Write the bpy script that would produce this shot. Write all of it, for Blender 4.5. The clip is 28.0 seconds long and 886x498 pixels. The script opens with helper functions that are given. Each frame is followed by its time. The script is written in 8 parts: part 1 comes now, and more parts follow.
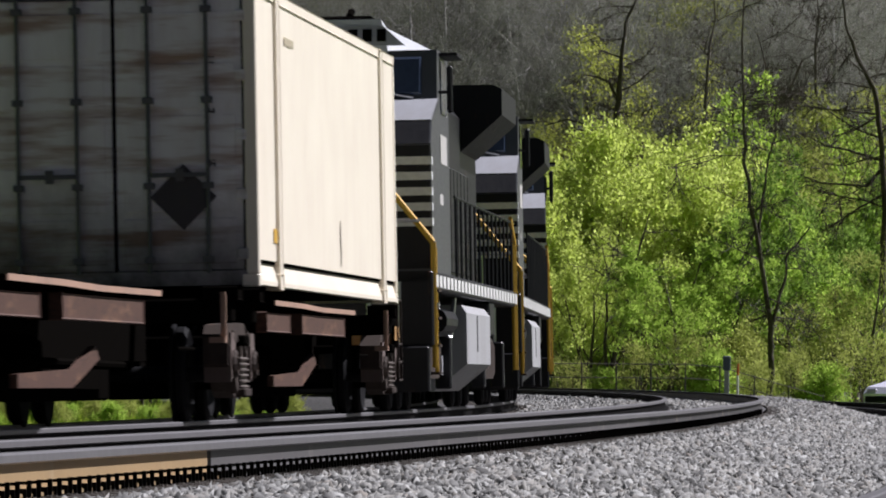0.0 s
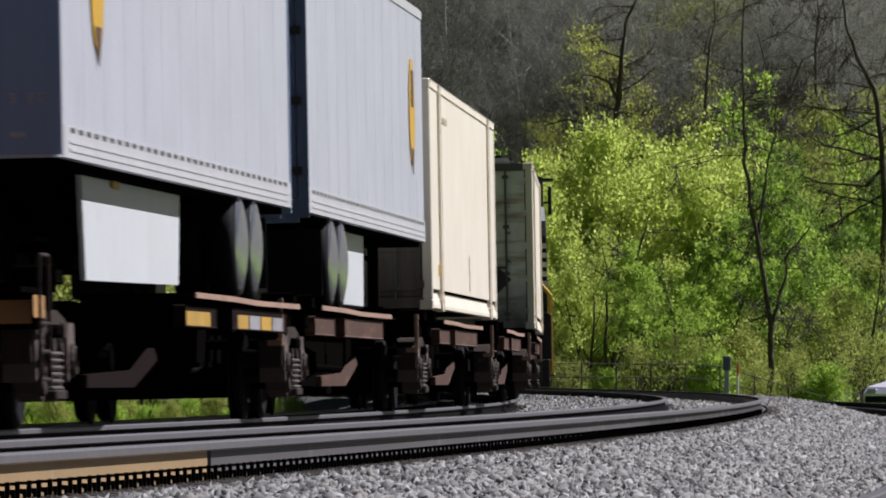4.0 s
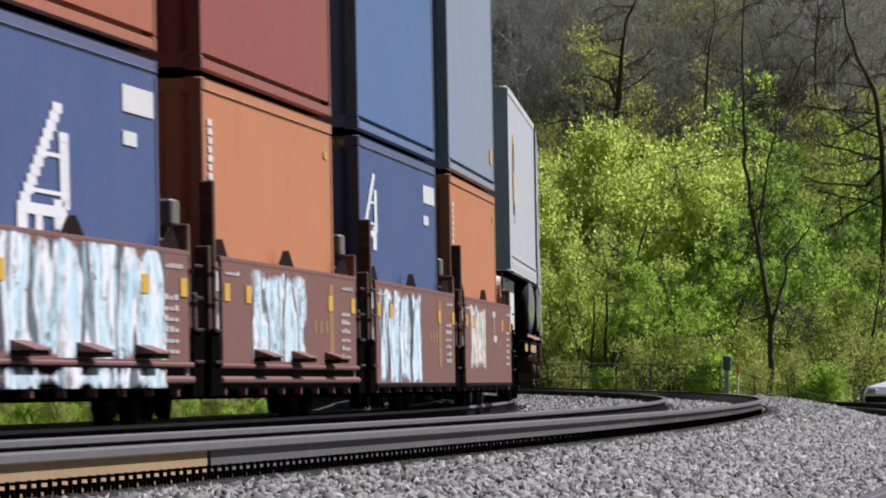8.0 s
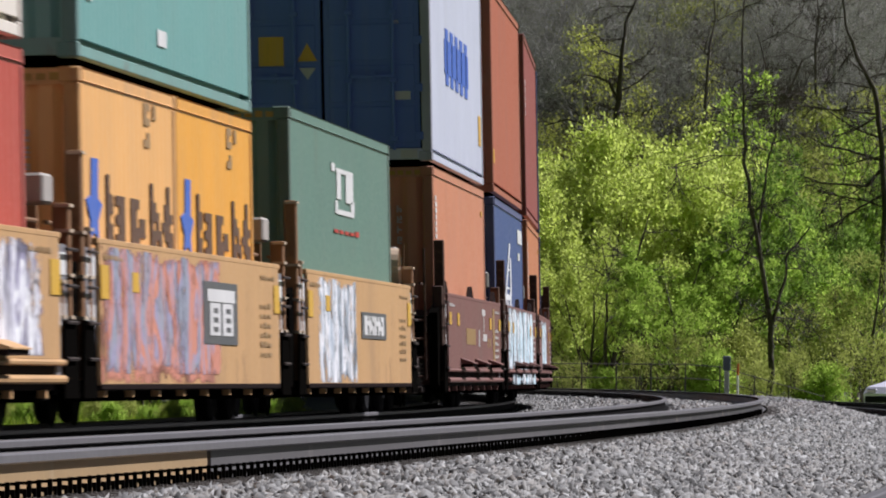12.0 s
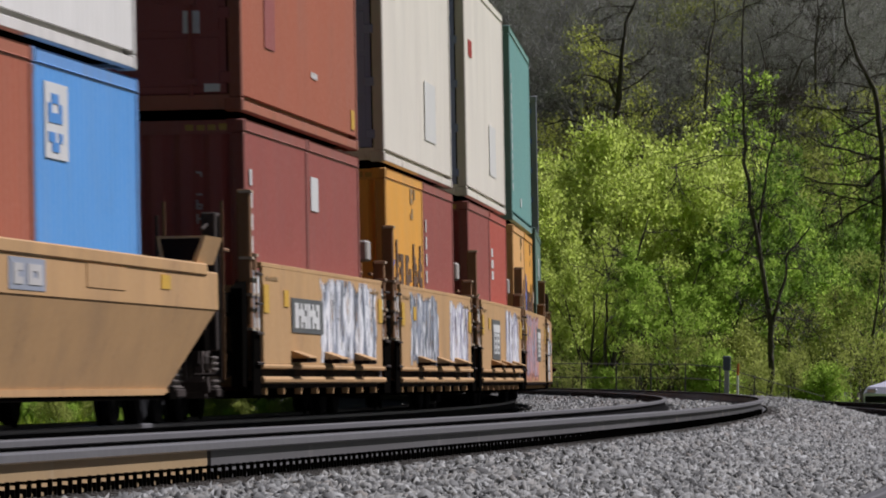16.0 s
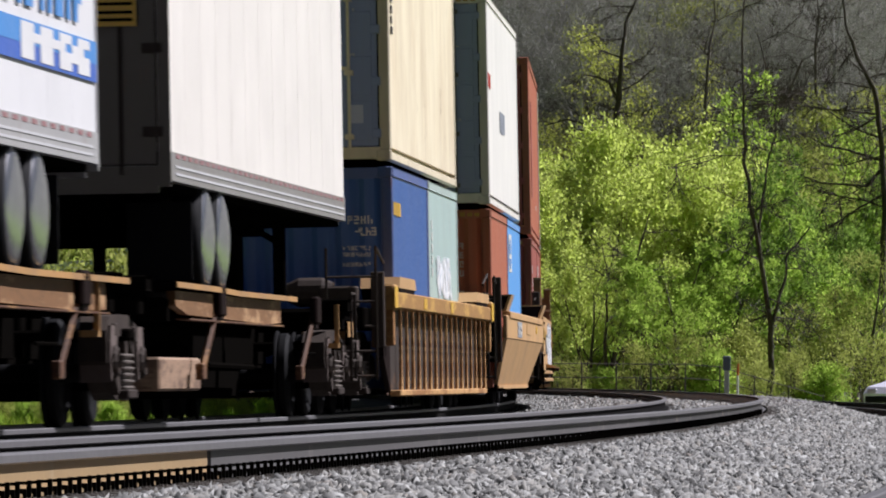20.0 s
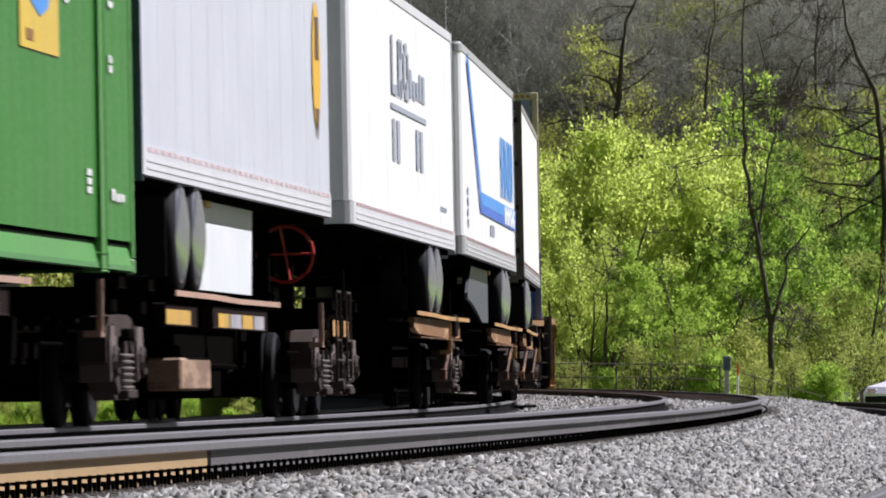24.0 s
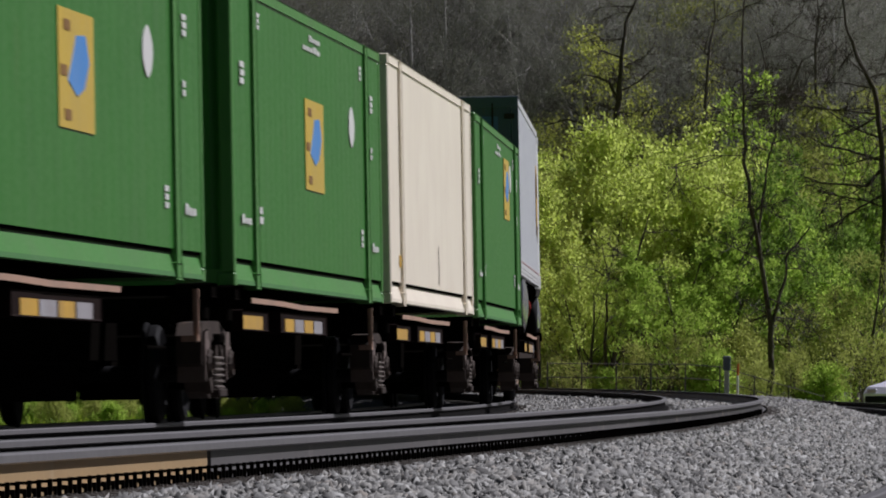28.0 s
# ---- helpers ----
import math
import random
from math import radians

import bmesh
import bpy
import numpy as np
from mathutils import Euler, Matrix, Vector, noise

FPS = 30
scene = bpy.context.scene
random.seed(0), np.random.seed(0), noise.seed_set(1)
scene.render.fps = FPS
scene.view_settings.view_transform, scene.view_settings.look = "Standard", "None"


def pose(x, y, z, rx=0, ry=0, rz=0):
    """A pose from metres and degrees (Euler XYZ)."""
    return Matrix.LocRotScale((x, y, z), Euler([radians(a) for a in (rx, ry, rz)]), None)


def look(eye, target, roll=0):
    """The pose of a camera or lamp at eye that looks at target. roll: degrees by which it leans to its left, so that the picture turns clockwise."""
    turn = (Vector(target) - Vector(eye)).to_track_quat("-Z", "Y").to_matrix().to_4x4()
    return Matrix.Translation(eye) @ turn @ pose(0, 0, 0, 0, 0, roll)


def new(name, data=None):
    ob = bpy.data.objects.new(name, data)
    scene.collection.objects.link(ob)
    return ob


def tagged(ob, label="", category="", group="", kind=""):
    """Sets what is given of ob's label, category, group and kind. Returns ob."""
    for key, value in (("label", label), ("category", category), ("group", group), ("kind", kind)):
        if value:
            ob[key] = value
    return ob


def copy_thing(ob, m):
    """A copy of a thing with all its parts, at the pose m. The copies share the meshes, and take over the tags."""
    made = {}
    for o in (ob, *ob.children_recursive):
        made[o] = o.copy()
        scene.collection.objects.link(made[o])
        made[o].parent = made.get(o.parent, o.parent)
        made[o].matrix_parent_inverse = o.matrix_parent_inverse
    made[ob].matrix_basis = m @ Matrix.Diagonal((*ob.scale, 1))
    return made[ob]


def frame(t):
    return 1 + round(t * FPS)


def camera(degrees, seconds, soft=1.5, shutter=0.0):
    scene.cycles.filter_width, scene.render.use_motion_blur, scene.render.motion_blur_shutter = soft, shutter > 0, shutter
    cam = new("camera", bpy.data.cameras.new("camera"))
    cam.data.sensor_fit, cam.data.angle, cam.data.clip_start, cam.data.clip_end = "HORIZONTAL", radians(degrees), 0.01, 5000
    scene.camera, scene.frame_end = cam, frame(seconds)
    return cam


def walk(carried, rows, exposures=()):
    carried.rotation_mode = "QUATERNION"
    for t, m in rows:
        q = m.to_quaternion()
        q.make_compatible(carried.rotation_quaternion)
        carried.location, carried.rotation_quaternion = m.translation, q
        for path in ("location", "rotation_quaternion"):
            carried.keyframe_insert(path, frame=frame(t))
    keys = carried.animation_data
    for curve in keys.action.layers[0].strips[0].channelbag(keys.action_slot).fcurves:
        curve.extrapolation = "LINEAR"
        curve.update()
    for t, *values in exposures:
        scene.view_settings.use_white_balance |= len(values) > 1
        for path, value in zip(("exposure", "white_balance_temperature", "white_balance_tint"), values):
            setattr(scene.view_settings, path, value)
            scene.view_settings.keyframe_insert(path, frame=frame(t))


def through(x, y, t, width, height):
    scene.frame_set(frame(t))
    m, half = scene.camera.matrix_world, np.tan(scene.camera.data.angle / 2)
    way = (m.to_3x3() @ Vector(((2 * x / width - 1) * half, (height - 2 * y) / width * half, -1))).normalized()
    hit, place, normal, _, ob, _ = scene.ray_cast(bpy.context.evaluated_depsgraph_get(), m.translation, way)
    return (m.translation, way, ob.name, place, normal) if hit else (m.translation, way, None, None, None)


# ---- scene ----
# The camera stands still beside a curved main line, a long lens looking along the track.
EYE_Z, TILT, ROLL = 0.43, 0.016557, 0.3986
cam = camera(6.567, 28.0, soft=1.9, shutter=0.45)
AIM = look((0, 0, EYE_Z), (0, math.cos(TILT), EYE_Z + math.sin(TILT)), ROLL)
# the camera's own exposure drifts as bright and dark wagons fill the picture
EXPOSURES = [(0.0, 0.36, 6060, 18), (3.0, 0.11, 6060, 18), (6.0, 0.50, 6060, 18), (7.0, 0.46, 6060, 18), (9.5, 0.11, 6060, 18), (12.0, 0.26, 6060, 18), (13.5, 0.05, 6060, 18), (15.0, -0.15, 6060, 18), (16.0, -0.18, 6060, 18), (18.0, -0.04, 6060, 18), (19.0, 0.10, 6060, 18), (20.0, 0.37, 6060, 18), (21.5, 0.46, 6060, 18), (23.5, 0.68, 6060, 18), (25.0, 0.55, 6060, 18), (26.0, 0.34, 6060, 18), (28.0, -0.24, 6060, 18)]
walk(cam, [(0.0, AIM), (28.0, AIM)], EXPOSURES)

# ---- light: clear spring midday, sun ahead and to the right ----
SUN_TO = Vector((0.71, 0.33, 0.90)).normalized()
world = bpy.data.worlds.new("sky")
scene.world = world
world.use_nodes = True
wn = world.node_tree
sky = wn.nodes.new("ShaderNodeTexSky")
sky.sky_type, sky.sun_disc = "NISHITA", False
sky.sun_elevation = math.asin(SUN_TO.z)
sky.sun_rotation = math.atan2(SUN_TO.x, SUN_TO.y)
wn.links.new(sky.outputs["Color"], wn.nodes["Background"].inputs["Color"])
wn.nodes["Background"].inputs["Strength"].default_value = 0.010
sun = new("sun", bpy.data.lights.new("sun", "SUN"))
sun.data.energy, sun.data.angle, sun.data.color = 5.0, radians(0.53), (1.0, 0.97, 0.93)
sun.matrix_world = look(SUN_TO * 100, (0, 0, 0))

# ---- the line: arc length s, curvature growing with s, cant towards the inside ----
SPEED, CANT = 14.495, 0.02542
SS = np.arange(-620.0, 620.0, 1.0)
KK = 0.00079591 + 5.8551e-06 * np.clip(SS, -80.0, 180.0)
TH = np.cumsum(KK)
TH = TH - np.interp(0, SS, TH) + 1.512411
LX, LY = np.cumsum(np.cos(TH)), np.cumsum(np.sin(TH))
LX, LY = LX - np.interp(0, SS, LX) - 1.16518, LY - np.interp(0, SS, LY) + 95.52427


def line(s, right=0.0):
    """Plan place and heading on the line at arc length s, a distance to the right of the train's track."""
    x, y, th = np.interp(s, SS, LX), np.interp(s, SS, LY), np.interp(s, SS, TH)
    return x + np.sin(th) * right, y - np.cos(th) * right, th


def riding(s, reach):
    """Pose of a rigid thing whose middle is at s and that is carried at s - reach and s + reach."""
    ax, ay, _ = line(s - reach)
    bx, by, _ = line(s + reach)
    return (Matrix.Translation(((ax + bx) / 2, (ay + by) / 2, 0))
            @ Matrix.Rotation(math.atan2(by - ay, bx - ax), 4, "Z") @ Matrix.Rotation(-CANT, 4, "X"))


RIDERS = []


def ride(ob, s14, reach=7.0):
    """Let a thing ride along the line; s14 is where its middle is at 14 s."""
    ob.matrix_world = riding(s14, reach)
    RIDERS.append((ob, s14, reach))
    return ob


ROLLERS = []


def roll(ob, carrier, x, dx, r):
    """Let a wheelset turn as it rolls: it sits at x on its carrier and at dx on its truck."""
    ROLLERS.append((ob, carrier, x, dx, r))


def motions():
    for ob, s14, reach in RIDERS:
        walk(ob, [(float(t), riding(s14 + SPEED * (t - 14.0), reach)) for t in range(0, 29)])
    where = {ob.name: s14 for ob, s14, _ in RIDERS}
    for ob, carrier, x, dx, r in ROLLERS:
        # rolling on the stretch of line round the bend, a quarter turn or less from row to row
        s14 = where[carrier.name] + x
        t0, t1 = max(0.0, 14.0 + (-70.0 - s14) / SPEED), min(28.0, 14.0 + (120.0 - s14) / SPEED)
        if t1 <= t0:
            continue
        n = int((t1 - t0) * SPEED / r / 1.4) + 1
        rows = [(t0 + (t1 - t0) * k / n, Matrix.Translation((dx, 0, r)) @ Matrix.Rotation(SPEED * (t1 - t0) * k / n / r, 4, "Y")) for k in range(n + 1)]
        if t0 > 0.0:
            rows.insert(0, (0.0, rows[0][1]))
        if t1 < 28.0:
            rows.append((28.0, rows[-1][1]))
        walk(ob, rows)


# ---- mesh kit ----
class Shape:
    def __init__(self):
        self.v, self.f = [], []

    def add(self, verts, faces):
        n = len(self.v)
        self.v.extend(tuple(p) for p in verts)
        self.f.extend(tuple(i + n for i in f) for f in faces)
        return self

    def box(self, x0, x1, y0, y1, z0, z1, b=0.0):
        """A box, with its vertical-plane corners chamfered by b."""
        if b <= 0:
            return self.add([(x0, y0, z0), (x1, y0, z0), (x1, y1, z0), (x0, y1, z0), (x0, y0, z1), (x1, y0, z1), (x1, y1, z1), (x0, y1, z1)],
                            [(3, 2, 1, 0), (4, 5, 6, 7), (0, 1, 5, 4), (1, 2, 6, 5), (2, 3, 7, 6), (3, 0, 4, 7)])
        xs, ys, zs = (x0, x1), (y0, y1), (z0, z1)
        bm = bmesh.new()
        bmesh.ops.create_cube(bm, size=1.0)
        for q in bm.verts:
            q.co = Vector((xs[q.co.x > 0], ys[q.co.y > 0], zs[q.co.z > 0]))
        bmesh.ops.bevel(bm, geom=bm.edges[:], offset=b, segments=1, affect="EDGES")
        bm.verts.index_update()
        self.add([q.co.copy() for q in bm.verts], [[q.index for q in f.verts] for f in bm.faces])
        bm.free()
        return self

    def loft(self, rings, close=True, caps=True):
        """Skin rings of equal length; caps close the ends."""
        n, m = len(self.v), len(rings[0])
        for r in rings:
            self.v.extend(tuple(p) for p in r)
        for i in range(len(rings) - 1):
            for j in range(m if close else m - 1):
                k = (j + 1) % m
                self.f.append((n + i * m + j, n + i * m + k, n + (i + 1) * m + k, n + (i + 1) * m + j))
        if caps and close:
            self.f.append(tuple(n + j for j in reversed(range(m))))
            self.f.append(tuple(n + (len(rings) - 1) * m + j for j in range(m)))
        return self

    def tube(self, a, b, r, sides=6, r2=None):
        a, b = Vector(a), Vector(b)
        d = (b - a).normalized()
        u = d.cross(Vector((0.31, 0.17, 0.93))).normalized()
        w = d.cross(u)
        ring = lambda c, q: [c + (u * math.cos(2 * math.pi * i / sides) + w * math.sin(2 * math.pi * i / sides)) * q for i in range(sides)]
        return self.loft([ring(a, r), ring(b, r if r2 is None else r2)])

    def wheel(self, x, y0, y1, z, r, sides=20, hub=0.0, rim=0.06):
        """A disc across y with a chamfered rim and a dished face."""
        ring = lambda y, q: [(x + q * math.cos(2 * math.pi * i / sides), y, z + q * math.sin(2 * math.pi * i / sides)) for i in range(sides)]
        dish = (y1 - y0) * hub
        return self.loft([ring(y0 + dish, r * 0.45), ring(y0 + dish, r * 0.7), ring(y0, r - rim), ring(y0 + (y1 - y0) * .25, r), ring(y0 + (y1 - y0) * .75, r),
                          ring(y1, r - rim), ring(y1 - dish, r * 0.7), ring(y1 - dish, r * 0.45)])

    def prism(self, pts, y0, y1):
        """A profile in x and z, drawn out across y."""
        return self.loft([[(x, y0, z) for x, z in pts], [(x, y1, z) for x, z in pts]])

    def slab(self, pts, x0, x1):
        """A profile in y and z, drawn out along x."""
        return self.loft([[(x0, y, z) for y, z in pts], [(x1, y, z) for y, z in pts]])

    def mesh(self, name, material, smooth=False):
        me = bpy.data.meshes.new(name)
        me.from_pydata(self.v, [], self.f)
        me.materials.append(material)
        bm = bmesh.new()
        bm.from_mesh(me)
        bmesh.ops.recalc_face_normals(bm, faces=bm.faces[:])
        if smooth:
            for f in bm.faces:
                f.smooth = True
        bm.to_mesh(me)
        bm.free()
        return me


def part(name, shape, material, parent, label="", smooth=False):
    ob = new(name, shape if isinstance(shape, bpy.types.Mesh) else shape.mesh(name, material, smooth))
    ob.parent = parent
    return tagged(ob, label=label)


def ladder(parent, name, x0, x1, y0, y1, zs, z_low, z_high, mat):
    """A ladder: two stiles with rungs between (x0, y0) and (x1, y1)."""
    side = part(name, Shape().tube((x0, y0, z_low), (x0, y0, z_high), .016), mat, parent)
    part("stile", Shape().tube((x1, y1, z_low), (x1, y1, z_high), .016), mat, side)
    for z in zs:
        part("rung", Shape().tube((x0, y0, z), (x1, y1, z), .014), mat, side)
    return side


def thing(name, label, category, group="", kind=""):
    return tagged(new(name), label, category, group, kind)


def soup(name, verts, faces, material):
    """A mesh from arrays: verts (n, 3), faces (m, 3 or 4)."""
    me = bpy.data.meshes.new(name)
    verts, faces = np.asarray(verts, np.float32), np.asarray(faces, np.int32)
    k = faces.shape[1]
    me.vertices.add(len(verts))
    me.vertices.foreach_set("co", verts.ravel())
    me.loops.add(faces.size)
    me.loops.foreach_set("vertex_index", faces.ravel())
    me.polygons.add(len(faces))
    me.polygons.foreach_set("loop_start", np.arange(0, faces.size, k, dtype=np.int32))
    me.update(calc_edges=True)
    me.validate()
    me.materials.append(material)
    return me


# ---- materials ----
def nodes_of(name):
    m = bpy.data.materials.new(name)
    m.use_nodes = True
    return m, m.node_tree.nodes, m.node_tree.links, m.node_tree.nodes["Principled BSDF"]


def noise_node(n, l, scale, stretch=(1, 1, 1), detail=4.0, rough=0.6, space="Object", turn=(0, 0, 0)):
    tc, mp, nz = n.new("ShaderNodeTexCoord"), n.new("ShaderNodeMapping"), n.new("ShaderNodeTexNoise")
    mp.inputs["Scale"].default_value, mp.inputs["Rotation"].default_value = stretch, turn
    nz.inputs["Scale"].default_value, nz.inputs["Detail"].default_value, nz.inputs["Roughness"].default_value = scale, detail, rough
    l.new(tc.outputs[space], mp.inputs["Vector"])
    l.new(mp.outputs["Vector"], nz.inputs["Vector"])
    return nz.outputs["Fac"]


def ramp(n, l, fac, stops):
    r = n.new("ShaderNodeValToRGB")
    while len(r.color_ramp.elements) < len(stops):
        r.color_ramp.elements.new(0.5)
    for e, (p, c) in zip(r.color_ramp.elements, stops):
        e.position, e.color = p, (*c, 1) if len(c) == 3 else c
    l.new(fac, r.inputs["Fac"])
    return r.outputs["Color"]


def mixed(n, l, a, b, fac, mode="MIX"):
    m = n.new("ShaderNodeMix")
    m.data_type, m.blend_type = "RGBA", mode
    for sock, val in ((m.inputs["Factor"], fac), (m.inputs["A"], a), (m.inputs["B"], b)):
        if isinstance(val, bpy.types.NodeSocket):
            l.new(val, sock)
        elif isinstance(val, (int, float)):
            sock.default_value = val
        else:
            sock.default_value = (*val, 1)
    return m.outputs["Result"]


def bump(n, l, p, height, strength=0.3, dist=0.02):
    b = n.new("ShaderNodeBump")
    b.inputs["Strength"].default_value, b.inputs["Distance"].default_value = strength, dist
    l.new(height, b.inputs["Height"])
    l.new(b.outputs["Normal"], p.inputs["Normal"])


def paint(name, rgb, rough=0.45, dirt=0.35, dirt_rgb=(0.10, 0.075, 0.055), metal=0.0, streak=0.5):
    """Weathered paint: blotches, rain streaks running down, grime and fine relief."""
    m, n, l, p = nodes_of(name)
    big = noise_node(n, l, 0.9, (1, 1, 1), 5)
    run = noise_node(n, l, 1.0, (0.95, 5.0, 0.35), 4, 0.7)
    fine = noise_node(n, l, 26.0, (1, 1, 1), 3)
    tone = mixed(n, l, tuple(c * 0.82 for c in rgb), tuple(min(1, c * 1.12 + 0.01) for c in rgb), big)
    tone = mixed(n, l, tone, tuple(min(1, c * 0.7 + 0.16 * min(1, 3 * sum(rgb) / 3)) for c in rgb), mixed(n, l, (0, 0, 0), ramp(n, l, run, [(0.5, (0, 0, 0)), (0.8, (1, 1, 1))]), streak * 0.8))
    grime = ramp(n, l, mixed(n, l, big, run, 0.6), [(0.43, (0, 0, 0)), (0.72, (1, 1, 1))])
    tone = mixed(n, l, tone, dirt_rgb, mixed(n, l, (0, 0, 0), grime, dirt))
    rust = ramp(n, l, noise_node(n, l, 1.3, (0.75, 3.2, 0.75), 6, 0.75), [(0.60, (0, 0, 0)), (0.70, (1, 1, 1))])
    tone = mixed(n, l, tone, (0.16, 0.075, 0.035), mixed(n, l, (0, 0, 0), rust, min(0.6, dirt * 1.3)))
    l.new(tone, p.inputs["Base Color"])
    l.new(ramp(n, l, fine, [(0.3, (rough * .8,) * 3), (0.8, (min(1, rough * 1.3),) * 3)]), p.inputs["Roughness"])
    p.inputs["Metallic"].default_value = metal
    p.inputs["Specular IOR Level"].default_value = 0.5 if sum(rgb) > 0.1 else 0.2
    bump(n, l, p, fine, 0.12, 0.004)
    return m


PAINTS, TONES = {}, {}


def coat(name, rgb, **kw):
    if name not in PAINTS:
        PAINTS[name] = paint(name, rgb, **kw)
        TONES[name] = rgb
    return PAINTS[name]


def plain(name, rgb, rough=0.5, metal=0.0):
    m, n, l, p = nodes_of(name)
    fac = noise_node(n, l, 14.0, (1, 1, 1), 4)
    l.new(mixed(n, l, tuple(c * 0.7 for c in rgb), tuple(min(1, c * 1.25) for c in rgb), fac), p.inputs["Base Color"])
    p.inputs["Roughness"].default_value, p.inputs["Metallic"].default_value = rough, metal
    bump(n, l, p, fac, 0.15, 0.006)
    return m


def scuffed(name, base, worn, share=0.5):
    """Old brown steel with pale rubbed patches of its first paint, rust runs and grit."""
    m, n, l, p = nodes_of(name)
    patch = ramp(n, l, noise_node(n, l, 0.75, (0.7, 1, 3.2), 6, 0.72), [(share, (0, 0, 0)), (share + 0.07, (1, 1, 1))])
    fine = noise_node(n, l, 11.0, (0.6, 1, 1.6), 5, 0.7)
    tone = mixed(n, l, base, worn, patch)
    tone = mixed(n, l, tone, tuple(c * 0.35 for c in base), ramp(n, l, fine, [(0.5, (0, 0, 0)), (0.72, (0.85, 0.85, 0.85))]))
    l.new(tone, p.inputs["Base Color"])
    p.inputs["Roughness"].default_value = 0.75
    bump(n, l, p, fine, 0.3, 0.006)
    return m


def stone_material(name, lo, hi, scale=9.0):
    m, n, l, p = nodes_of(name)
    geo = n.new("ShaderNodeNewGeometry")
    fac = noise_node(n, l, scale, (1, 1, 1), 6, 0.7)
    tone = ramp(n, l, geo.outputs["Random Per Island"], [(0.0, lo), (0.45, tuple((a + b) / 2 for a, b in zip(lo, hi))), (0.8, (hi[0] * .74, hi[1] * .72, hi[2] * .69)), (0.86, (hi[0] * .60, hi[1] * .54, hi[2] * .49)), (0.89, (hi[0] * .8, hi[1] * .8, hi[2] * .8)), (1.0, hi)])
    l.new(mixed(n, l, tone, (0.05, 0.045, 0.04), mixed(n, l, (0, 0, 0), fac, 0.45)), p.inputs["Base Color"])
    p.inputs["Roughness"].default_value = 0.9
    bump(n, l, p, fac, 0.4, 0.02)
    return m


def leaf_material(name, dark, light, through=0.5):
    """Leaves with light passing through them, each one its own tone."""
    m, n, l, p = nodes_of(name)
    geo = n.new("ShaderNodeNewGeometry")
    tone = mixed(n, l, dark, light, geo.outputs["Random Per Island"])
    fac = noise_node(n, l, 0.5, (1, 1, 1), 3)
    tone = mixed(n, l, tone, tuple(c * 0.8 for c in dark), mixed(n, l, (0, 0, 0), ramp(n, l, fac, [(0.35, (0, 0, 0)), (0.65, (1, 1, 1))]), 0.45))
    l.new(tone, p.inputs["Base Color"])
    p.inputs["Roughness"].default_value = 0.75
    p.inputs["Specular IOR Level"].default_value = 0.25
    tr, mx = n.new("ShaderNodeBsdfTranslucent"), n.new("ShaderNodeMixShader")
    l.new(tone, tr.inputs["Color"])
    mx.inputs["Fac"].default_value = through
    l.new(p.outputs["BSDF"], mx.inputs[1])
    l.new(tr.outputs["BSDF"], mx.inputs[2])
    l.new(mx.outputs["Shader"], n["Material Output"].inputs["Surface"])
    return m


def ground_material(name, a, b, c, scale):
    m, n, l, p = nodes_of(name)
    f1, f2 = noise_node(n, l, scale, (1, 1, 1), 8, 0.7), noise_node(n, l, scale * 0.07, (1, 1, 1), 4)
    l.new(mixed(n, l, ramp(n, l, f1, [(0.3, a), (0.7, b)]), c, f2), p.inputs["Base Color"])
    p.inputs["Roughness"].default_value = 0.95
    bump(n, l, p, f1, 0.6, 0.06)
    return m


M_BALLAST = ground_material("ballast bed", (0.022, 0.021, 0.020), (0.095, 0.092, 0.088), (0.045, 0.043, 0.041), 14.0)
M_STONE = stone_material("crushed stone", (0.045, 0.046, 0.045), (0.47, 0.475, 0.46))
M_GRASS = ground_material("meadow", (0.09, 0.16, 0.02), (0.20, 0.30, 0.035), (0.15, 0.24, 0.03), 3.0)
M_LITTER = ground_material("leaf litter", (0.08, 0.08, 0.068), (0.24, 0.235, 0.20), (0.14, 0.14, 0.115), 1.6)
# Unseen near ground, added dark so it bounces little light onto the wagons.
M_DARKGROUND = ground_material("unseen dark ground", (0.018, 0.018, 0.018), (0.05, 0.048, 0.045), (0.03, 0.03, 0.026), 2.0)
M_STEEL = plain("worn rail head", (0.155, 0.151, 0.158), 0.5, 0.3)
M_TIE = ground_material("weathered tie", (0.045, 0.038, 0.032), (0.13, 0.115, 0.10), (0.08, 0.07, 0.06), 12.0)
# Near black without gloss: grime, with the deep shade under wagons in the colour.
M_BLACK = plain("grimy shade-black steel", (0.0045, 0.004, 0.0035), 0.8)
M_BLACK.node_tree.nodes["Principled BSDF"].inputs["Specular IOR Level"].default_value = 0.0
M_IRON = coat("cast truck iron", (0.033, 0.023, 0.019), rough=0.85, dirt=0.4)
M_PEDESTAL = coat("dusty cast iron", (0.115, 0.083, 0.072), rough=0.85, dirt=0.5)
# Wheel steel is darkened too, for the same underside shade.
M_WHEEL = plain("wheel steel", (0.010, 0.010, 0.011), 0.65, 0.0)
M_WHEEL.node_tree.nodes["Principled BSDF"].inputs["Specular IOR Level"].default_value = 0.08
M_RUBBER = plain("tyre rubber", (0.012, 0.012, 0.0135), 0.75)
M_RUBBER.node_tree.nodes["Principled BSDF"].inputs["Specular IOR Level"].default_value = 0.15
M_BARK = coat("dark bark", (0.055, 0.042, 0.032), rough=0.9, dirt=0.5)
M_TWIG = coat("grey bare twigs", (0.52, 0.51, 0.50), rough=0.9, dirt=0.4)
M_PALE = coat("pale bark", (0.42, 0.40, 0.36), rough=0.85, dirt=0.3)
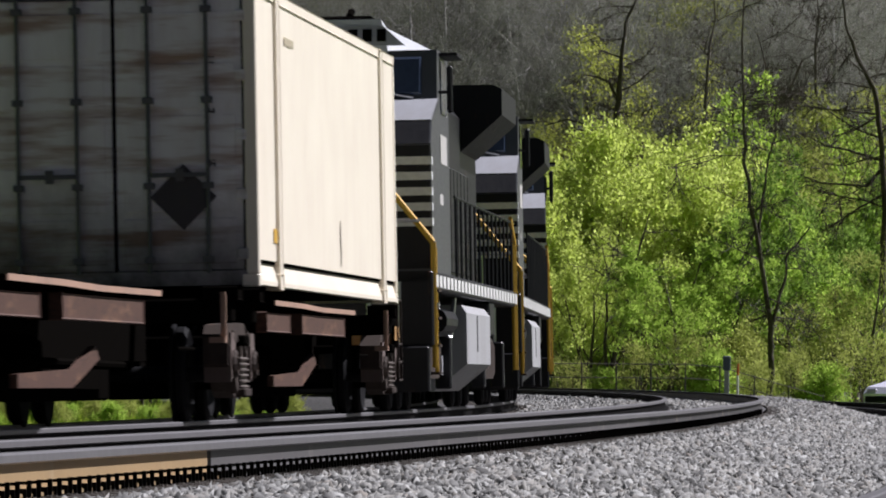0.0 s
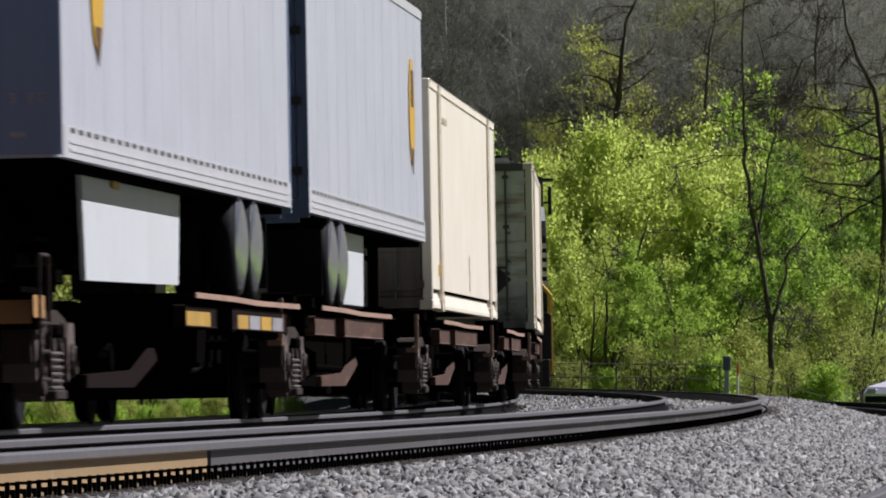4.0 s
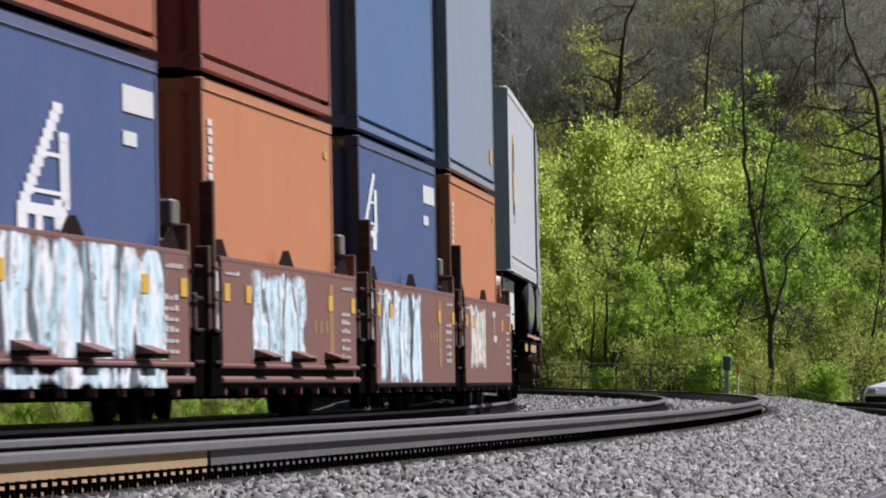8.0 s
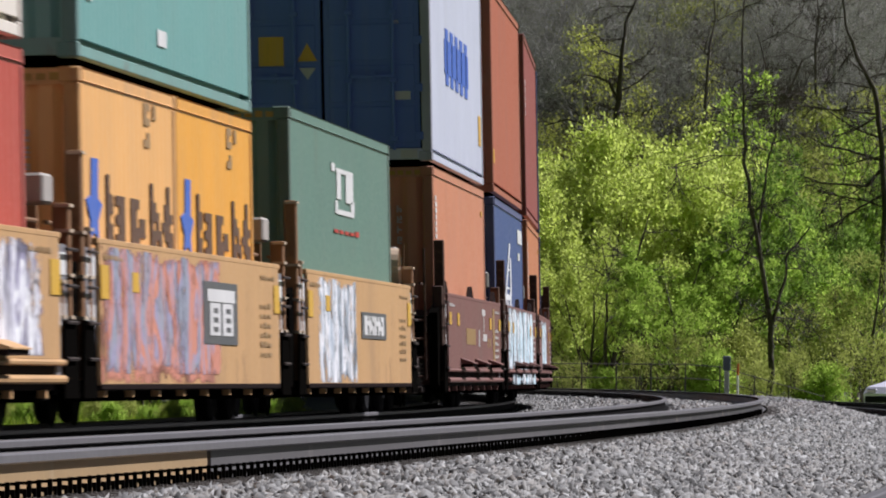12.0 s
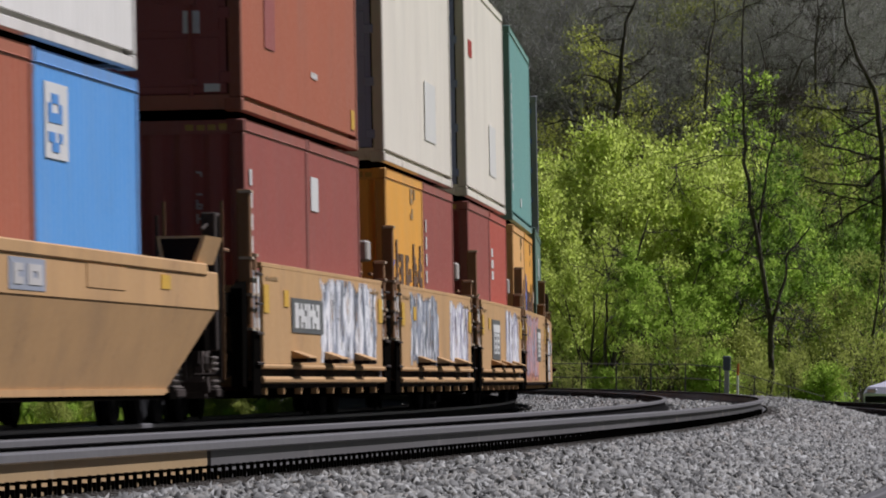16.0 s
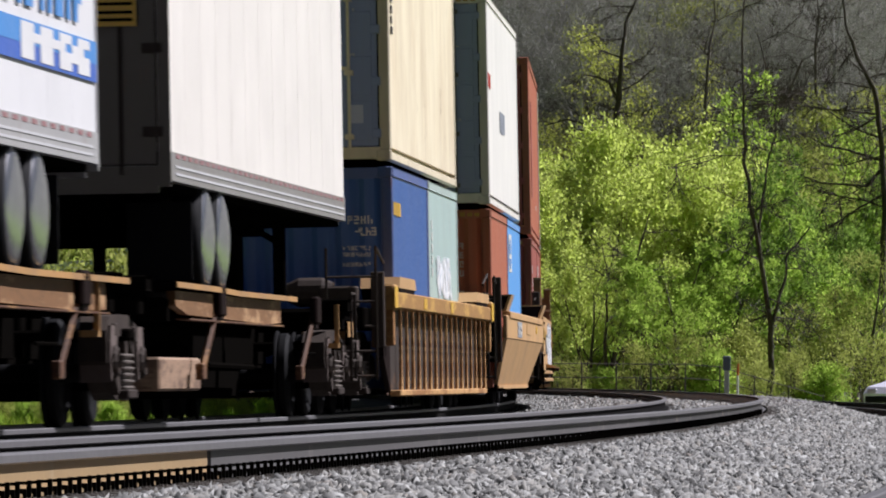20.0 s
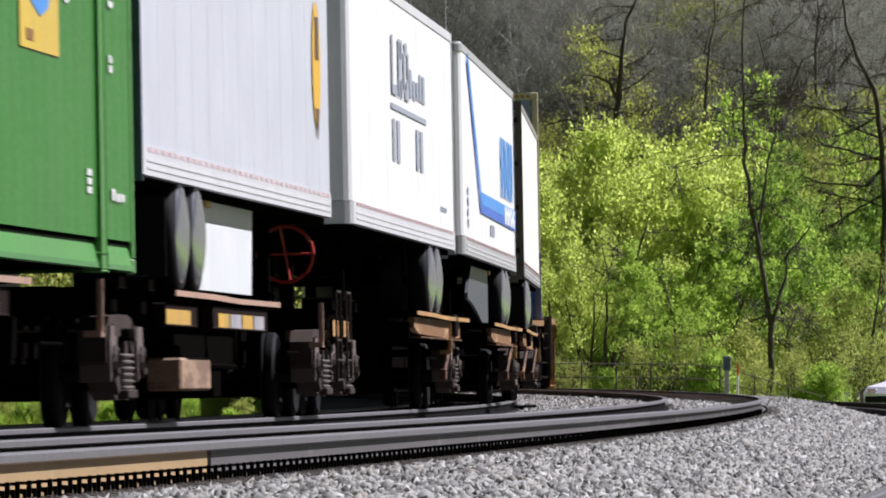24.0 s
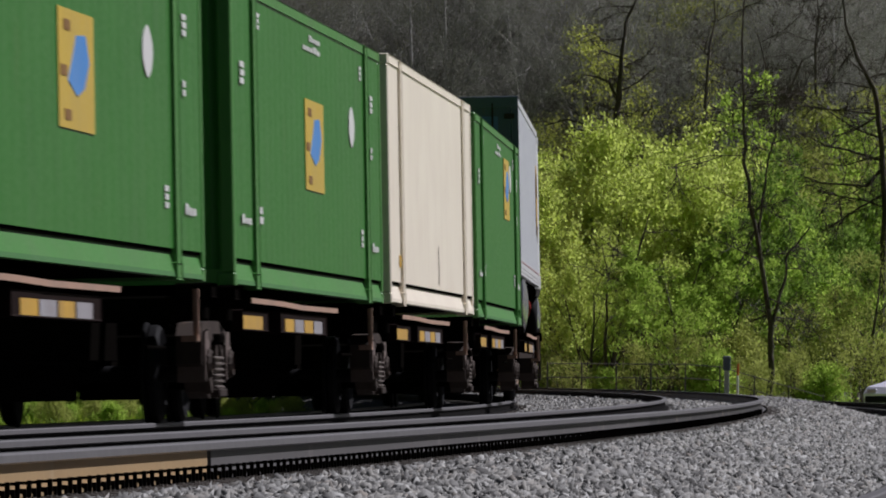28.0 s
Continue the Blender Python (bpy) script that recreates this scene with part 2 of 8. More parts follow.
M_LEAF_Y = leaf_material("yellow-green young leaves", (0.46, 0.56, 0.088), (0.73, 0.83, 0.25), 0.70)
M_LEAF_G = leaf_material("fresh green leaves", (0.28, 0.43, 0.055), (0.55, 0.70, 0.145), 0.70)
M_LEAF_E = leaf_material("deep green leaves", (0.14, 0.25, 0.04), (0.37, 0.51, 0.11), 0.64)
M_LEAF_D = leaf_material("olive leaves", (0.29, 0.33, 0.07), (0.50, 0.54, 0.16), 0.64)
M_GRASSBLADE = leaf_material("grass blades", (0.10, 0.17, 0.015), (0.38, 0.46, 0.05), 0.5)
M_WHITE = coat("white lettering", (0.75, 0.75, 0.73), dirt=0.15)
M_YELLOW = coat("safety yellow", (0.72, 0.42, 0.03), dirt=0.2)
M_GLASS = plain("dark cab glass", (0.03, 0.045, 0.06), 0.08)
M_ALU = coat("brushed aluminium", (0.64, 0.64, 0.66), rough=0.45, dirt=0.15, metal=0.1)
M_RED = coat("red marks", (0.5, 0.03, 0.02), dirt=0.2)
M_CHROME = plain("bare galvanised metal", (0.55, 0.55, 0.56), 0.3, 0.9)
# ---- ground, hill and ballast ----
TRACKS = ((0.0, 0.0), (4.188, 0.119), (8.5, -0.11))   # distance to the right of the train's track, rail-top level


def hill(x, y):
    """Height of the natural ground: a flat valley floor below a wooded hillside; an unseen rise added behind blocks low
    sky light.
    """
    up = np.maximum(0.0, np.asarray(y) - 318.0 - 0.10 * np.asarray(x))
    side = np.maximum(0.0, np.abs(np.asarray(x)) - 60.0)
    back = np.clip(-150.0 - np.asarray(y), 0.0, 260.0)
    return -0.75 + 0.42 * back + 0.30 * np.minimum(up, 420.0) * np.clip(up / 25.0, 0, 1) + 0.02 * side * np.clip(up / 60.0, 0, 1)


def sheet(name, xs, ys, fz, material):
    gx, gy = np.meshgrid(xs, ys)
    co = np.stack([gx, gy, fz(gx, gy)], -1).reshape(-1, 3)
    w = len(xs)
    i = (np.arange(len(ys) - 1)[:, None] * w + np.arange(w - 1)[None, :]).ravel()
    return soup(name, co, np.stack([i, i + 1, i + w + 1, i + w], 1), material)


rng = np.random.default_rng(5)
far = np.array([-2600, -1500, -900, -500, -300, -200, -150.0])
gx = np.concatenate([far, np.arange(-120, 121, 6.0), -far[::-1]])
gy = np.concatenate([[-2600, -1500, -800, -400, -250], np.arange(-200, 300, 12.0), np.arange(300, 520, 5.0), [560, 620, 700, 800, 1000, 1500, 2600.0]])
ground = tagged(new("ground", sheet("ground", gx, gy, lambda x, y: hill(x, y) + 0.05 * np.sin(x * 0.9) * np.sin(y * 0.31), M_GRASS)),
                "flat green meadow running up to the hill", "ground", kind="structure")
ground.data.materials.append(M_LITTER)
ground.data.materials.append(M_DARKGROUND)
poly_y = np.array([p.center.y for p in ground.data.polygons])
poly_x = np.array([p.center.x for p in ground.data.polygons])
ground.data.polygons.foreach_set("material_index", (poly_y > 322 + 0.10 * poly_x).astype(np.int32) + 2 * (poly_y < 70).astype(np.int32))

PROFILE = ((-4.6, -1.0), (-3.0, -0.62), (-1.9, -0.26), (-1.4, -0.19), (1.4, -0.175), (2.4, -0.17), (3.0, -0.075), (4.95, -0.075), (5.16, -0.085), (5.34, -0.055), (5.75, -0.03), (6.1, -0.05),
           (6.9, -0.22), (7.3, -0.29), (8.5, -0.295), (9.8, -0.28), (10.6, -0.34), (12.4, -1.0))
offs = np.unique(np.concatenate([np.arange(-4.6, 12.41, 0.2), np.arange(5.0, 8.0, 0.1)]).round(3))
prof = np.interp(offs, [a for a, _ in PROFILE], [b for _, b in PROFILE])
sv = np.concatenate([np.arange(-600, -110, 10.0), np.arange(-110, 130, 0.4), np.arange(130, 330, 2.0), np.arange(330, 600, 10.0)])
bs, bo = np.meshgrid(sv, offs, indexing="ij")
bx, by, _ = line(bs, bo)
crest = 0.07 * np.exp(-((bo - 5.9) / 0.5) ** 2) * np.clip((bs - 15) / 40, 0, 1)
bz = prof[None, :] + crest + rng.normal(0, 0.012, bs.shape) * (bs > -115) * (bs < 135)
w = len(offs)
i = (np.arange(len(sv) - 1)[:, None] * w + np.arange(w - 1)[None, :]).ravel()
ballast = tagged(new("ballast_bed", soup("ballast_bed", np.stack([bx, by, bz], -1).reshape(-1, 3), np.stack([i, i + w, i + w + 1, i + 1], 1), M_BALLAST)),
                 "grey crushed-stone ballast under three curved tracks", "ballast", kind="structure")


def level(s, o):
    """Top of the ballast at s, o."""
    return np.interp(o, [a for a, _ in PROFILE], [b for _, b in PROFILE]) + 0.07 * np.exp(-((o - 5.9) / 0.5) ** 2) * np.clip((s - 15) / 40, 0, 1)


def stones(name, count, s_of, o_range, size, seed):
    """Loose angular stones strewn over the ballast, as one mesh of many pieces."""
    r = np.random.default_rng(seed)
    s, o = s_of(r, count), r.uniform(*o_range, count)
    x, y, _ = line(s, o)
    base = np.array([(1, 0, 0), (-1, 0, 0), (0, 1, 0), (0, -1, 0), (0, 0, 1), (0, 0, -1), (.72, .72, .62), (-.72, .62, -.62)], float)
    tri = np.array([(0, 2, 6), (2, 4, 6), (4, 0, 6), (2, 1, 4), (1, 3, 4), (3, 0, 4), (0, 5, 2), (2, 5, 7), (5, 1, 7), (1, 2, 7), (1, 5, 3), (3, 5, 0)])
    rad = r.uniform(*size, (count, 1, 1)) * r.uniform(0.5, 1.3, (count, 1, 3)) * np.array([1.2, 1.0, 0.55])
    q = r.normal(size=(count, 4))
    q /= np.linalg.norm(q, axis=1, keepdims=True)
    a, b, c, d = q.T
    rot = np.stack([1 - 2 * (c * c + d * d), 2 * (b * c - a * d), 2 * (b * d + a * c), 2 * (b * c + a * d), 1 - 2 * (b * b + d * d), 2 * (c * d - a * b),
                    2 * (b * d - a * c), 2 * (c * d + a * b), 1 - 2 * (b * b + c * c)], 1).reshape(-1, 3, 3)
    v = np.einsum("nij,nkj->nki", rot, (base + r.normal(0, 0.13, (count, 8, 3))) * rad)
    v += np.stack([x, y, level(s, o) + rad[:, 0, 2] * 0.35], 1)[:, None, :]
    f = tri[None] + 8 * np.arange(count)[:, None, None]
    return tagged(new(name, soup(name, v.reshape(-1, 3), f.reshape(-1, 3), M_STONE)), "loose grey crushed stones", "stones", kind="stuff")


stones("ballast_stones", 115000, lambda r, k: -72 + 62 * r.random(k) ** 1.1, (5.08, 8.0), (0.016, 0.038), 3)
stones("ballast_stones", 44000, lambda r, k: r.uniform(-12, 75, k), (5.11, 7.2), (0.022, 0.047), 4)
stones("ballast_stones", 14000, lambda r, k: r.uniform(-30, 130, k), (1.0, 3.3), (0.028, 0.058), 5)
stones("ballast_stones", 9000, lambda r, k: r.uniform(-45, 60, k), (-4.0, -0.9), (0.03, 0.06), 8)
stones("ballast_stones", 6000, lambda r, k: r.uniform(0, 120, k), (3.6, 4.8), (0.03, 0.055), 6)
stones("ballast_stones", 7000, lambda r, k: r.uniform(-70, 60, k), (7.0, 8.0), (0.03, 0.055), 7)

# ---- rails and ties ----
HEAD = ((-0.036, -0.008), (-0.030, 0.0), (0.030, 0.0), (0.036, -0.008), (0.038, -0.036), (0.010, -0.044), (-0.010, -0.044), (-0.038, -0.036))
FOOT = ((-0.007, -0.042), (0.007, -0.042), (0.010, -0.135), (0.070, -0.152), (0.070, -0.165), (-0.070, -0.165), (-0.070, -0.152), (-0.010, -0.135))
JOINT = -60.87


def rail_run(profile, right, top, s0, s1, step=1.0):
    sh = Shape()
    rings = []
    for s in np.arange(s0, s1 + 0.01, step):
        x, y, th = line(s, right)
        rings.append([(x + math.sin(th) * a, y - math.cos(th) * a, top + b) for a, b in profile])
    return sh.loft(rings)


def web_material(name, rgb, scuff, amount):
    """Rolled rail steel with pale scuffs and rust blooms strung along its length."""
    m, n, l, p = nodes_of(name)
    slow = noise_node(n, l, 0.35, (1, 1, 0.2), 3)
    patch = noise_node(n, l, 1.1, (1, 1, 0.15), 3, 0.75)
    fine = noise_node(n, l, 18.0, (1, 1, 1), 4)
    tone = mixed(n, l, tuple(c * 0.6 for c in rgb), tuple(c * 1.35 for c in rgb), slow)
    tone = mixed(n, l, tone, scuff, mixed(n, l, (0, 0, 0), ramp(n, l, patch, [(0.60, (0, 0, 0)), (0.66, (1, 1, 1))]), amount))
    tone = mixed(n, l, tone, tuple(c * 0.5 for c in rgb), mixed(n, l, (0, 0, 0), fine, 0.5))
    l.new(tone, p.inputs["Base Color"])
    p.inputs["Roughness"].default_value = 0.6
    bump(n, l, p, fine, 0.2, 0.003)
    return m


# Dark web steel, taken to near black to paint the rail head's shadow.
M_FOOT_SHADE = plain("shade-black rail web", (0.007, 0.0065, 0.0065), 0.8)
M_FOOT_SHADE.node_tree.nodes["Principled BSDF"].inputs["Specular IOR Level"].default_value = 0.05
M_FOOT_NEAR = web_material("scuffed grey rail web", (0.105, 0.10, 0.10), (0.22, 0.20, 0.18), 0.8)
M_FOOT_FAR = web_material("dark rail web", (0.055, 0.053, 0.054), (0.24, 0.20, 0.16), 0.9)
M_FOOT_TAN = web_material("rust tan rail web", (0.40, 0.275, 0.135), (0.46, 0.37, 0.24), 0.5)
for k, (mid, top) in enumerate(TRACKS):
    track = tagged(new("track_%d" % (k + 1)), ("curved railway track carrying the train", "empty curved railway track on ballast", "empty siding track on ballast")[k], "railway track", kind="structure")
    for side in (-0.755, 0.755):
        z = top + side * math.sin(CANT)
        web = M_FOOT_SHADE
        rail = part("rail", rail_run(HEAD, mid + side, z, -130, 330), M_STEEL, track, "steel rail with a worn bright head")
        # Black strip on the head's left side, away from the sun: painted shade.
        part("rail_shade_side", rail_run(((-.0392, -.037), (-.0372, -.006), (-.0352, -.006), (-.0372, -.037)), mid + side, z, -130, 330), M_FOOT_SHADE, rail, "left side of the rail head, painted black for shade")
        if k == 1 and side > 0:
            part("rail_web", rail_run(FOOT, mid + side, z, -130, JOINT), M_FOOT_TAN, rail, "rust tan rail web")
            part("rail_web", rail_run(FOOT, mid + side, z, JOINT, -28.87), M_FOOT_NEAR, rail, "scuffed grey rail web")
            part("rail_web", rail_run(FOOT, mid + side, z, -28.87, 330), M_FOOT_FAR, rail, "dark grey rail web")
        else:
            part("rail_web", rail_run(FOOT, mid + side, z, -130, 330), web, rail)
    ties = Shape()
    for s in np.arange(-95, 170, 0.52):
        x, y, th = line(s, mid)
        c, sn = math.cos(th), math.sin(th)
        ties.add([(x + c * u + sn * v, y + sn * u - c * v, top - 0.17 - h + v * math.sin(CANT)) for h in (0.12, 0.0) for u, v in ((-.115, -1.3), (.115, -1.3), (.115, 1.3), (-.115, 1.3))],
                 [(3, 2, 1, 0), (4, 5, 6, 7), (0, 1, 5, 4), (1, 2, 6, 5), (2, 3, 7, 6), (3, 0, 4, 7)])
    tagged(part("ties", ties, M_TIE, track, "weathered wooden ties"), kind="stuff")
    if k == 1:
        clip = Shape().prism([(-.013, -.036), (.013, -.036), (.016, .032), (-.008, .034)], -.010, .006).box(-0.006, 0.012, -0.006, 0.04, 0.018, 0.030).box(-0.05, 0.02, 0.0, 0.035, -0.036, -0.018, .004).box(-0.06, -0.035, 0.0, 0.03, -0.03, 0.004).mesh("rail_clip", M_BLACK)
        plate = Shape().box(-0.10, 0.10, -0.05, 0.012, -0.050, -0.038, 0.004).box(-0.08, -0.05, -0.04, -0.02, -0.038, -0.026).box(0.05, 0.08, -0.04, -0.02, -0.038, -0.026).mesh("tie_plate", M_TIE)
        z = top + 0.755 * math.sin(CANT)
        count = 0
        for s in np.arange(-70, 9, 0.52):
            x, y, th = line(s, mid + 0.755 + 0.082)
            ob = part("tie_plate", plate, M_TIE, track) if s < -32 else None
            if ob:
                ob.matrix_world = Matrix.Translation((x, y, z - 0.135)) @ Matrix.Rotation(th, 4, "Z")
            for du in (-0.14, 0.14):
                if count < 296:
                    x, y, th = line(s + du, mid + 0.755 + 0.082)
                    ob = part("rail_clip", clip, M_BLACK, track)
                    ob.matrix_world = Matrix.Translation((x, y, z - 0.135)) @ Matrix.Rotation(th, 4, "Z")
                    count += 1
        rest = Shape()
        for s in np.arange(9, 80, 0.52):
            for du in (-0.13, 0.13):
                x, y, th = line(s + du, mid + 0.755 + 0.085)
                rest.box(x - .006, x + .006, y - .012, y + .012, z - .165, z - .142)
        tagged(part("rail_clip", rest, M_BLACK, track, "far rail clips"), kind="stuff")


# ---- trees ----
def grow(seed, height, radius, spread=0.55, limbs=7, depth=3, first=0.35, up=0.35, bend=0.12, stems=1):
    """Branches of a tree as tapered pieces (a, b, ra, rb), and the ends of its twigs."""
    r = np.random.default_rng(seed)
    segs, tips = [], []

    def limb(p, d, length, rad, lev):
        n = 4 if lev == 0 else 3
        q = p
        marks = []
        for k in range(n):
            d = d + r.normal(0, bend, 3) + np.array([0, 0, up * 0.15])
            d /= np.linalg.norm(d)
            e = q + d * length / n
            ra, rb = rad * (1 - 0.78 * k / n), rad * (1 - 0.78 * (k + 1) / n)
            segs.append((q, e, ra, rb))
            marks.append((q, e, rb, d))
            q = e
        if lev >= depth:
            tips.append((q, d))
            tips.append(((marks[-2][0] + q) / 2, d))
            return
        count = limbs if lev == 0 else max(3, limbs - 2 * lev)
        for j in range(count):
            f = (first if lev == 0 else 0.25) + (1 - (first if lev == 0 else 0.25)) * (j + r.random()) / count
            k = min(n - 1, int(f * n))
            a, e, rb, dd = marks[k]
            p0 = a + (e - a) * (f * n - k)
            side = r.normal(size=3)
            side -= dd * side.dot(dd)
            side /= np.linalg.norm(side)
            nd = dd * (1 - spread) + side * spread * 1.3 + np.array([0, 0, up * 0.3])
            nd /= np.linalg.norm(nd)
            limb(p0, nd, length * r.uniform(0.38, 0.6) * (1.15 - 0.5 * f), max(rb * 0.6, 0.006), lev + 1)
        tips.append((q, d))

    for k in range(stems):
        d = np.array([0, 0, 1.0]) + (r.normal(0, 0.25, 3) if stems > 1 else r.normal(0, 0.04, 3))
        limb(np.array([0.15 * k, 0, -0.3]), d / np.linalg.norm(d), height * r.uniform(0.85, 1.0) * 1.02, radius, 0)
    return segs, tips


def wood_mesh(name, segs, material, sides=5):
    a, b = np.array([s[0] for s in segs]), np.array([s[1] for s in segs])
    ra, rb = np.array([s[2] for s in segs]), np.array([s[3] for s in segs])
    d = b - a
    d /= np.linalg.norm(d, axis=1, keepdims=True)
    u = np.cross(d, np.array([0.37, 0.61, 0.70]))
    u /= np.linalg.norm(u, axis=1, keepdims=True)
    v = np.cross(d, u)
    ang = np.arange(sides) * 2 * np.pi / sides
    ring = u[:, None] * np.cos(ang)[None, :, None] + v[:, None] * np.sin(ang)[None, :, None]
    co = np.concatenate([a[:, None] + ring * ra[:, None, None], b[:, None] + ring * rb[:, None, None]], 1)
    j = np.arange(sides)
    f = np.stack([j, (j + 1) % sides, (j + 1) % sides + sides, j + sides], 1)
    faces = f[None] + (np.arange(len(segs)) * 2 * sides)[:, None, None]
    return soup(name, co.reshape(-1, 3), faces.reshape(-1, 4), material)


def leaf_mesh(name, tips, per, scatter, size, material, seed, sprig=0.0):
    r = np.random.default_rng(seed)
    c = np.repeat(np.array([t[0] for t in tips]), per, 0)
    n = len(c)
    if sprig:
        # leaves strung along upright shoots, three to a twig's end
        k = len(tips) * 3
        d = np.repeat(np.array([t[1] for t in tips]), 3, 0) * 0.55 + r.normal(0, 0.38, (k, 3)) + np.array([0, 0, 0.75])
        d /= np.linalg.norm(d, axis=1, keepdims=True)
        d *= r.uniform(0.45, 1.25, (k, 1)) * sprig
        pick = np.repeat(np.arange(len(tips)) * 3, per) + r.integers(0, 3, n)
        c = c + d[pick] * r.random((n, 1)) ** 0.8
    c = c + r.normal(0, scatter, (n, 3)) * np.array([1, 1, 0.75])
    u = r.normal(size=(n, 3))
    if sprig:
        u = u * 0.55 + d[pick] / np.linalg.norm(d[pick], axis=1, keepdims=True)
    u /= np.linalg.norm(u, axis=1, keepdims=True)
    v = np.cross(u, r.normal(size=(n, 3)))
    v /= np.linalg.norm(v, axis=1, keepdims=True)
    s = r.uniform(*size, (n, 1))
    w = np.cross(u, v)
    co = np.stack([c - u * s, c + v * s * 0.55 + w * s * 0.2, c + u * s, c - v * s * 0.55 + w * s * 0.2], 1)
    return soup(name, co.reshape(-1, 3), np.arange(4 * n).reshape(-1, 4), material)


def limbed(seed, limbs, depth=3, twigs=6, spread=0.6, reach=0.45, thick=0.72):
    """A tree whose main limbs follow given lines (points in x, z with radii); side branches are grown off them."""
    r = np.random.default_rng(seed)
    segs, tips = [], []

    def shoot(p, d, length, rad, lev):
        q = p
        for k in range(3):
            d = d + r.normal(0, 0.16, 3) + np.array([0, 0, 0.03])
            d /= np.linalg.norm(d)
            e = q + d * length / 3
            segs.append((q, e, rad * (1 - .25 * k), rad * (.75 - .25 * k) + .004))
            if lev < depth:
                for _ in range(twigs if lev < 2 else 3):
                    f = r.random()
                    s = r.normal(size=3)
                    nd = d * (1 - spread) + s / np.linalg.norm(s) * spread
                    shoot(q + (e - q) * f, nd / np.linalg.norm(nd), length * r.uniform(.3, .5), rad * .5, lev + 1) if r.random() < .55 else None
            q = e
        tips.append((q, d))

    for pts in limbs:
        for (x0, z0, ra), (x1, z1, rb) in zip(pts, pts[1:]):
            ra, rb = ra * thick, rb * thick
            a, e = np.array([x0, 0.25 * math.sin(x0), z0]), np.array([x1, 0.25 * math.sin(x1), z1])
            q = a
            for k in range(4):
                w = a + (e - a) * (k + 1) / 4 + (r.normal(0, 0.022, 3) * np.linalg.norm(e - a) * np.array([1, 1, .2]) if k < 3 else 0)
                segs.append((q, w, ra + (rb - ra) * k / 4, ra + (rb - ra) * (k + 1) / 4))
                q = w
            n = max(1, int(np.linalg.norm(e - a) * 1.6)) if z0 > 2.2 else 0
            for _ in range(n):
                f = r.random()
                s = r.normal(size=3) * np.array([1.2, 0.8, .5])
                s /= np.linalg.norm(s)
                shoot(a + (e - a) * f, s, r.uniform(.5, 1.0) * reach * 6, max(.02, ra * .32), 1)
    return segs, tips


def limb_tree(label, seed, limbs, px, dist, **kw):
    segs, _ = limbed(seed, limbs, **kw)
    t = thing("bare_tree", label, "tree", "bare trees")
    part("trunk", wood_mesh("trunk", [s for s in segs if s[2] > 0.06], M_BARK, 7), M_BARK, t)
    tagged(part("twigwork", wood_mesh("twigwork", [s for s in segs if s[2] <= 0.06], M_BARK, 4), M_BARK, t), kind="stuff")
    return plant(t, px, dist, 0, 1, False)


def tree(name, label, seed, height, radius, bark, leaves=None, per=14, scatter=0.3, size=(0.05, 0.1), group="", sprig=0.0, **kw):
    segs, tips = grow(seed, height, radius, **kw)
    t = thing(name, label, "tree" if "shrub" not in name else "shrub", group)
    part("trunk", wood_mesh("trunk", [s for s in segs if s[2] > radius * 0.28], bark, 7), bark, t)
    tagged(part("twigwork", wood_mesh("twigwork", [s for s in segs if s[2] <= radius * 0.28], bark, 4), bark, t), kind="stuff")
    if leaves:
        tagged(part("crown", leaf_mesh("crown", tips, per, scatter, size, leaves, seed + 50, sprig), leaves, t), kind="stuff")
    return t


def plant(t, px, dist, turn=0.0, scale=1.0, copy=True):
    """Stand a tree at a distance from the camera and a bearing (in parts of the view's half width)."""
    x = px * dist * math.tan(radians(6.567 / 2))
    m = Matrix.Translation((x, dist, float(hill(x, dist)))) @ Matrix.Rotation(turn, 4, "Z") @ Matrix.Scale(scale, 4)
    if copy:
        o = copy_thing(t, m)
        o.scale = (scale,) * 3
        return o
    t.matrix_world = m
    return t


M_LEAF_H = leaf_material("hillside yellow-olive leaves", (0.42, 0.47, 0.07), (0.64, 0.68, 0.17), 0.66)
M_BUD = leaf_material("grey-olive swelling buds", (0.24, 0.25, 0.205), (0.44, 0.44, 0.375), 0.45)
# the leafy edge of the wood
YG = "bushy tree in bright yellow-green young leaf"
GG = "slender tree in fresh green leaf"
EDGE = "trees at the wood's edge"
t_yel = tree("leafy_tree", YG, 11, 8.4, 0.13, M_BARK, M_LEAF_Y, 16, 0.065, (0.04, 0.095), EDGE, 0.9, spread=0.42, limbs=9, depth=3, first=0.12, up=0.75, stems=3)
t_yel2 = tree("leafy_tree", YG, 12, 7.8, 0.12, M_BARK, M_LEAF_Y, 16, 0.065, (0.04, 0.095), EDGE, 0.9, spread=0.45, limbs=8, depth=3, first=0.1, up=0.7, stems=3)
t_grn = tree("leafy_tree", GG, 13, 9.0, 0.15, M_BARK, M_LEAF_G, 17, 0.10, (0.05, 0.105), EDGE, 0.42, spread=0.5, limbs=9, depth=3, first=0.1, up=0.4)
t_grn2 = tree("leafy_tree", GG, 14, 9.6, 0.16, M_BARK, M_LEAF_G, 14, 0.11, (0.05, 0.105), EDGE, 0.45, spread=0.58, limbs=8, depth=3, first=0.15, up=0.35)
t_deep = tree("leafy_tree", "bushy tree in deep green leaf", 16, 8.6, 0.14, M_BARK, M_LEAF_E, 17, 0.11, (0.05, 0.105), EDGE, 0.42, spread=0.52, limbs=9, depth=3, first=0.15, up=0.4)
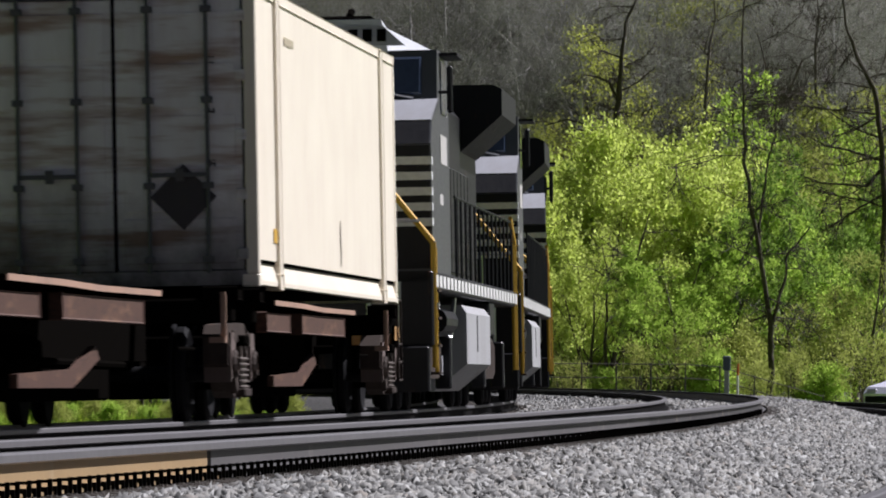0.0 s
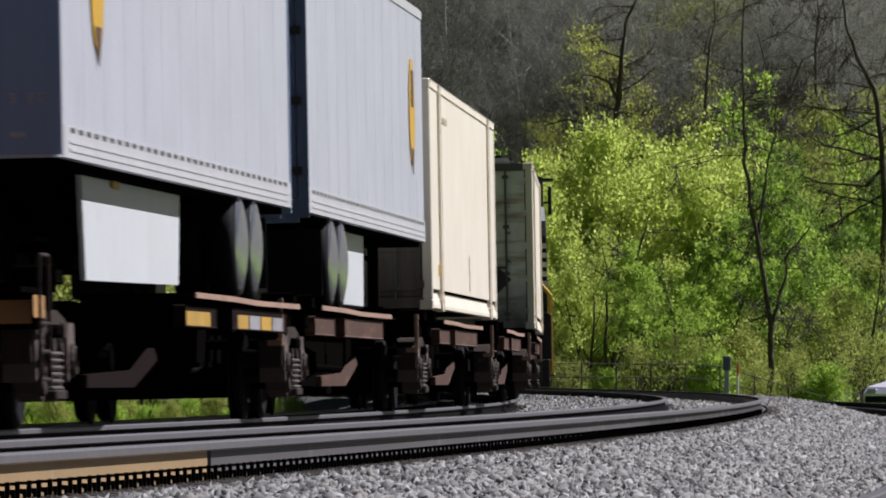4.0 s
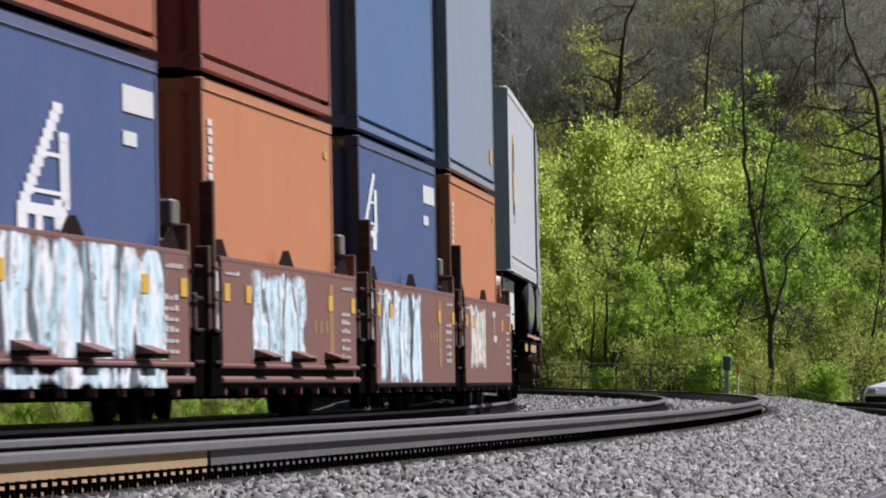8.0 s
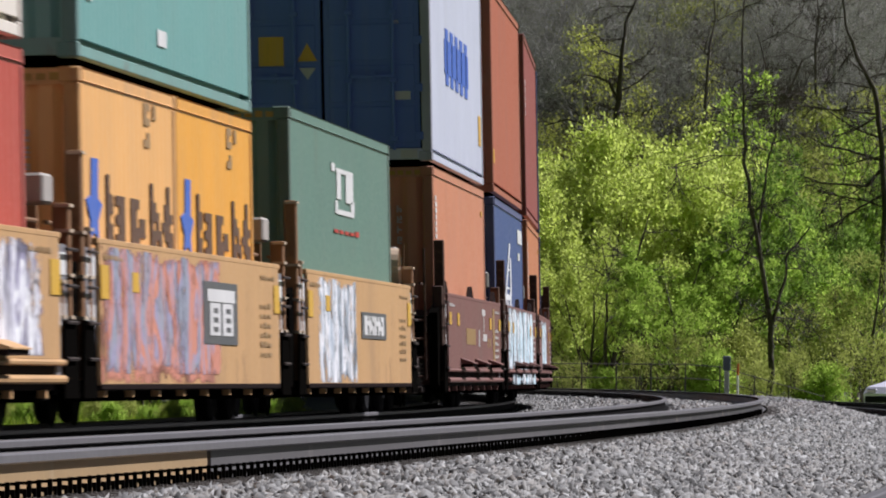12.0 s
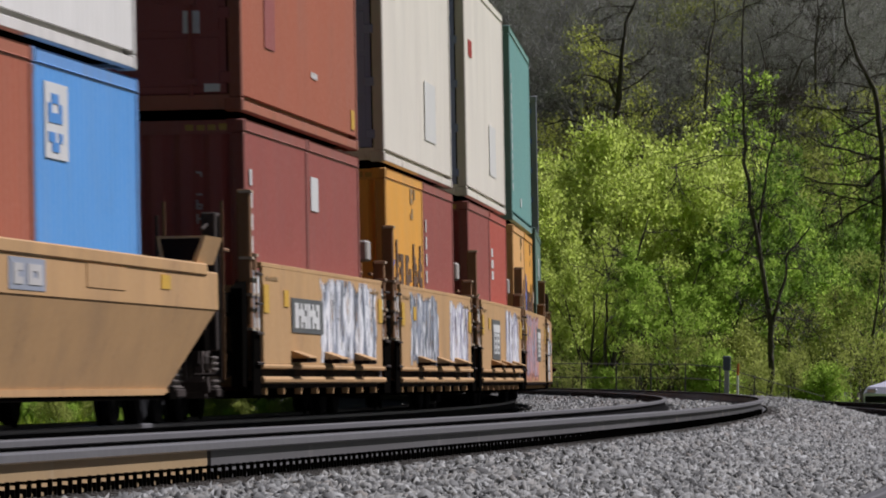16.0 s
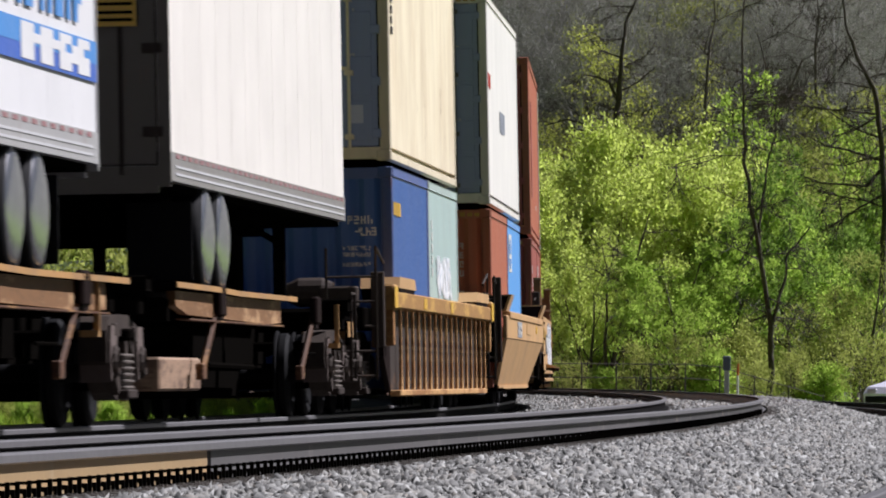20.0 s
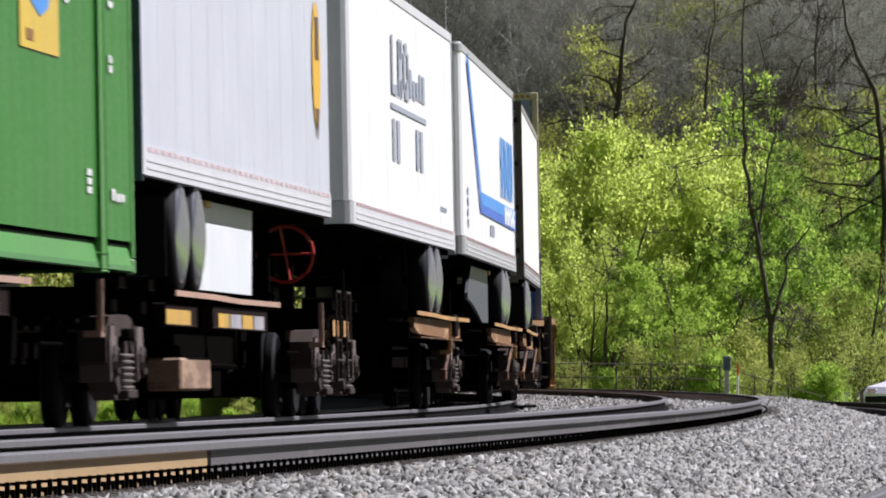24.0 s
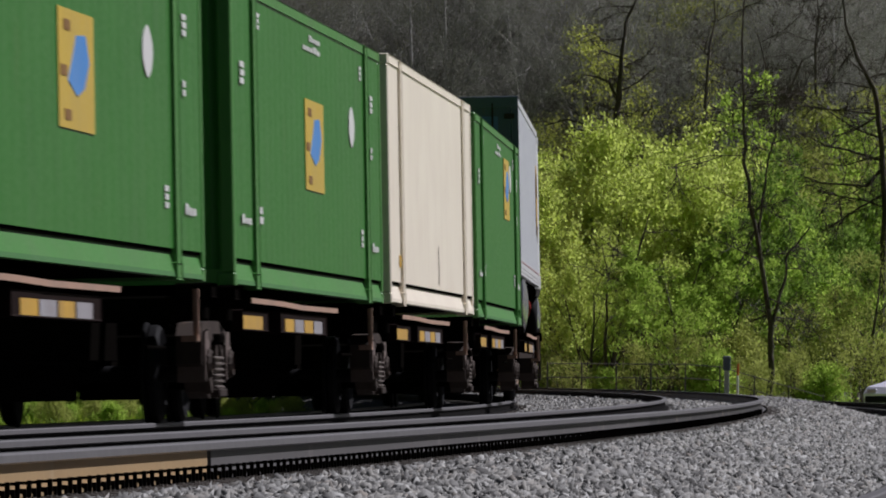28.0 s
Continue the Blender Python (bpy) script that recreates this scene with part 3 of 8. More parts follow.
t_oli = tree("leafy_tree", "tall tree in sparse olive leaf", 15, 9.8, 0.15, M_BARK, M_LEAF_D, 10, 0.14, (0.045, 0.085), EDGE, 0.55, spread=0.5, limbs=9, depth=3, first=0.1, up=0.4)
plant(t_yel, 0.42, 262, 0.4, 1.0, False)
plant(t_yel2, 0.54, 270, 1.9, 0.93, False)
plant(t_grn, 0.66, 262, 2.2, 0.80, False)
plant(t_deep, 0.62, 261, 0.8, 0.84, False)
plant(t_grn, 0.545, 251, 2.6, 0.56)
plant(t_deep, 0.97, 270, 2.8, 0.8)
plant(t_deep, 0.46, 300, 4.8, 0.9)
plant(t_grn, 0.50, 257, 0.3, 0.66)
plant(t_grn, 0.80, 264, 4.4, 0.78)
plant(t_yel2, 0.34, 256, 4.0, 0.62)
plant(t_yel, 0.29, 268, 2.0, 0.8)
plant(t_oli, 0.97, 256, 1.0, 0.6)
plant(t_grn2, 0.80, 284, 0.9, 0.92, False)
plant(t_oli, 0.93, 274, 4.0, 0.9, False)
for k, (t, px, dist, turn, sc) in enumerate((
        (t_yel2, 0.27, 275, 3.0, 0.85), (t_oli, 0.30, 290, 1.0, 1.0), (t_yel, 0.50, 296, 4.1, 1.0), (t_grn2, 0.84, 290, 2.6, 1.05), (t_grn, 0.88, 276, 5.2, 0.85),
        (t_oli, 1.05, 280, 2.2, 1.0), (t_yel, 0.14, 300, 5.0, 1.0), (t_grn2, 0.02, 292, 2.0, 1.0), (t_oli, -0.12, 300, 0.3, 1.0), (t_yel2, -0.30, 305, 2.9, 1.0),
        (t_grn, -0.46, 300, 1.2, 1.0), (t_oli, -0.62, 296, 3.6, 1.1), (t_yel, -0.80, 300, 0.2, 1.0), (t_grn2, -1.0, 300, 5.5, 1.0), (t_yel, 1.2, 285, 1.1, 1.0), (t_yel2, 0.53, 285, 5.1, 1.1), (t_grn2, 0.95, 285, 3.6, 0.95), (t_oli, 0.87, 292, 5.5, 1.1), (t_yel, 0.43, 276, 3.3, 0.9), (t_grn, -1.2, 310, 1.5, 1.0))):
    plant(t, px, dist, turn, sc)

sh_y = tree("shrub", "yellow-green shrub beside the meadow", 21, 2.6, 0.04, M_BARK, M_LEAF_D, 22, 0.09, (0.035, 0.075), "shrubs along the wood", 0.6, spread=0.6, limbs=7, depth=2, first=0.1, stems=4)
sh_g = tree("shrub", "low green shrub beside the meadow", 22, 2.2, 0.04, M_BARK, M_LEAF_G, 22, 0.1, (0.035, 0.085), "shrubs along the wood", 0.5, spread=0.6, limbs=7, depth=2, first=0.1, stems=4)
sh_o = tree("shrub", "thin olive shrub beside the meadow", 23, 3.2, 0.05, M_BARK, M_LEAF_D, 8, 0.1, (0.035, 0.07), "shrubs along the wood", 0.6, spread=0.5, limbs=7, depth=2, first=0.1, stems=4)
sh_b = tree("shrub", "bare grey-brown thicket on the hillside", 24, 3.4, 0.05, M_TWIG, group="shrubs along the wood", spread=0.5, limbs=8, depth=3, first=0.05, stems=5)
plant(sh_b, -0.5, 330, 0, 1, False)
plant(sh_y, 0.66, 256, 0, 1, False)
plant(sh_g, 0.33, 258, 0, 1, False)
plant(sh_o, 0.85, 255, 0, 1, False)
for k in range(46):
    px = -1.15 + 2.4 * k / 45 + 0.03 * math.sin(k * 7.1)
    plant((sh_y, sh_g, sh_o, sh_y, sh_o)[k % 5], px, 262 + (k * 37) % 26, k * 1.7, 0.75 + 0.5 * ((k * 29) % 10) / 10)

for k in range(9):
    plant((sh_o, sh_g, sh_o)[k % 3], 0.28 + 0.085 * k, 243 + (k * 17) % 9, k * 2.3, 0.5 + 0.08 * (k % 5))

# leafy growth on the inside of the curve, and low weeds on the verge
for k in range(10):
    plant((sh_y, sh_g, sh_y)[k % 3], -0.98 + 0.066 * k, 226 + (k * 13) % 16, k * 1.9, 1.35 + 0.12 * (k % 4))
for k in range(16):
    plant((sh_g, sh_y)[k % 2], -1.02 + 0.045 * k, 152 + (k * 23) % 34, k * 2.1, 0.2 + 0.03 * (k % 4))

# dark bare trees standing in front of the leaves
limb_tree("dark bare forked tree with wide thin branches", 31,
          [[(0, -.3, .15), (.05, 1.75, .14), (.05, 2.83, .13)], [(.05, 2.83, .12), (-.38, 5.5, .10), (-.9, 8.2, .08), (-.9, 10.3, .065), (-.97, 12.1, .05), (-.8, 14.5, .03)],
           [(.05, 2.83, .09), (.46, 4.3, .07), (.6, 5.3, .055), (1.3, 6.1, .03)], [(-.38, 5.5, .07), (-.29, 6.7, .06), (-.16, 7.8, .05), (.2, 10.3, .03)],
           [(-.9, 9.2, .04), (-1.6, 9.5, .03), (-2.3, 9.6, .02)], [(-.85, 8.4, .04), (-2.0, 8.4, .03), (-3.1, 8.1, .02)], [(-.9, 10.2, .04), (.6, 10.4, .03), (1.6, 10.3, .02)]], 0.739, 250, reach=0.34, twigs=8)
limb_tree("dark bare tree reaching in with spreading branches", 33,
          [[(.1, -.3, .13), (.15, 5.0, .13), (.1, 9.2, .12), (-.2, 11.3, .10), (-.8, 12.4, .08), (-1.2, 13.5, .06), (-1.4, 15.2, .03)], [(.1, 8.5, .08), (-.4, 7.9, .07), (-2.06, 8.0, .045), (-3.2, 8.45, .02)],
           [(.05, 8.8, .07), (-1.1, 9.15, .06), (-1.9, 9.3, .04), (-2.6, 9.7, .02)], [(0, 10.4, .05), (-2.06, 10.6, .035), (-4.3, 10.75, .018)], [(0, 9.6, .06), (-.6, 9.8, .05), (-1.5, 10.3, .04), (-2.3, 10.9, .025), (-3.0, 11.3, .015)],
           [(.1, 7.6, .06), (-.9, 7.0, .045), (-2.0, 6.3, .02)], [(-.2, 11.3, .05), (-1.4, 11.5, .03), (-2.6, 11.4, .018)], [(.1, 9.8, .06), (1.2, 10.6, .04), (2.2, 11.0, .02)]], 0.983, 268, reach=0.42, twigs=9, thick=0.85)
limb_tree("slender dark tree with stems half hidden in yellow leaves", 34,
          [[(0, -.3, .13), (.08, 1.5, .12), (.5, 3.2, .10), (.75, 4.3, .08), (1.0, 5.6, .05), (1.3, 6.6, .02)], [(.05, .7, .10), (-.15, 2.4, .08), (-.1, 4.0, .05), (.1, 5.4, .02)], [(.5, 3.2, .06), (-.1, 4.6, .04), (-.3, 5.6, .02)], [(.1, .4, .07), (.45, 1.6, .05), (.5, 2.8, .02)]], 0.3776, 253, reach=0.3, twigs=6)
limb_tree("dark crooked bare tree on the hill's foot", 35,
          [[(0, -.3, .26), (-.05, 7.0, .22), (0, 11.4, .19), (.16, 12.9, .17), (.24, 14.3, .12), (.4, 15.7, .09), (1.0, 17.0, .05)], [(.1, 12.5, .10), (-.23, 13.3, .08), (-.8, 13.5, .06), (-1.4, 13.6, .04)], [(.24, 14.3, .07), (-.7, 14.6, .04), (-1.2, 15.2, .03)],
           [(.16, 12.9, .08), (.9, 13.3, .05), (1.6, 13.9, .03)], [(-.5, 9.6, .10), (-.93, 11.1, .09), (-1.4, 11.6, .08), (-2.0, 11.75, .06), (-2.8, 11.5, .03)]], 0.3865, 316, reach=0.34, twigs=8)
limb_tree("dark slim bare tree behind the leaves", 37, [[(0, -.3, .2), (.2, 6, .16), (-.2, 12, .1), (.1, 17, .04)], [(.1, 8, .1), (1.5, 11, .06), (2.4, 14, .03)]], 0.6, 312)
limb_tree("dark slim bare tree behind the leaves", 38, [[(0, -.3, .2), (-.2, 6, .16), (.2, 12, .1), (.1, 17, .04)], [(0, 9, .1), (-1.5, 12, .06), (-2.2, 15, .03)]], 0.83, 308)

# the bare wood on the hillside
bare = [tree("hill_tree", "bare grey-brown tree on the hillside", 40 + k, 15.0 + k, 0.16 + 0.02 * (k % 3), (M_TWIG, M_BARK, M_TWIG, M_TWIG, M_PALE)[k], M_BUD, (4, 3, 5, 3, 2)[k], 0.16, (0.025, 0.055), spread=0.52, limbs=10, depth=4, first=0.2, up=0.4, bend=0.2, group="trees on the hill") for k in range(5)]
hyel = tree("hill_tree", "hillside tree in first yellow-green leaf", 61, 12.0, 0.14, M_BARK, M_LEAF_H, 12, 0.16, (0.035, 0.075), "trees on the hill", 0.7, spread=0.4, limbs=8, depth=3, first=0.45, up=0.5)
for k, t in enumerate(bare + [hyel]):
    plant(t, -0.9 + 0.36 * k, 336 + 9 * (k % 3), k, 1.0, False)
hr = np.random.default_rng(77)
for k in range(300):
    px, dist = hr.uniform(-1.15, 1.15), 328 + 110 * hr.random() ** 1.2
    t = bare[int(hr.integers(0, 4))] if hr.random() < 0.95 else bare[4]
    plant(t, px, dist, hr.uniform(0, 6), hr.uniform(0.6, 1.1))
for px, dist, sc in ((0.305, 324, .98), (0.25, 326, .72), (0.35, 340, 1.0), (0.40, 345, .95), (0.475, 334, 1.12), (0.53, 338, 1.08), (0.975, 322, .84), (1.04, 330, .8), (-0.5, 352, .75), (-0.40, 358, .7), (-0.30, 350, .72), (-0.22, 362, .7), (0.0, 384, .8), (0.62, 330, .8), (-0.55, 372, .9), (-0.9, 380, .9), (0.14, 372, .8), (0.05, 366, .75), (0.21, 352, .55), (-0.2, 360, .8), (0.72, 352, .8), (0.12, 400, .8), (0.55, 368, .9)):
    plant(hyel, px, dist, px * 9, sc)
for k in range(90):
    plant((sh_o, sh_b, sh_b, sh_b)[k % 4], -1.1 + 2.2 * ((k * 0.618) % 1), 322 + (k * 53) % 80, k * 1.3, 0.8 + 0.1 * (k % 8))


def blades(name, count, seed, xr, yr, tall, label):
    r = np.random.default_rng(seed)
    x, y = r.uniform(*xr, count), r.uniform(*yr, count)
    z = hill(x, y)
    a, h, wd = r.uniform(0, np.pi, count), r.uniform(*tall, count), r.uniform(0.015, 0.04, count)
    dx, dy = np.cos(a) * wd, np.sin(a) * wd
    lx, ly = r.normal(0, 0.12, count), r.normal(0, 0.12, count)
    co = np.stack([np.stack([x - dx, y - dy, z], 1), np.stack([x + dx, y + dy, z], 1), np.stack([x + dx * .6 + lx * .5, y + dy * .6 + ly * .5, z + h * .6], 1), np.stack([x + lx, y + ly, z + h], 1)], 1)
    return tagged(new(name, soup(name, co.reshape(-1, 3), np.arange(4 * count).reshape(-1, 4), M_GRASSBLADE)), label, "grass", kind="stuff")


blades("meadow_grass", 42000, 8, (-26, 24), (215, 300), (0.15, 0.5), "long bright green spring grass")
blades("verge_grass", 16000, 9, (-16, -6), (110, 230), (0.12, 0.4), "long bright green grass beside the track")


# ---- fence, marker posts and the parked car at the edge of the wood ----
M_POST = coat("grey painted post", (0.45, 0.46, 0.48), dirt=0.2)
M_FENCE = coat("dark fence wood", (0.06, 0.055, 0.04), rough=0.9, dirt=0.3)
fence = thing("fence", "low dark post-and-rail fence before the wood", "fence")
fx = [3.2 + 1.05 * k for k in range(9)]
ftop = [0.86 if x < 8.2 else 0.86 - 0.28 * (x - 8.2) for x in fx]
for x, z in zip(fx, ftop):
    part("post", Shape().box(x - .022, x + .022, 234.95, 235.05, -.95, z + .05, .01), M_FENCE, fence)
for k in range(len(fx) - 1):
    for dz in (0.0, -.42):
        part("rail", Shape().tube((fx[k], 234.93, ftop[k] + dz), (fx[k + 1], 234.93, ftop[k + 1] + dz), .016, 5), M_FENCE, fence)
mp = thing("marker_post", "grey post carrying a small dark blue box", "post")
part("pole", Shape().box(-.07, .07, -.05, .05, 0, 1.45, .012), M_POST, mp)
part("box", Shape().box(-.11, .11, -.1, .1, 1.42, 1.84, .02), coat("grey-blue box", (.10, .12, .19), dirt=.3), mp)
mp.matrix_world = Matrix.Translation((8.22, 223, -.75))
sk = thing("marker_stake", "thin white stake with an orange tip", "post")
part("stake", Shape().tube((0, 0, 0), (0, 0, 1.30), .035, 8), M_WHITE, sk)
part("tip", Shape().tube((0, 0, 1.28), (.01, 0, 1.62), .036, 8), coat("orange tip", (.6, .14, .03), dirt=.2), sk)
sk.matrix_world = Matrix.Translation((8.55, 223.4, -.75))

car = thing("parked_car", "silver car parked beyond the tracks", "car")
M_CAR = coat("silver car paint", (0.74, 0.74, 0.86), rough=0.3, dirt=0.03, metal=0.0, streak=0.1)
part("body", Shape().loft([[(x, y, z) for x, z in ((-2.2, .35), (-2.25, .62), (-2.05, .82), (-1.1, .98), (1.9, 1.02), (2.2, .85), (2.2, .35))] for y in (-.85, -.80, .80, .85)]), M_CAR, car)
part("cabin", Shape().loft([[(-1.15, y * 1.0, .97), (-.35, y * .82, 1.46), (1.2, y * .82, 1.48), (1.95, y, 1.0)] for y in (-.82, .82)]), M_CAR, car)
part("side_window", Shape().loft([[(-.95, -.826, 1.0), (-.3, -.70, 1.38), (1.1, -.70, 1.39), (1.6, -.826, 1.02)], [(-.95, -.80, 1.0), (-.3, -.67, 1.38), (1.1, -.67, 1.39), (1.6, -.80, 1.02)]]), M_GLASS, car)
part("windscreen", Shape().loft([[(-1.17, -.7, 1.0), (-1.17, .7, 1.0), (-.40, .6, 1.44), (-.40, -.6, 1.44)], [(-1.13, -.7, 1.0), (-1.13, .7, 1.0), (-.36, .6, 1.43), (-.36, -.6, 1.43)]]), M_GLASS, car)
for x in (-1.35, 1.35):
    for y in (-.78, .78):
        wv = part("wheel", Shape().wheel(x, y - .1, y + .1, .32, .32, 20, .2, .03), M_RUBBER, car)
        part("rim", Shape().wheel(x, y - .115, y + .115, .32, .19, 14, .2, .02), M_CHROME, wv)
for y in (-.6, .6):
    part("headlight", Shape().box(-2.22, -2.08, y - .16, y + .16, .62, .76, .02), M_CHROME, car)
part("bumper", Shape().box(-2.28, -2.15, -.8, .8, .36, .55, .03), M_RUBBER, car)
car.matrix_world = Matrix.Translation((14.42, 229, -.60)) @ Matrix.Rotation(0.95, 4, "Z")
# ---- the train: local x forward, y to the left, z up from the rail top; the camera sees the -y side ----
SIDE = 1.297
P_CHALK = coat("chalky writing", (0.60, 0.58, 0.56), dirt=0.3)
P_FADED = coat("faded stencil", (0.38, 0.23, 0.10), dirt=0.4)
P_OCHRE = coat("faded ochre marks", (0.34, 0.20, 0.07), dirt=0.5)
P_HAZARD = coat("worn yellow marks", (0.45, 0.27, 0.03), dirt=0.5)
MESHES = {}


def shared(key, make):
    if key not in MESHES:
        MESHES[key] = make()
    return MESHES[key]


def bars(sh, x0, x1, z0, z1, y, n, rng, upright=False, thick=0.004):
    """A block of unreadable writing as n bars on the side at y."""
    for k in range(n):
        f0, f1 = k / n, (k + 0.72) / n
        if upright:
            sh.box(x0 + (x1 - x0) * 0.1 * rng.random(), x0 + (x1 - x0) * (0.5 + 0.2 * rng.random()), y - thick, y, z0 + (z1 - z0) * f0, z0 + (z1 - z0) * f1)
        else:
            sh.box(x0 + (x1 - x0) * f0, x0 + (x1 - x0) * f1, y - thick, y, z0 + (z1 - z0) * 0.08 * rng.random(), z1 - (z1 - z0) * (0.05 if rng.random() < 0.4 else 0.36))
    return sh


def strip(sh, pts, w, y, thick=0.004):
    """A painted stroke along points (x, z) on the side at y, w high."""
    for (x0, z0), (x1, z1) in zip(pts, pts[1:]):
        d = math.hypot(x1 - x0, z1 - z0)
        nx, nz = -(z1 - z0) / d * w / 2, (x1 - x0) / d * w / 2
        sh.loft([[(x0 + nx, q, z0 + nz), (x1 + nx, q, z1 + nz), (x1 - nx, q, z1 - nz), (x0 - nx, q, z0 - nz)] for q in (y, y - thick)])
    return sh


def blocks(rows, x0, x1, z0, z1, y, thick=0.005):
    """Broken block strokes on the side at y: rows of marks from the top down."""
    sh = Shape()
    h, w = (z1 - z0) / len(rows), (x1 - x0) / len(rows[0])
    for k, row in enumerate(rows):
        j = 0
        while j < len(row):
            if row[j] != "#":
                j += 1
                continue
            e = j
            while e < len(row) and row[e] == "#":
                e += 1
            sh.box(x0 + w * j, x0 + w * e, y - thick - 0.0003 * (k % 2), y, z1 - h * (k + 1) - 0.002, z1 - h * k)
            j = e
    return sh


STROKES_WIDE = ("#..............#.....#.", "#..............#.....#.", "##.###..###....##...##.", "##..##..##.....###..###", "#..###..##.##..#.#.###.", "##..##..#####..####.###", "##.###..###....##.#..##")
STROKES_TALL = ("#.##.#.##..#.#.##.#.##", "#.##.#.##.##.#.##.#.##", "####.#.##.##.#.####.##", "#.##.####.##.#.##.#.##", "#.##.#.##.##.####.#.##", "#.#..#.##..#.#.##.#.#.")


def end_bars(sh, x, y0, y1, z0, z1, n, rng, thick=0.005):
    """Bars in a row on the end wall at x, facing back."""
    for k in range(n):
        f0, f1 = k / n, (k + 0.7) / n
        sh.box(x - thick, x, y0 + (y1 - y0) * f0, y0 + (y1 - y0) * f1, z0, z1 - (z1 - z0) * 0.2 * rng.random())
    return sh


def end_glyphs(sh, x, spots, w, h, rng, thick=0.005):
    """Small unreadable characters on the end wall at x, each a few strokes; spots are their (y, z) corners, reading to the right."""
    for y, z in spots:
        keep = rng.random(6) < 0.6
        for on, (a0, a1, b0, b1) in zip(keep, ((0, .3, 0, 1), (.7, 1, 0, .55), (.7, 1, .45, 1), (0, 1, 0, .18), (0, 1, .42, .6), (0, 1, .82, 1))):
            if on:
                sh.box(x - thick, x, y - w * a1, y - w * a0, z + h * b0, z + h * b1)
    return sh


def ribbed(axis, a0, a1, z0, z1, at, depth, pitch, out):
    """A corrugated sheet: along x on a side (axis 'x') or along y on an end (axis 'y'); at is its outer plane."""
    n = max(2, round((a1 - a0) / pitch))
    p = (a1 - a0) / n
    line_ = []
    for k in range(n):
        b = a0 + k * p
        line_ += [(b, at - out * depth), (b + p * .12, at - out * depth), (b + p * .36, at), (b + p * .76, at)]
    line_ += [(a1, at - out * depth)]
    q = [(a, c) if axis == "x" else (c, a) for a, c in line_]
    back = at - out * (depth + 0.02)
    q2 = [(a1, back), (a0, back)]
    q += [(a, c) if axis == "x" else (c, a) for a, c in q2]
    return Shape().loft([[(x, y, z0) for x, y in q], [(x, y, z1) for x, y in q]])


def locking(parent, x, y, z0, z1, mat):
    """A door's lock rod with its keepers and handle, on the end at x."""
    rod = part("lock_rod", Shape().tube((x - 0.045, y, z0 + 0.03), (x - 0.045, y, z1 - 0.03), 0.020, 6), mat, parent)
    clamp = shared(("keeper", mat.name), lambda: Shape().box(-0.07, -0.004, -0.05, 0.05, -0.03, 0.03, 0.006).mesh("keeper", mat))
    for f in (0.06, 0.32, 0.62, 0.94):
        part("keeper", clamp, mat, rod).location = (x, y, z0 + (z1 - z0) * f)
    return rod


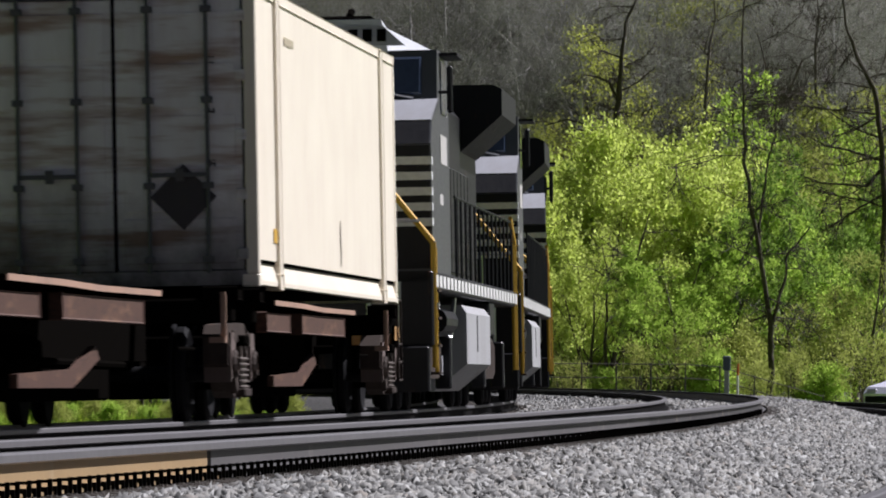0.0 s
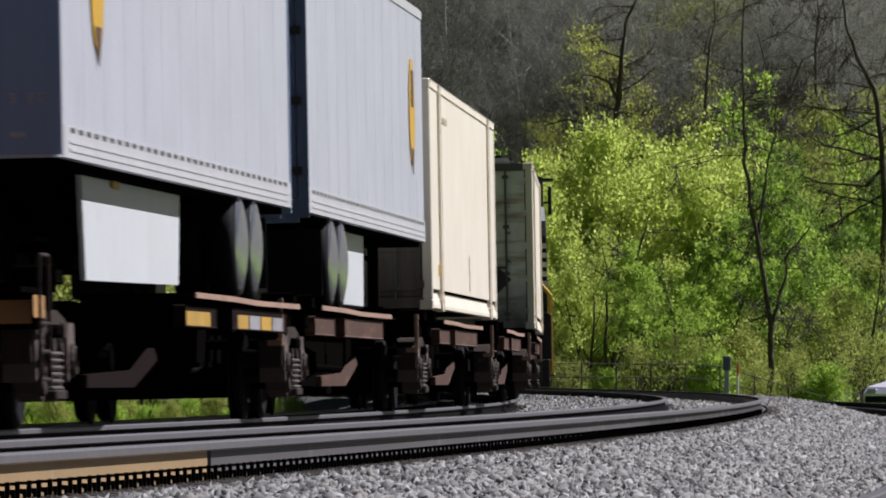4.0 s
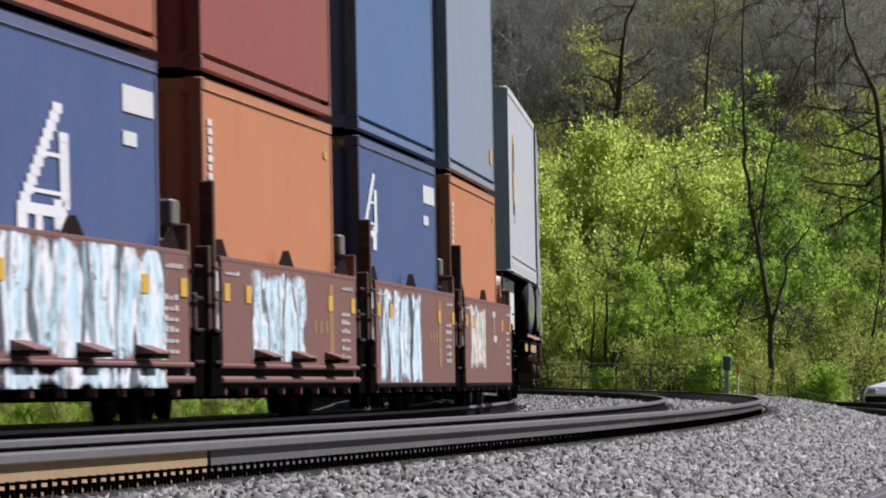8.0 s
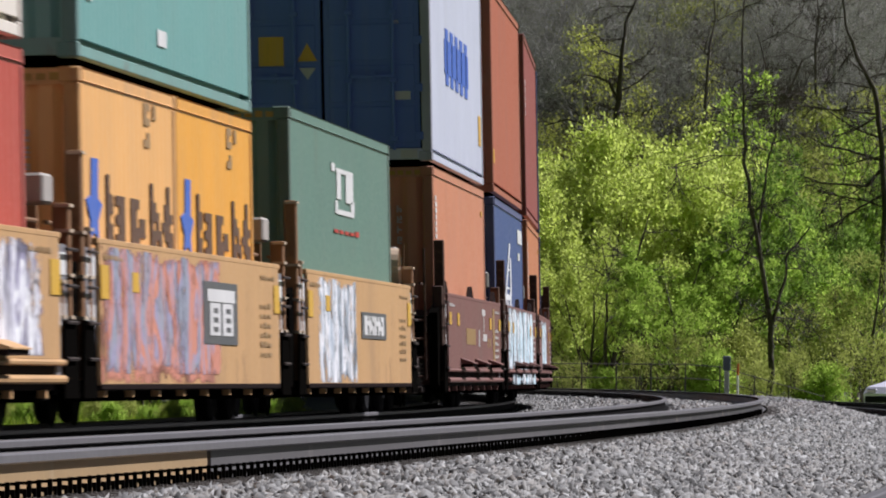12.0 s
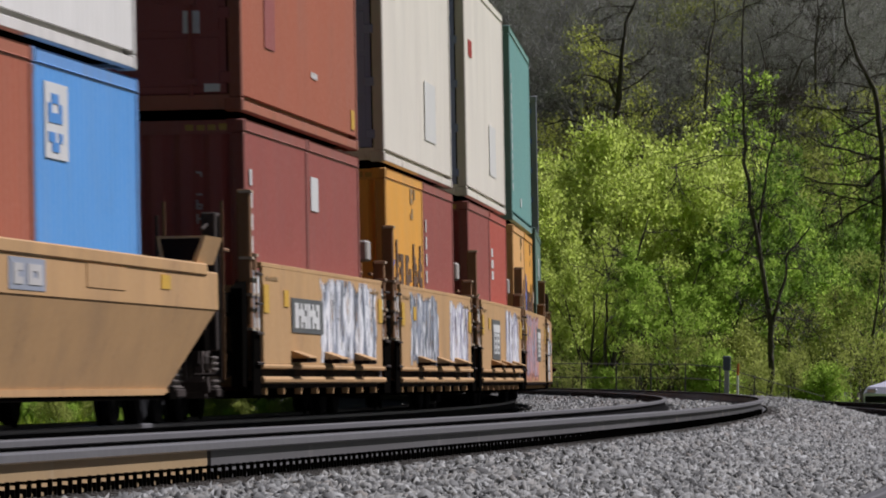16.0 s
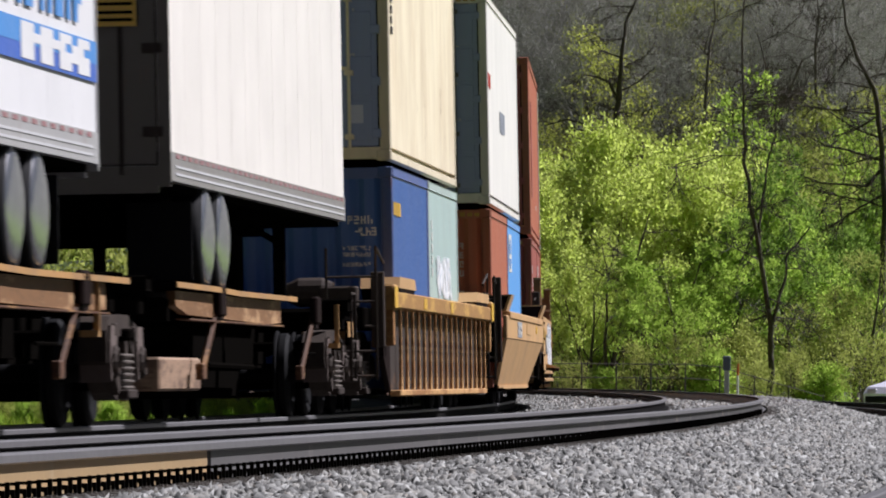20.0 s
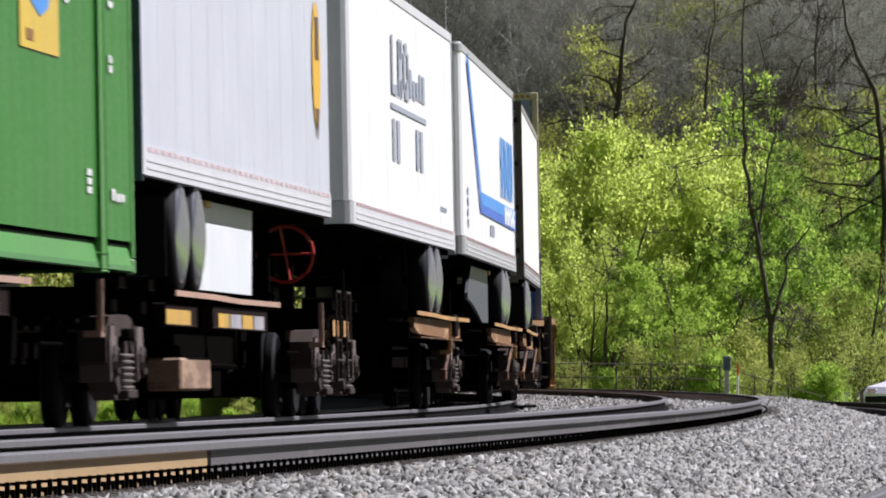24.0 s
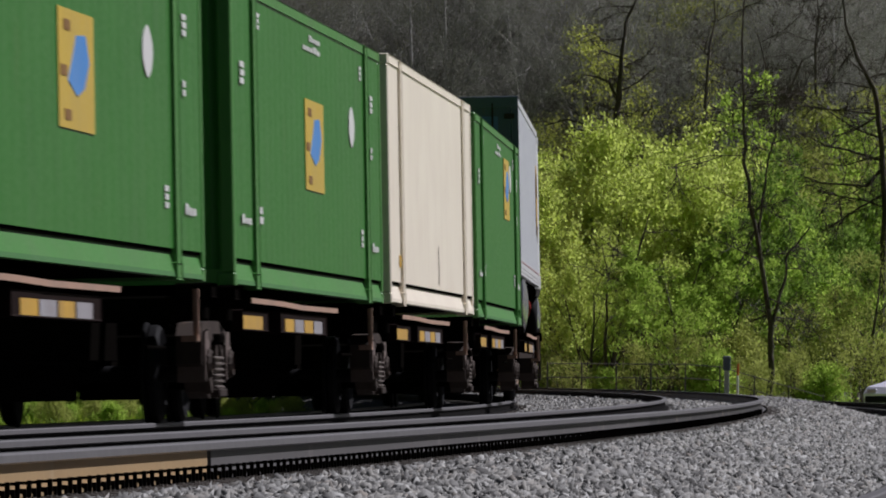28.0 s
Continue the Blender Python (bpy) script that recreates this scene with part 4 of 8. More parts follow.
def container(label, s_rear, length, height, z0, mat, frame=None, doors=False, flat=False, ride_half=6.0, group="containers on the train", door_mat=None, rods=None, end_marks=0, end_mark_mat=None, hazard=True):
    """A steel freight container: corrugated walls, rails, posts, castings; its rear end shows doors or a corrugated wall."""
    if frame is None:
        frame = mat if flat else coat("worn edges of " + mat.name, tuple(a * .84 + b * .16 for a, b in zip(TONES[mat.name], (.30, .20, .12))), dirt=.35, rough=.6)
    post = frame if flat or mat.name not in TONES else coat("rusted corner posts of " + mat.name, tuple(a * .72 + b * .28 for a, b in zip(TONES[mat.name], (.10, .06, .035))), dirt=.5, rough=.75)
    c = thing("shipping_container", label, "container", group)
    L, z1 = length / 2, z0 + height
    key = (length, height, z0)
    pitch, depth = (0.55, 0.004) if flat else (0.278, 0.006)
    low = 0.27 if flat else 0.17
    for sgn in (-1, 1):
        part("side_wall", ribbed("x", -L + 0.13, L - 0.13, z0 + low - 0.02, z1 - 0.09, sgn * (SIDE - 0.008), depth, pitch, sgn), mat, c)
        part("top_rail", Shape().box(-L + 0.13, L - 0.13, sgn * SIDE - sgn * 0.07, sgn * SIDE, z1 - 0.10, z1 - 0.004, 0.008), frame, c)
        rail = part("bottom_rail", Shape().slab([(sgn * (SIDE - .1), z0 + .02), (sgn * SIDE, z0 + .02), (sgn * SIDE, z0 + .06), (sgn * (SIDE - .055), z0 + low - .03), (sgn * (SIDE - .1), z0 + low - .03)], -L + 0.13, L - 0.13) if flat else Shape().box(-L + 0.13, L - 0.13, sgn * SIDE - sgn * 0.09, sgn * SIDE - sgn * (0.0 if flat else 0.085), z0 + 0.02, z0 + (low - 0.05 if flat else low), 0.003), frame, c)
        if not flat:
            part("rail_lip", Shape().box(-L + 0.13, L - 0.13, min(sgn * (SIDE - 0.085), sgn * (SIDE - 0.004)), max(sgn * (SIDE - 0.085), sgn * (SIDE - 0.004)), z0 + 0.012, z0 + 0.098, 0.006), frame, rail)
        if flat:
            # Black strip in the gap under the wall, painted for the shadow line there.
            lip = Shape().box(-L + 0.13, L - 0.13, sgn * (SIDE - 0.04), sgn * (SIDE - 0.028), z0 + low - 0.05, z0 + low - 0.02)
            part("slot_shade", lip, M_BLACK, rail)
            for px in (-6.1, 6.1):
                part("stacking_post", Shape().box(px - 0.16, px + 0.16, sgn * SIDE - sgn * 0.03, sgn * (SIDE + 0.012), z0 + 0.02, z1 - 0.02, 0.01).box(px - 0.20, px + 0.20, sgn * SIDE - sgn * 0.1, sgn * (SIDE + 0.014), z0 - 0.005, z0 + 0.13, 0.01), frame, c)
    part("roof", Shape().box(-L + 0.1, L - 0.1, -SIDE + 0.03, SIDE - 0.03, z1 - 0.06, z1 - 0.02), mat, c)
    part("floor", Shape().box(-L + 0.1, L - 0.1, -SIDE + 0.1, SIDE - 0.1, z0 + 0.05, z0 + 0.16), M_BLACK, c)
    for sx in (-1, 1):
        for sgn in (-1, 1):
            part("corner_post", Shape().box(sx * L - (0.14 if sx > 0 else 0), sx * L + (0.14 if sx < 0 else 0), sgn * SIDE - (0.12 if sgn > 0 else 0), sgn * SIDE + (0.12 if sgn < 0 else 0), z0 + 0.118, z1 - 0.118, 0.012), post, c)
            for zz in (z0, z1 - 0.118):
                part("corner_casting", shared(("cast", post.name), lambda: Shape().box(-0.089, 0.089, -0.081, 0.081, 0, 0.118, 0.012).mesh("corner_casting", post)), post, c).location = (sx * (L - 0.086), sgn * (SIDE - 0.078), zz)
    for x0, x1 in ((L - 0.09, L - 0.006), (-L + 0.006, -L + 0.09)):
        part("end_sill", Shape().box(x0, x1, -SIDE + 0.11, SIDE - 0.11, z0 + 0.02, z0 + 0.15), door_mat if doors and flat and x0 < 0 else frame, c)
        part("end_header", Shape().box(x0, x1, -SIDE + 0.11, SIDE - 0.11, z1 - 0.13, z1 - 0.01), M_SLATE if doors and flat and x0 < 0 else frame, c)
    part("front_wall", ribbed("y", -SIDE + 0.11, SIDE - 0.11, z0 + 0.1, z1 - 0.1, L - 0.03, 0.04, 0.25, 1), mat, c)
    rr = np.random.default_rng(int(abs(s_rear) * 10) + 1)
    if doors:
        dm = door_mat or mat
        for sgn in (-1, 1):
            y0, y1 = sorted((sgn * 0.012, sgn * (SIDE - 0.125)))
            d = part("door", Shape().box(-L + 0.02, -L + 0.06, y0, y1, z0 + 0.155, z1 - 0.135, 0.01), dm, c)
            for k in range(5):
                za, zb = z0 + 0.22 + k * (height - 0.42) / 5, z0 + 0.16 + (k + 1) * (height - 0.42) / 5
                part("door_panel", Shape().box(-L + 0.006, -L + 0.022, y0 + 0.07, y1 - 0.07, za, zb, 0.006), dm, d)
            for f in (0.28, 0.74):
                locking(c, -L + 0.02, y0 + (y1 - y0) * f, z0 + 0.1, z1 - 0.08, rods or frame)
            for k in range(5):
                zz = z0 + 0.3 + k * (height - 0.6) / 4
                part("hinge", Shape().box(-L - 0.012, -L + 0.03, min(sgn * (SIDE - 0.20), sgn * (SIDE - 0.10)), max(sgn * (SIDE - 0.20), sgn * (SIDE - 0.10)), zz - 0.05, zz + 0.05, 0.008), dm, d)
            handle = Shape().box(-L - 0.06, -L - 0.035, y0 + (y1 - y0) * .28, y0 + (y1 - y0) * .72, z0 + 1.0, z0 + 1.04).box(-L - 0.05, -L + 0.01, y0 + (y1 - y0) * .47, y0 + (y1 - y0) * .53, z0 + 0.96, z0 + 1.08)
            part("door_handle", handle, rods or frame, d)
            part("door_seal", Shape().box(-L + 0.012, -L + 0.05, min(sgn * (SIDE - 0.135), sgn * (SIDE - 0.098)), max(sgn * (SIDE - 0.135), sgn * (SIDE - 0.098)), z0 + 0.16, z1 - 0.13), M_BLACK, d)
        part("gasket", Shape().box(-L + 0.012, -L + 0.05, -0.012, 0.012, z0 + 0.16, z1 - 0.13), M_BLACK, c)
    else:
        part("rear_wall", ribbed("y", -SIDE + 0.11, SIDE - 0.11, z0 + 0.1, z1 - 0.12, -L + 0.03, 0.04, 0.25, -1), mat, c)
    xe = -L + (0.018 if doors else 0.026)
    ink = end_mark_mat or P_CHALK
    if end_marks == 1:
        column = [(-0.86, z1 - 0.55 - 0.125 * k) for k in range(11) if k != 4]
        tagged(part("end_writing", end_glyphs(Shape(), xe, column, .055, .085, rr), ink, c, "column of small faded writing"), kind="stuff")
    if end_marks > 1:
        sh = Shape()
        for k in range(8):
            end_glyphs(sh, xe, [(-0.72 - 0.045 * q, z1 - 1.20 - 0.075 * k - 0.09 * (k // 2)) for q in range(8) if q != (3, 2, 4)[k % 3]], .034, .052, rr)
        tagged(part("end_table", sh, ink, c, "lines of small white writing"), kind="stuff")
    if hazard and not flat:
        tagged(part("hazard_marking", end_bars(Shape(), -L - 0.0, -SIDE + 0.15, -SIDE + 0.55, z1 - 0.10, z1 - 0.04, 4, rr), P_HAZARD, c, "worn yellow height marks"), kind="stuff")
    return ride(c, s_rear + L, ride_half)


def mark(c, name, mat, x0, x1, z0, z1, n=1, upright=False, seed=1, y=None, label=""):
    """A painted mark, or bars for its writing, on the right-hand side of a container or trailer."""
    r = np.random.default_rng(seed)
    y = -SIDE + 0.004 if y is None else y
    sh = Shape().box(x0, x1, y - 0.006, y, z0, z1) if n == 1 else bars(Shape(), x0, x1, z0, z1, y, n, r, upright, 0.006)
    return tagged(part(name, sh, mat, c, label), kind="stuff" if n > 1 else "")


# -- trucks --
M_SPRING = plain("dusty spring steel", (0.20, 0.17, 0.15), 0.6, 0.2)


def truck_meshes():
    side = Shape()
    prof = [(-1.14, .50), (-1.14, .74), (-.98, .85), (-.30, .87), (.30, .87), (.80, .80), (1.12, .66), (1.12, .50), (.98, .44), (.72, .50), (.34, .70), (-.34, .70), (-.72, .50), (-.98, .44)]
    side.loft([[(x, y, z) for x, z in prof] for y in (-1.17, -0.95)])
    low = [(-.98, .46), (-.60, .26), (-.36, .20), (.36, .20), (.60, .26), (.98, .46), (.72, .50), (.44, .28), (-.44, .28), (-.72, .50)]
    side.loft([[(x, y, z) for x, z in low] for y in (-1.15, -0.97)])
    side.box(-0.42, -0.26, -1.15, -0.97, 0.26, 0.72).box(0.26, 0.42, -1.15, -0.97, 0.26, 0.72)
    side.prism([(-1.0, .50), (-.78, .60), (-.50, .30), (-.62, .24)], -1.20, -1.14).box(-.80, -.60, -1.20, -1.16, .70, .80, .01).box(.50, .66, -1.20, -1.16, .66, .78, .01)
    side.box(-0.29, 0.29, -1.24, -1.0, 0.21, 0.285, 0.012)
    side = side.mesh("side_frame", M_IRON)
    ped = Shape().prism([(-.17, .34), (-.20, .66), (-.15, .78), (.17, .78), (.21, .64), (.16, .38), (.10, .38), (.10, .44), (-.10, .44), (-.10, .38)], -1.195, -0.95).mesh("axle_box", M_PEDESTAL)
    cap = Shape().wheel(0, -0.07, 0.04, 0, 0.13, 12, 0.25, 0.03).mesh("bearing_cap", M_IRON)
    ring = lambda z, q: [(q * math.cos(i * math.pi / 5), -1.16 + q * math.sin(i * math.pi / 5), z) for i in range(10)]
    turns = []
    for k in range(6):
        zz = 0.285 + k * 0.05
        turns += [ring(zz, 0.045), ring(zz + 0.008, 0.072), ring(zz + 0.020, 0.072), ring(zz + 0.028, 0.045)]
    coil = Shape().loft(turns).mesh("spring", M_SPRING)
    wheel = Shape().tube((0, -1.02, 0), (0, 1.02, 0), 0.075, 10)
    for sg in (-1, 1):
        wheel.wheel(0, *sorted((sg * 0.685, sg * 0.81)), 0, 0.42, 32, 0.3, 0.035)
        wheel.wheel(0, *sorted((sg * 0.66, sg * 0.695)), 0, 0.447, 32, 0.0, 0.02)
    wheel = wheel.mesh("wheelset", M_WHEEL)
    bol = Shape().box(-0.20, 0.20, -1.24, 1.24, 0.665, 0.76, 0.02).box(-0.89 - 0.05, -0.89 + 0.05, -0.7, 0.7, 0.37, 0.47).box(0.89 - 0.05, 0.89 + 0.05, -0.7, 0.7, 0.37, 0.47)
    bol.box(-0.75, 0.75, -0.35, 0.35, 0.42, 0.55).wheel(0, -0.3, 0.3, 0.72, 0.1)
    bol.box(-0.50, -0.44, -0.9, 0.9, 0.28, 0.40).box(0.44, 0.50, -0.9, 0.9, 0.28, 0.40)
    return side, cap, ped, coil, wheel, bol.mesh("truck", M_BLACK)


TRUCK = truck_meshes()


def truck(parent, x):
    side, cap, ped, coil, wheel, bol = TRUCK
    t = part("truck", bol, M_BLACK, parent, "four-wheel freight truck with coil springs")
    t.location = (x, 0, 0)
    for sgn in (1, -1):
        o = part("side_frame", side, M_IRON, t)
        o.scale = (1, sgn, 1)
        for x_ in (-0.17, 0.0, 0.17):
            o = part("spring", coil, M_SPRING, t)
            o.location, o.scale = (x_, 0, 0), (1, sgn, 1)
        for dx in (-0.89, 0.89):
            o = part("axle_box", ped, M_PEDESTAL, t, "dusty cast axle box")
            o.location, o.scale = (dx, 0, 0), (1, sgn, 1)
            o = part("bearing_cap", cap, M_IRON, t)
            o.location, o.scale = (dx, -sgn * 1.17, 0.50), (1, sgn, 1)
    for dx in (-0.89, 0.89):
        o = part("wheelset", wheel, M_WHEEL, t, "pair of steel wheels on an axle")
        o.location = (dx, 0, 0.42)
        roll(o, parent, x + dx, dx, 0.42)
    return t


M_DECK = coat("rusty deck edge", (0.42, 0.26, 0.18), rough=0.9, dirt=0.5)
M_DECK_TAN = coat("faded yellow deck steel", (0.46, 0.25, 0.08), rough=0.7, dirt=0.6)
M_BEAM_TAN = scuffed("rubbed brown deck beam", (0.20, 0.095, 0.032), (0.44, 0.27, 0.13), 0.5)
M_STRUT = scuffed("rusty orange strut", (0.10, 0.04, 0.015), (0.30, 0.15, 0.05), 0.52)
M_TOOLBOX = scuffed("rubbed brown tool box", (0.18, 0.11, 0.07), (0.34, 0.22, 0.14), 0.45)
M_PLATE = scuffed("brown painted plate", (0.075, 0.032, 0.018), (0.15, 0.075, 0.04), 0.53)


M_REFLECT = coat("dusty reflector yellow", (0.58, 0.34, 0.04), rough=0.7, dirt=0.6)
M_REFGREY = coat("dusty reflector white", (0.36, 0.35, 0.37), rough=0.7, dirt=0.6)


def spine_unit(s0, s1, label, trucks, tan=False, patches=False, ends=(), deck_at=None, lift=0.0, bracket=True, struts=(), boxes=()):
    """One unit of a spine car between s0 and s1: centre sill, wheel decks on arms, end supports, hitch and running gear."""
    u = thing("spine_car", label, "rail wagon", "spine car units")
    L = (s1 - s0) / 2
    deck, plate = (M_DECK_TAN, M_BEAM_TAN) if tan else (M_DECK, M_GUIDE if patches else M_PLATE)
    # Lower box is deepened past the sill, standing in for shade and brake beams.
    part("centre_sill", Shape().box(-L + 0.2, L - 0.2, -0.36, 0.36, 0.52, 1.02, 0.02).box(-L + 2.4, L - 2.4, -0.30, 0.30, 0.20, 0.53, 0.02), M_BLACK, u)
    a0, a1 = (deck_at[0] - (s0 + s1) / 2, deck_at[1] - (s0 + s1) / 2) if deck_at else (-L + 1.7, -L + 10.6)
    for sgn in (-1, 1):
        # Deck painted black for its shaded underside; only the edge strip keeps its colour.
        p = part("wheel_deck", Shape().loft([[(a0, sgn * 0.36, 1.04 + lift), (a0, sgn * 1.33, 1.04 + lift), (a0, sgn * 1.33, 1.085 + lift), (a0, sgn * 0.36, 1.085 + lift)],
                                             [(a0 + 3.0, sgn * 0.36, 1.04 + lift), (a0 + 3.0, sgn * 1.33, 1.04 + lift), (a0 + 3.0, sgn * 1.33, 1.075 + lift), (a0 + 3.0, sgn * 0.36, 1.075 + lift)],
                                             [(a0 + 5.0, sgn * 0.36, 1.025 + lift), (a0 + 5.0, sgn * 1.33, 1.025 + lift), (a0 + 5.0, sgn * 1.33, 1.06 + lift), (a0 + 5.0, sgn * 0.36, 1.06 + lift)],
                                             [(a1, sgn * 0.36, 1.03 + lift), (a1, sgn * 1.33, 1.03 + lift), (a1, sgn * 1.33, 1.065 + lift), (a1, sgn * 0.36, 1.065 + lift)]]), M_BLACK, u, "wheel deck for trailers, painted black for underside shade")
        part("deck_edge", Shape().loft([[(x, sgn * 1.331, z + lift), (x, sgn * 1.345, z + lift), (x, sgn * 1.345, z + .047 + lift), (x, sgn * 1.331, z + .047 + lift)] for x, z in ((a0 + .02, 1.04), (a0 + 3.0, 1.036), (a0 + 5.0, 1.02), (a1 - .02, 1.025))]), deck, p, "worn outer edge")
        if tan:
            ya, yb = sgn * 1.20, sgn * 1.27
            beam = [[(x, ya, z), (x, yb, z), (x, yb, 1.02 + lift), (x, ya, 1.02 + lift)] for x, z in ((a0 + 0.5, 0.90 + lift), (a0 + 1.4, 0.83 + lift), (a1 - 2.2, 0.80 + lift), (a1 - 0.9, 0.82 + lift))]
            b = part("side_beam", Shape().loft(beam), plate, u, "rubbed brown beam under the deck")
            part("beam_flange", Shape().box(a0 + 1.3, a1 - 0.9, min(sgn * 1.18, sgn * 1.30), max(sgn * 1.18, sgn * 1.30), 0.785 + lift, 0.80 + lift), M_STRUT, b)
        else:
            b = part("side_beam", Shape().box(a0 + 3.1, a1 - 0.9, sgn * 1.22, sgn * 1.30, 0.80 + lift, 0.985 + lift, 0.012), plate, u)
            part("bracket_plate", Shape().box(a0 - 0.5, a0 + 1.9, sgn * 1.22, sgn * 1.30, 0.80, 0.97, 0.012), plate, u)
        for ax in (a0 + 0.4, a0 + 3.4, a0 + 5.6, a1 - 1.2):
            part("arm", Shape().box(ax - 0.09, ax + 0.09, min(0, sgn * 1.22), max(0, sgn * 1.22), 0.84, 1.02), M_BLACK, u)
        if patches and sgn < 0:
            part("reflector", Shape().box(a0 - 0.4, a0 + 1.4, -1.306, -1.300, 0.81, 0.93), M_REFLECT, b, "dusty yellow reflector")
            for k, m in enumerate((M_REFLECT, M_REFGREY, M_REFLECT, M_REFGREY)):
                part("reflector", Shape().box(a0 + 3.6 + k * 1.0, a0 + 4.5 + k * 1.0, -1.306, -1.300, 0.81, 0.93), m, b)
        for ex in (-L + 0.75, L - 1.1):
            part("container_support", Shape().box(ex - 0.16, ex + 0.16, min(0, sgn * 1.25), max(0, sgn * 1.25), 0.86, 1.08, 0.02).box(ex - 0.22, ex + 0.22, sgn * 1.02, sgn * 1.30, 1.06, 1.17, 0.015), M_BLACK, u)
        part("grab_post", Shape().tube((L - 2.2, sgn * 1.28, 0.70), (L - 2.2, sgn * 1.28, 1.12), 0.028, 6).box(L - 2.27, L - 2.13, sgn * 1.16, sgn * 1.30, 0.68, 0.73), deck, u)
        if bracket:
            part("brake_step", Shape().prism([(-L + 3.6, .30), (-L + 6.6, .30), (-L + 8.2, .52), (-L + 8.0, .62), (-L + 6.8, .44), (-L + 3.6, .40)], sgn * 1.08, sgn * 1.14), plate, u, "bent brown step plate")
    for sx in struts:
        x = sx - (s0 + s1) / 2
        part("strut", Shape().tube((x + .32, -1.31, 1.10), (x - .32, -1.2, .40), .03, 6).box(x - .45, x - .2, -1.24, -1.17, .36, .50, .01), M_STRUT, u, "slanting rusty strut")
        part("strut_bracket", Shape().box(x + .12, x + .55, -1.345, -1.27, .90, 1.17, .02).box(x + .2, x + .8, -1.29, -1.272, .86, 1.0), M_GUIDE, u)
    for bx0, bx1 in boxes:
        part("tool_box", Shape().box(bx0 - (s0 + s1) / 2, bx1 - (s0 + s1) / 2, -1.1, -.8, .27, .55, .02), M_TOOLBOX, u, "brown steel box under the deck")
    gear = Shape().tube((-L + 3, -0.5, 0.55), (L - 3, -0.5, 0.5), 0.03).tube((-L + 4, 0.5, 0.45), (L - 3, 0.45, 0.5), 0.03)
    gear.wheel(-1.2, -0.75, -0.35, 0.55, 0.17, 12).box(0.4, 1.3, 0.35, 0.75, 0.42, 0.68, 0.02).tube((L - 5.0, -1.2, .62), (L - 3.8, -1.2, .62), .016)
    part("brake_gear", gear, M_BLACK, u)
    part("hitch", Shape().box(L - 3.0, L - 2.2, -0.45, 0.45, 1.02, 1.10, 0.02), M_BLACK, u)
    part("hitch", Shape().box(-L + 0.9, -L + 1.5, -0.5, 0.5, 1.02, 1.12, 0.02), M_BLACK, u)
    for x in trucks:
        truck(u, x)
    for e in ends:
        ex = e * (L - 0.2)
        sill = part("end_sill", Shape().box(ex - 0.18, ex + 0.18, -1.25, 1.25, 0.72, 0.98, 0.02).box(ex - 0.7, ex + 0.5, -1.20, -0.9, 0.98, 1.02), M_BLACK, u, "black end sill with steps")
        part("coupler", Shape().box(min(ex, ex + e * 0.75), max(ex, ex + e * 0.75), -0.13, 0.13, 0.70, 0.95, 0.03), M_IRON, u)
        plates = Shape().box(ex - 0.5, ex + 0.1, -1.262, -1.255, 0.80, 0.96).box(ex - 0.186, ex - 0.181, -1.2, -0.75, 0.76, 0.93)
        part("marker_plate", plates, M_DECK_TAN, sill)
        lad = ladder(u, "end_ladder", ex - .25, ex + .25, -1.27, -1.27, [.36, .56, .76], .34, 1.25, M_IRON)
        part("top_rung", Shape().tube((ex - .25, -1.27, 1.25), (ex + .25, -1.27, 1.25), .014), M_IRON, lad)
    return ride(u, (s0 + s1) / 2, L - 0.2)


def brake_wheel(u, x, y, z):
    ring = Shape()
    pts = [Vector((x, y + 0.28 * math.cos(a), z + 0.28 * math.sin(a))) for a in np.linspace(0, 2 * math.pi, 19)]
    for a, b in zip(pts, pts[1:]):
        ring.tube(a, b, 0.02, 5)
    for k in range(4):
        ring.tube((x, y, z), pts[int(k * 4.5)], 0.013, 4)
    w = part("brake_wheel", ring, M_RED, u, "red handbrake wheel")
    part("brake_stand", Shape().box(x + 0.02, x + 0.14, y - 0.07, y + 0.07, 0.98, z + 0.1, 0.01).tube((x, y - 0.2, 0.98), (x, y - 0.2, z), 0.015), M_BLACK, u)
    return w


WELL_Y = 1.48


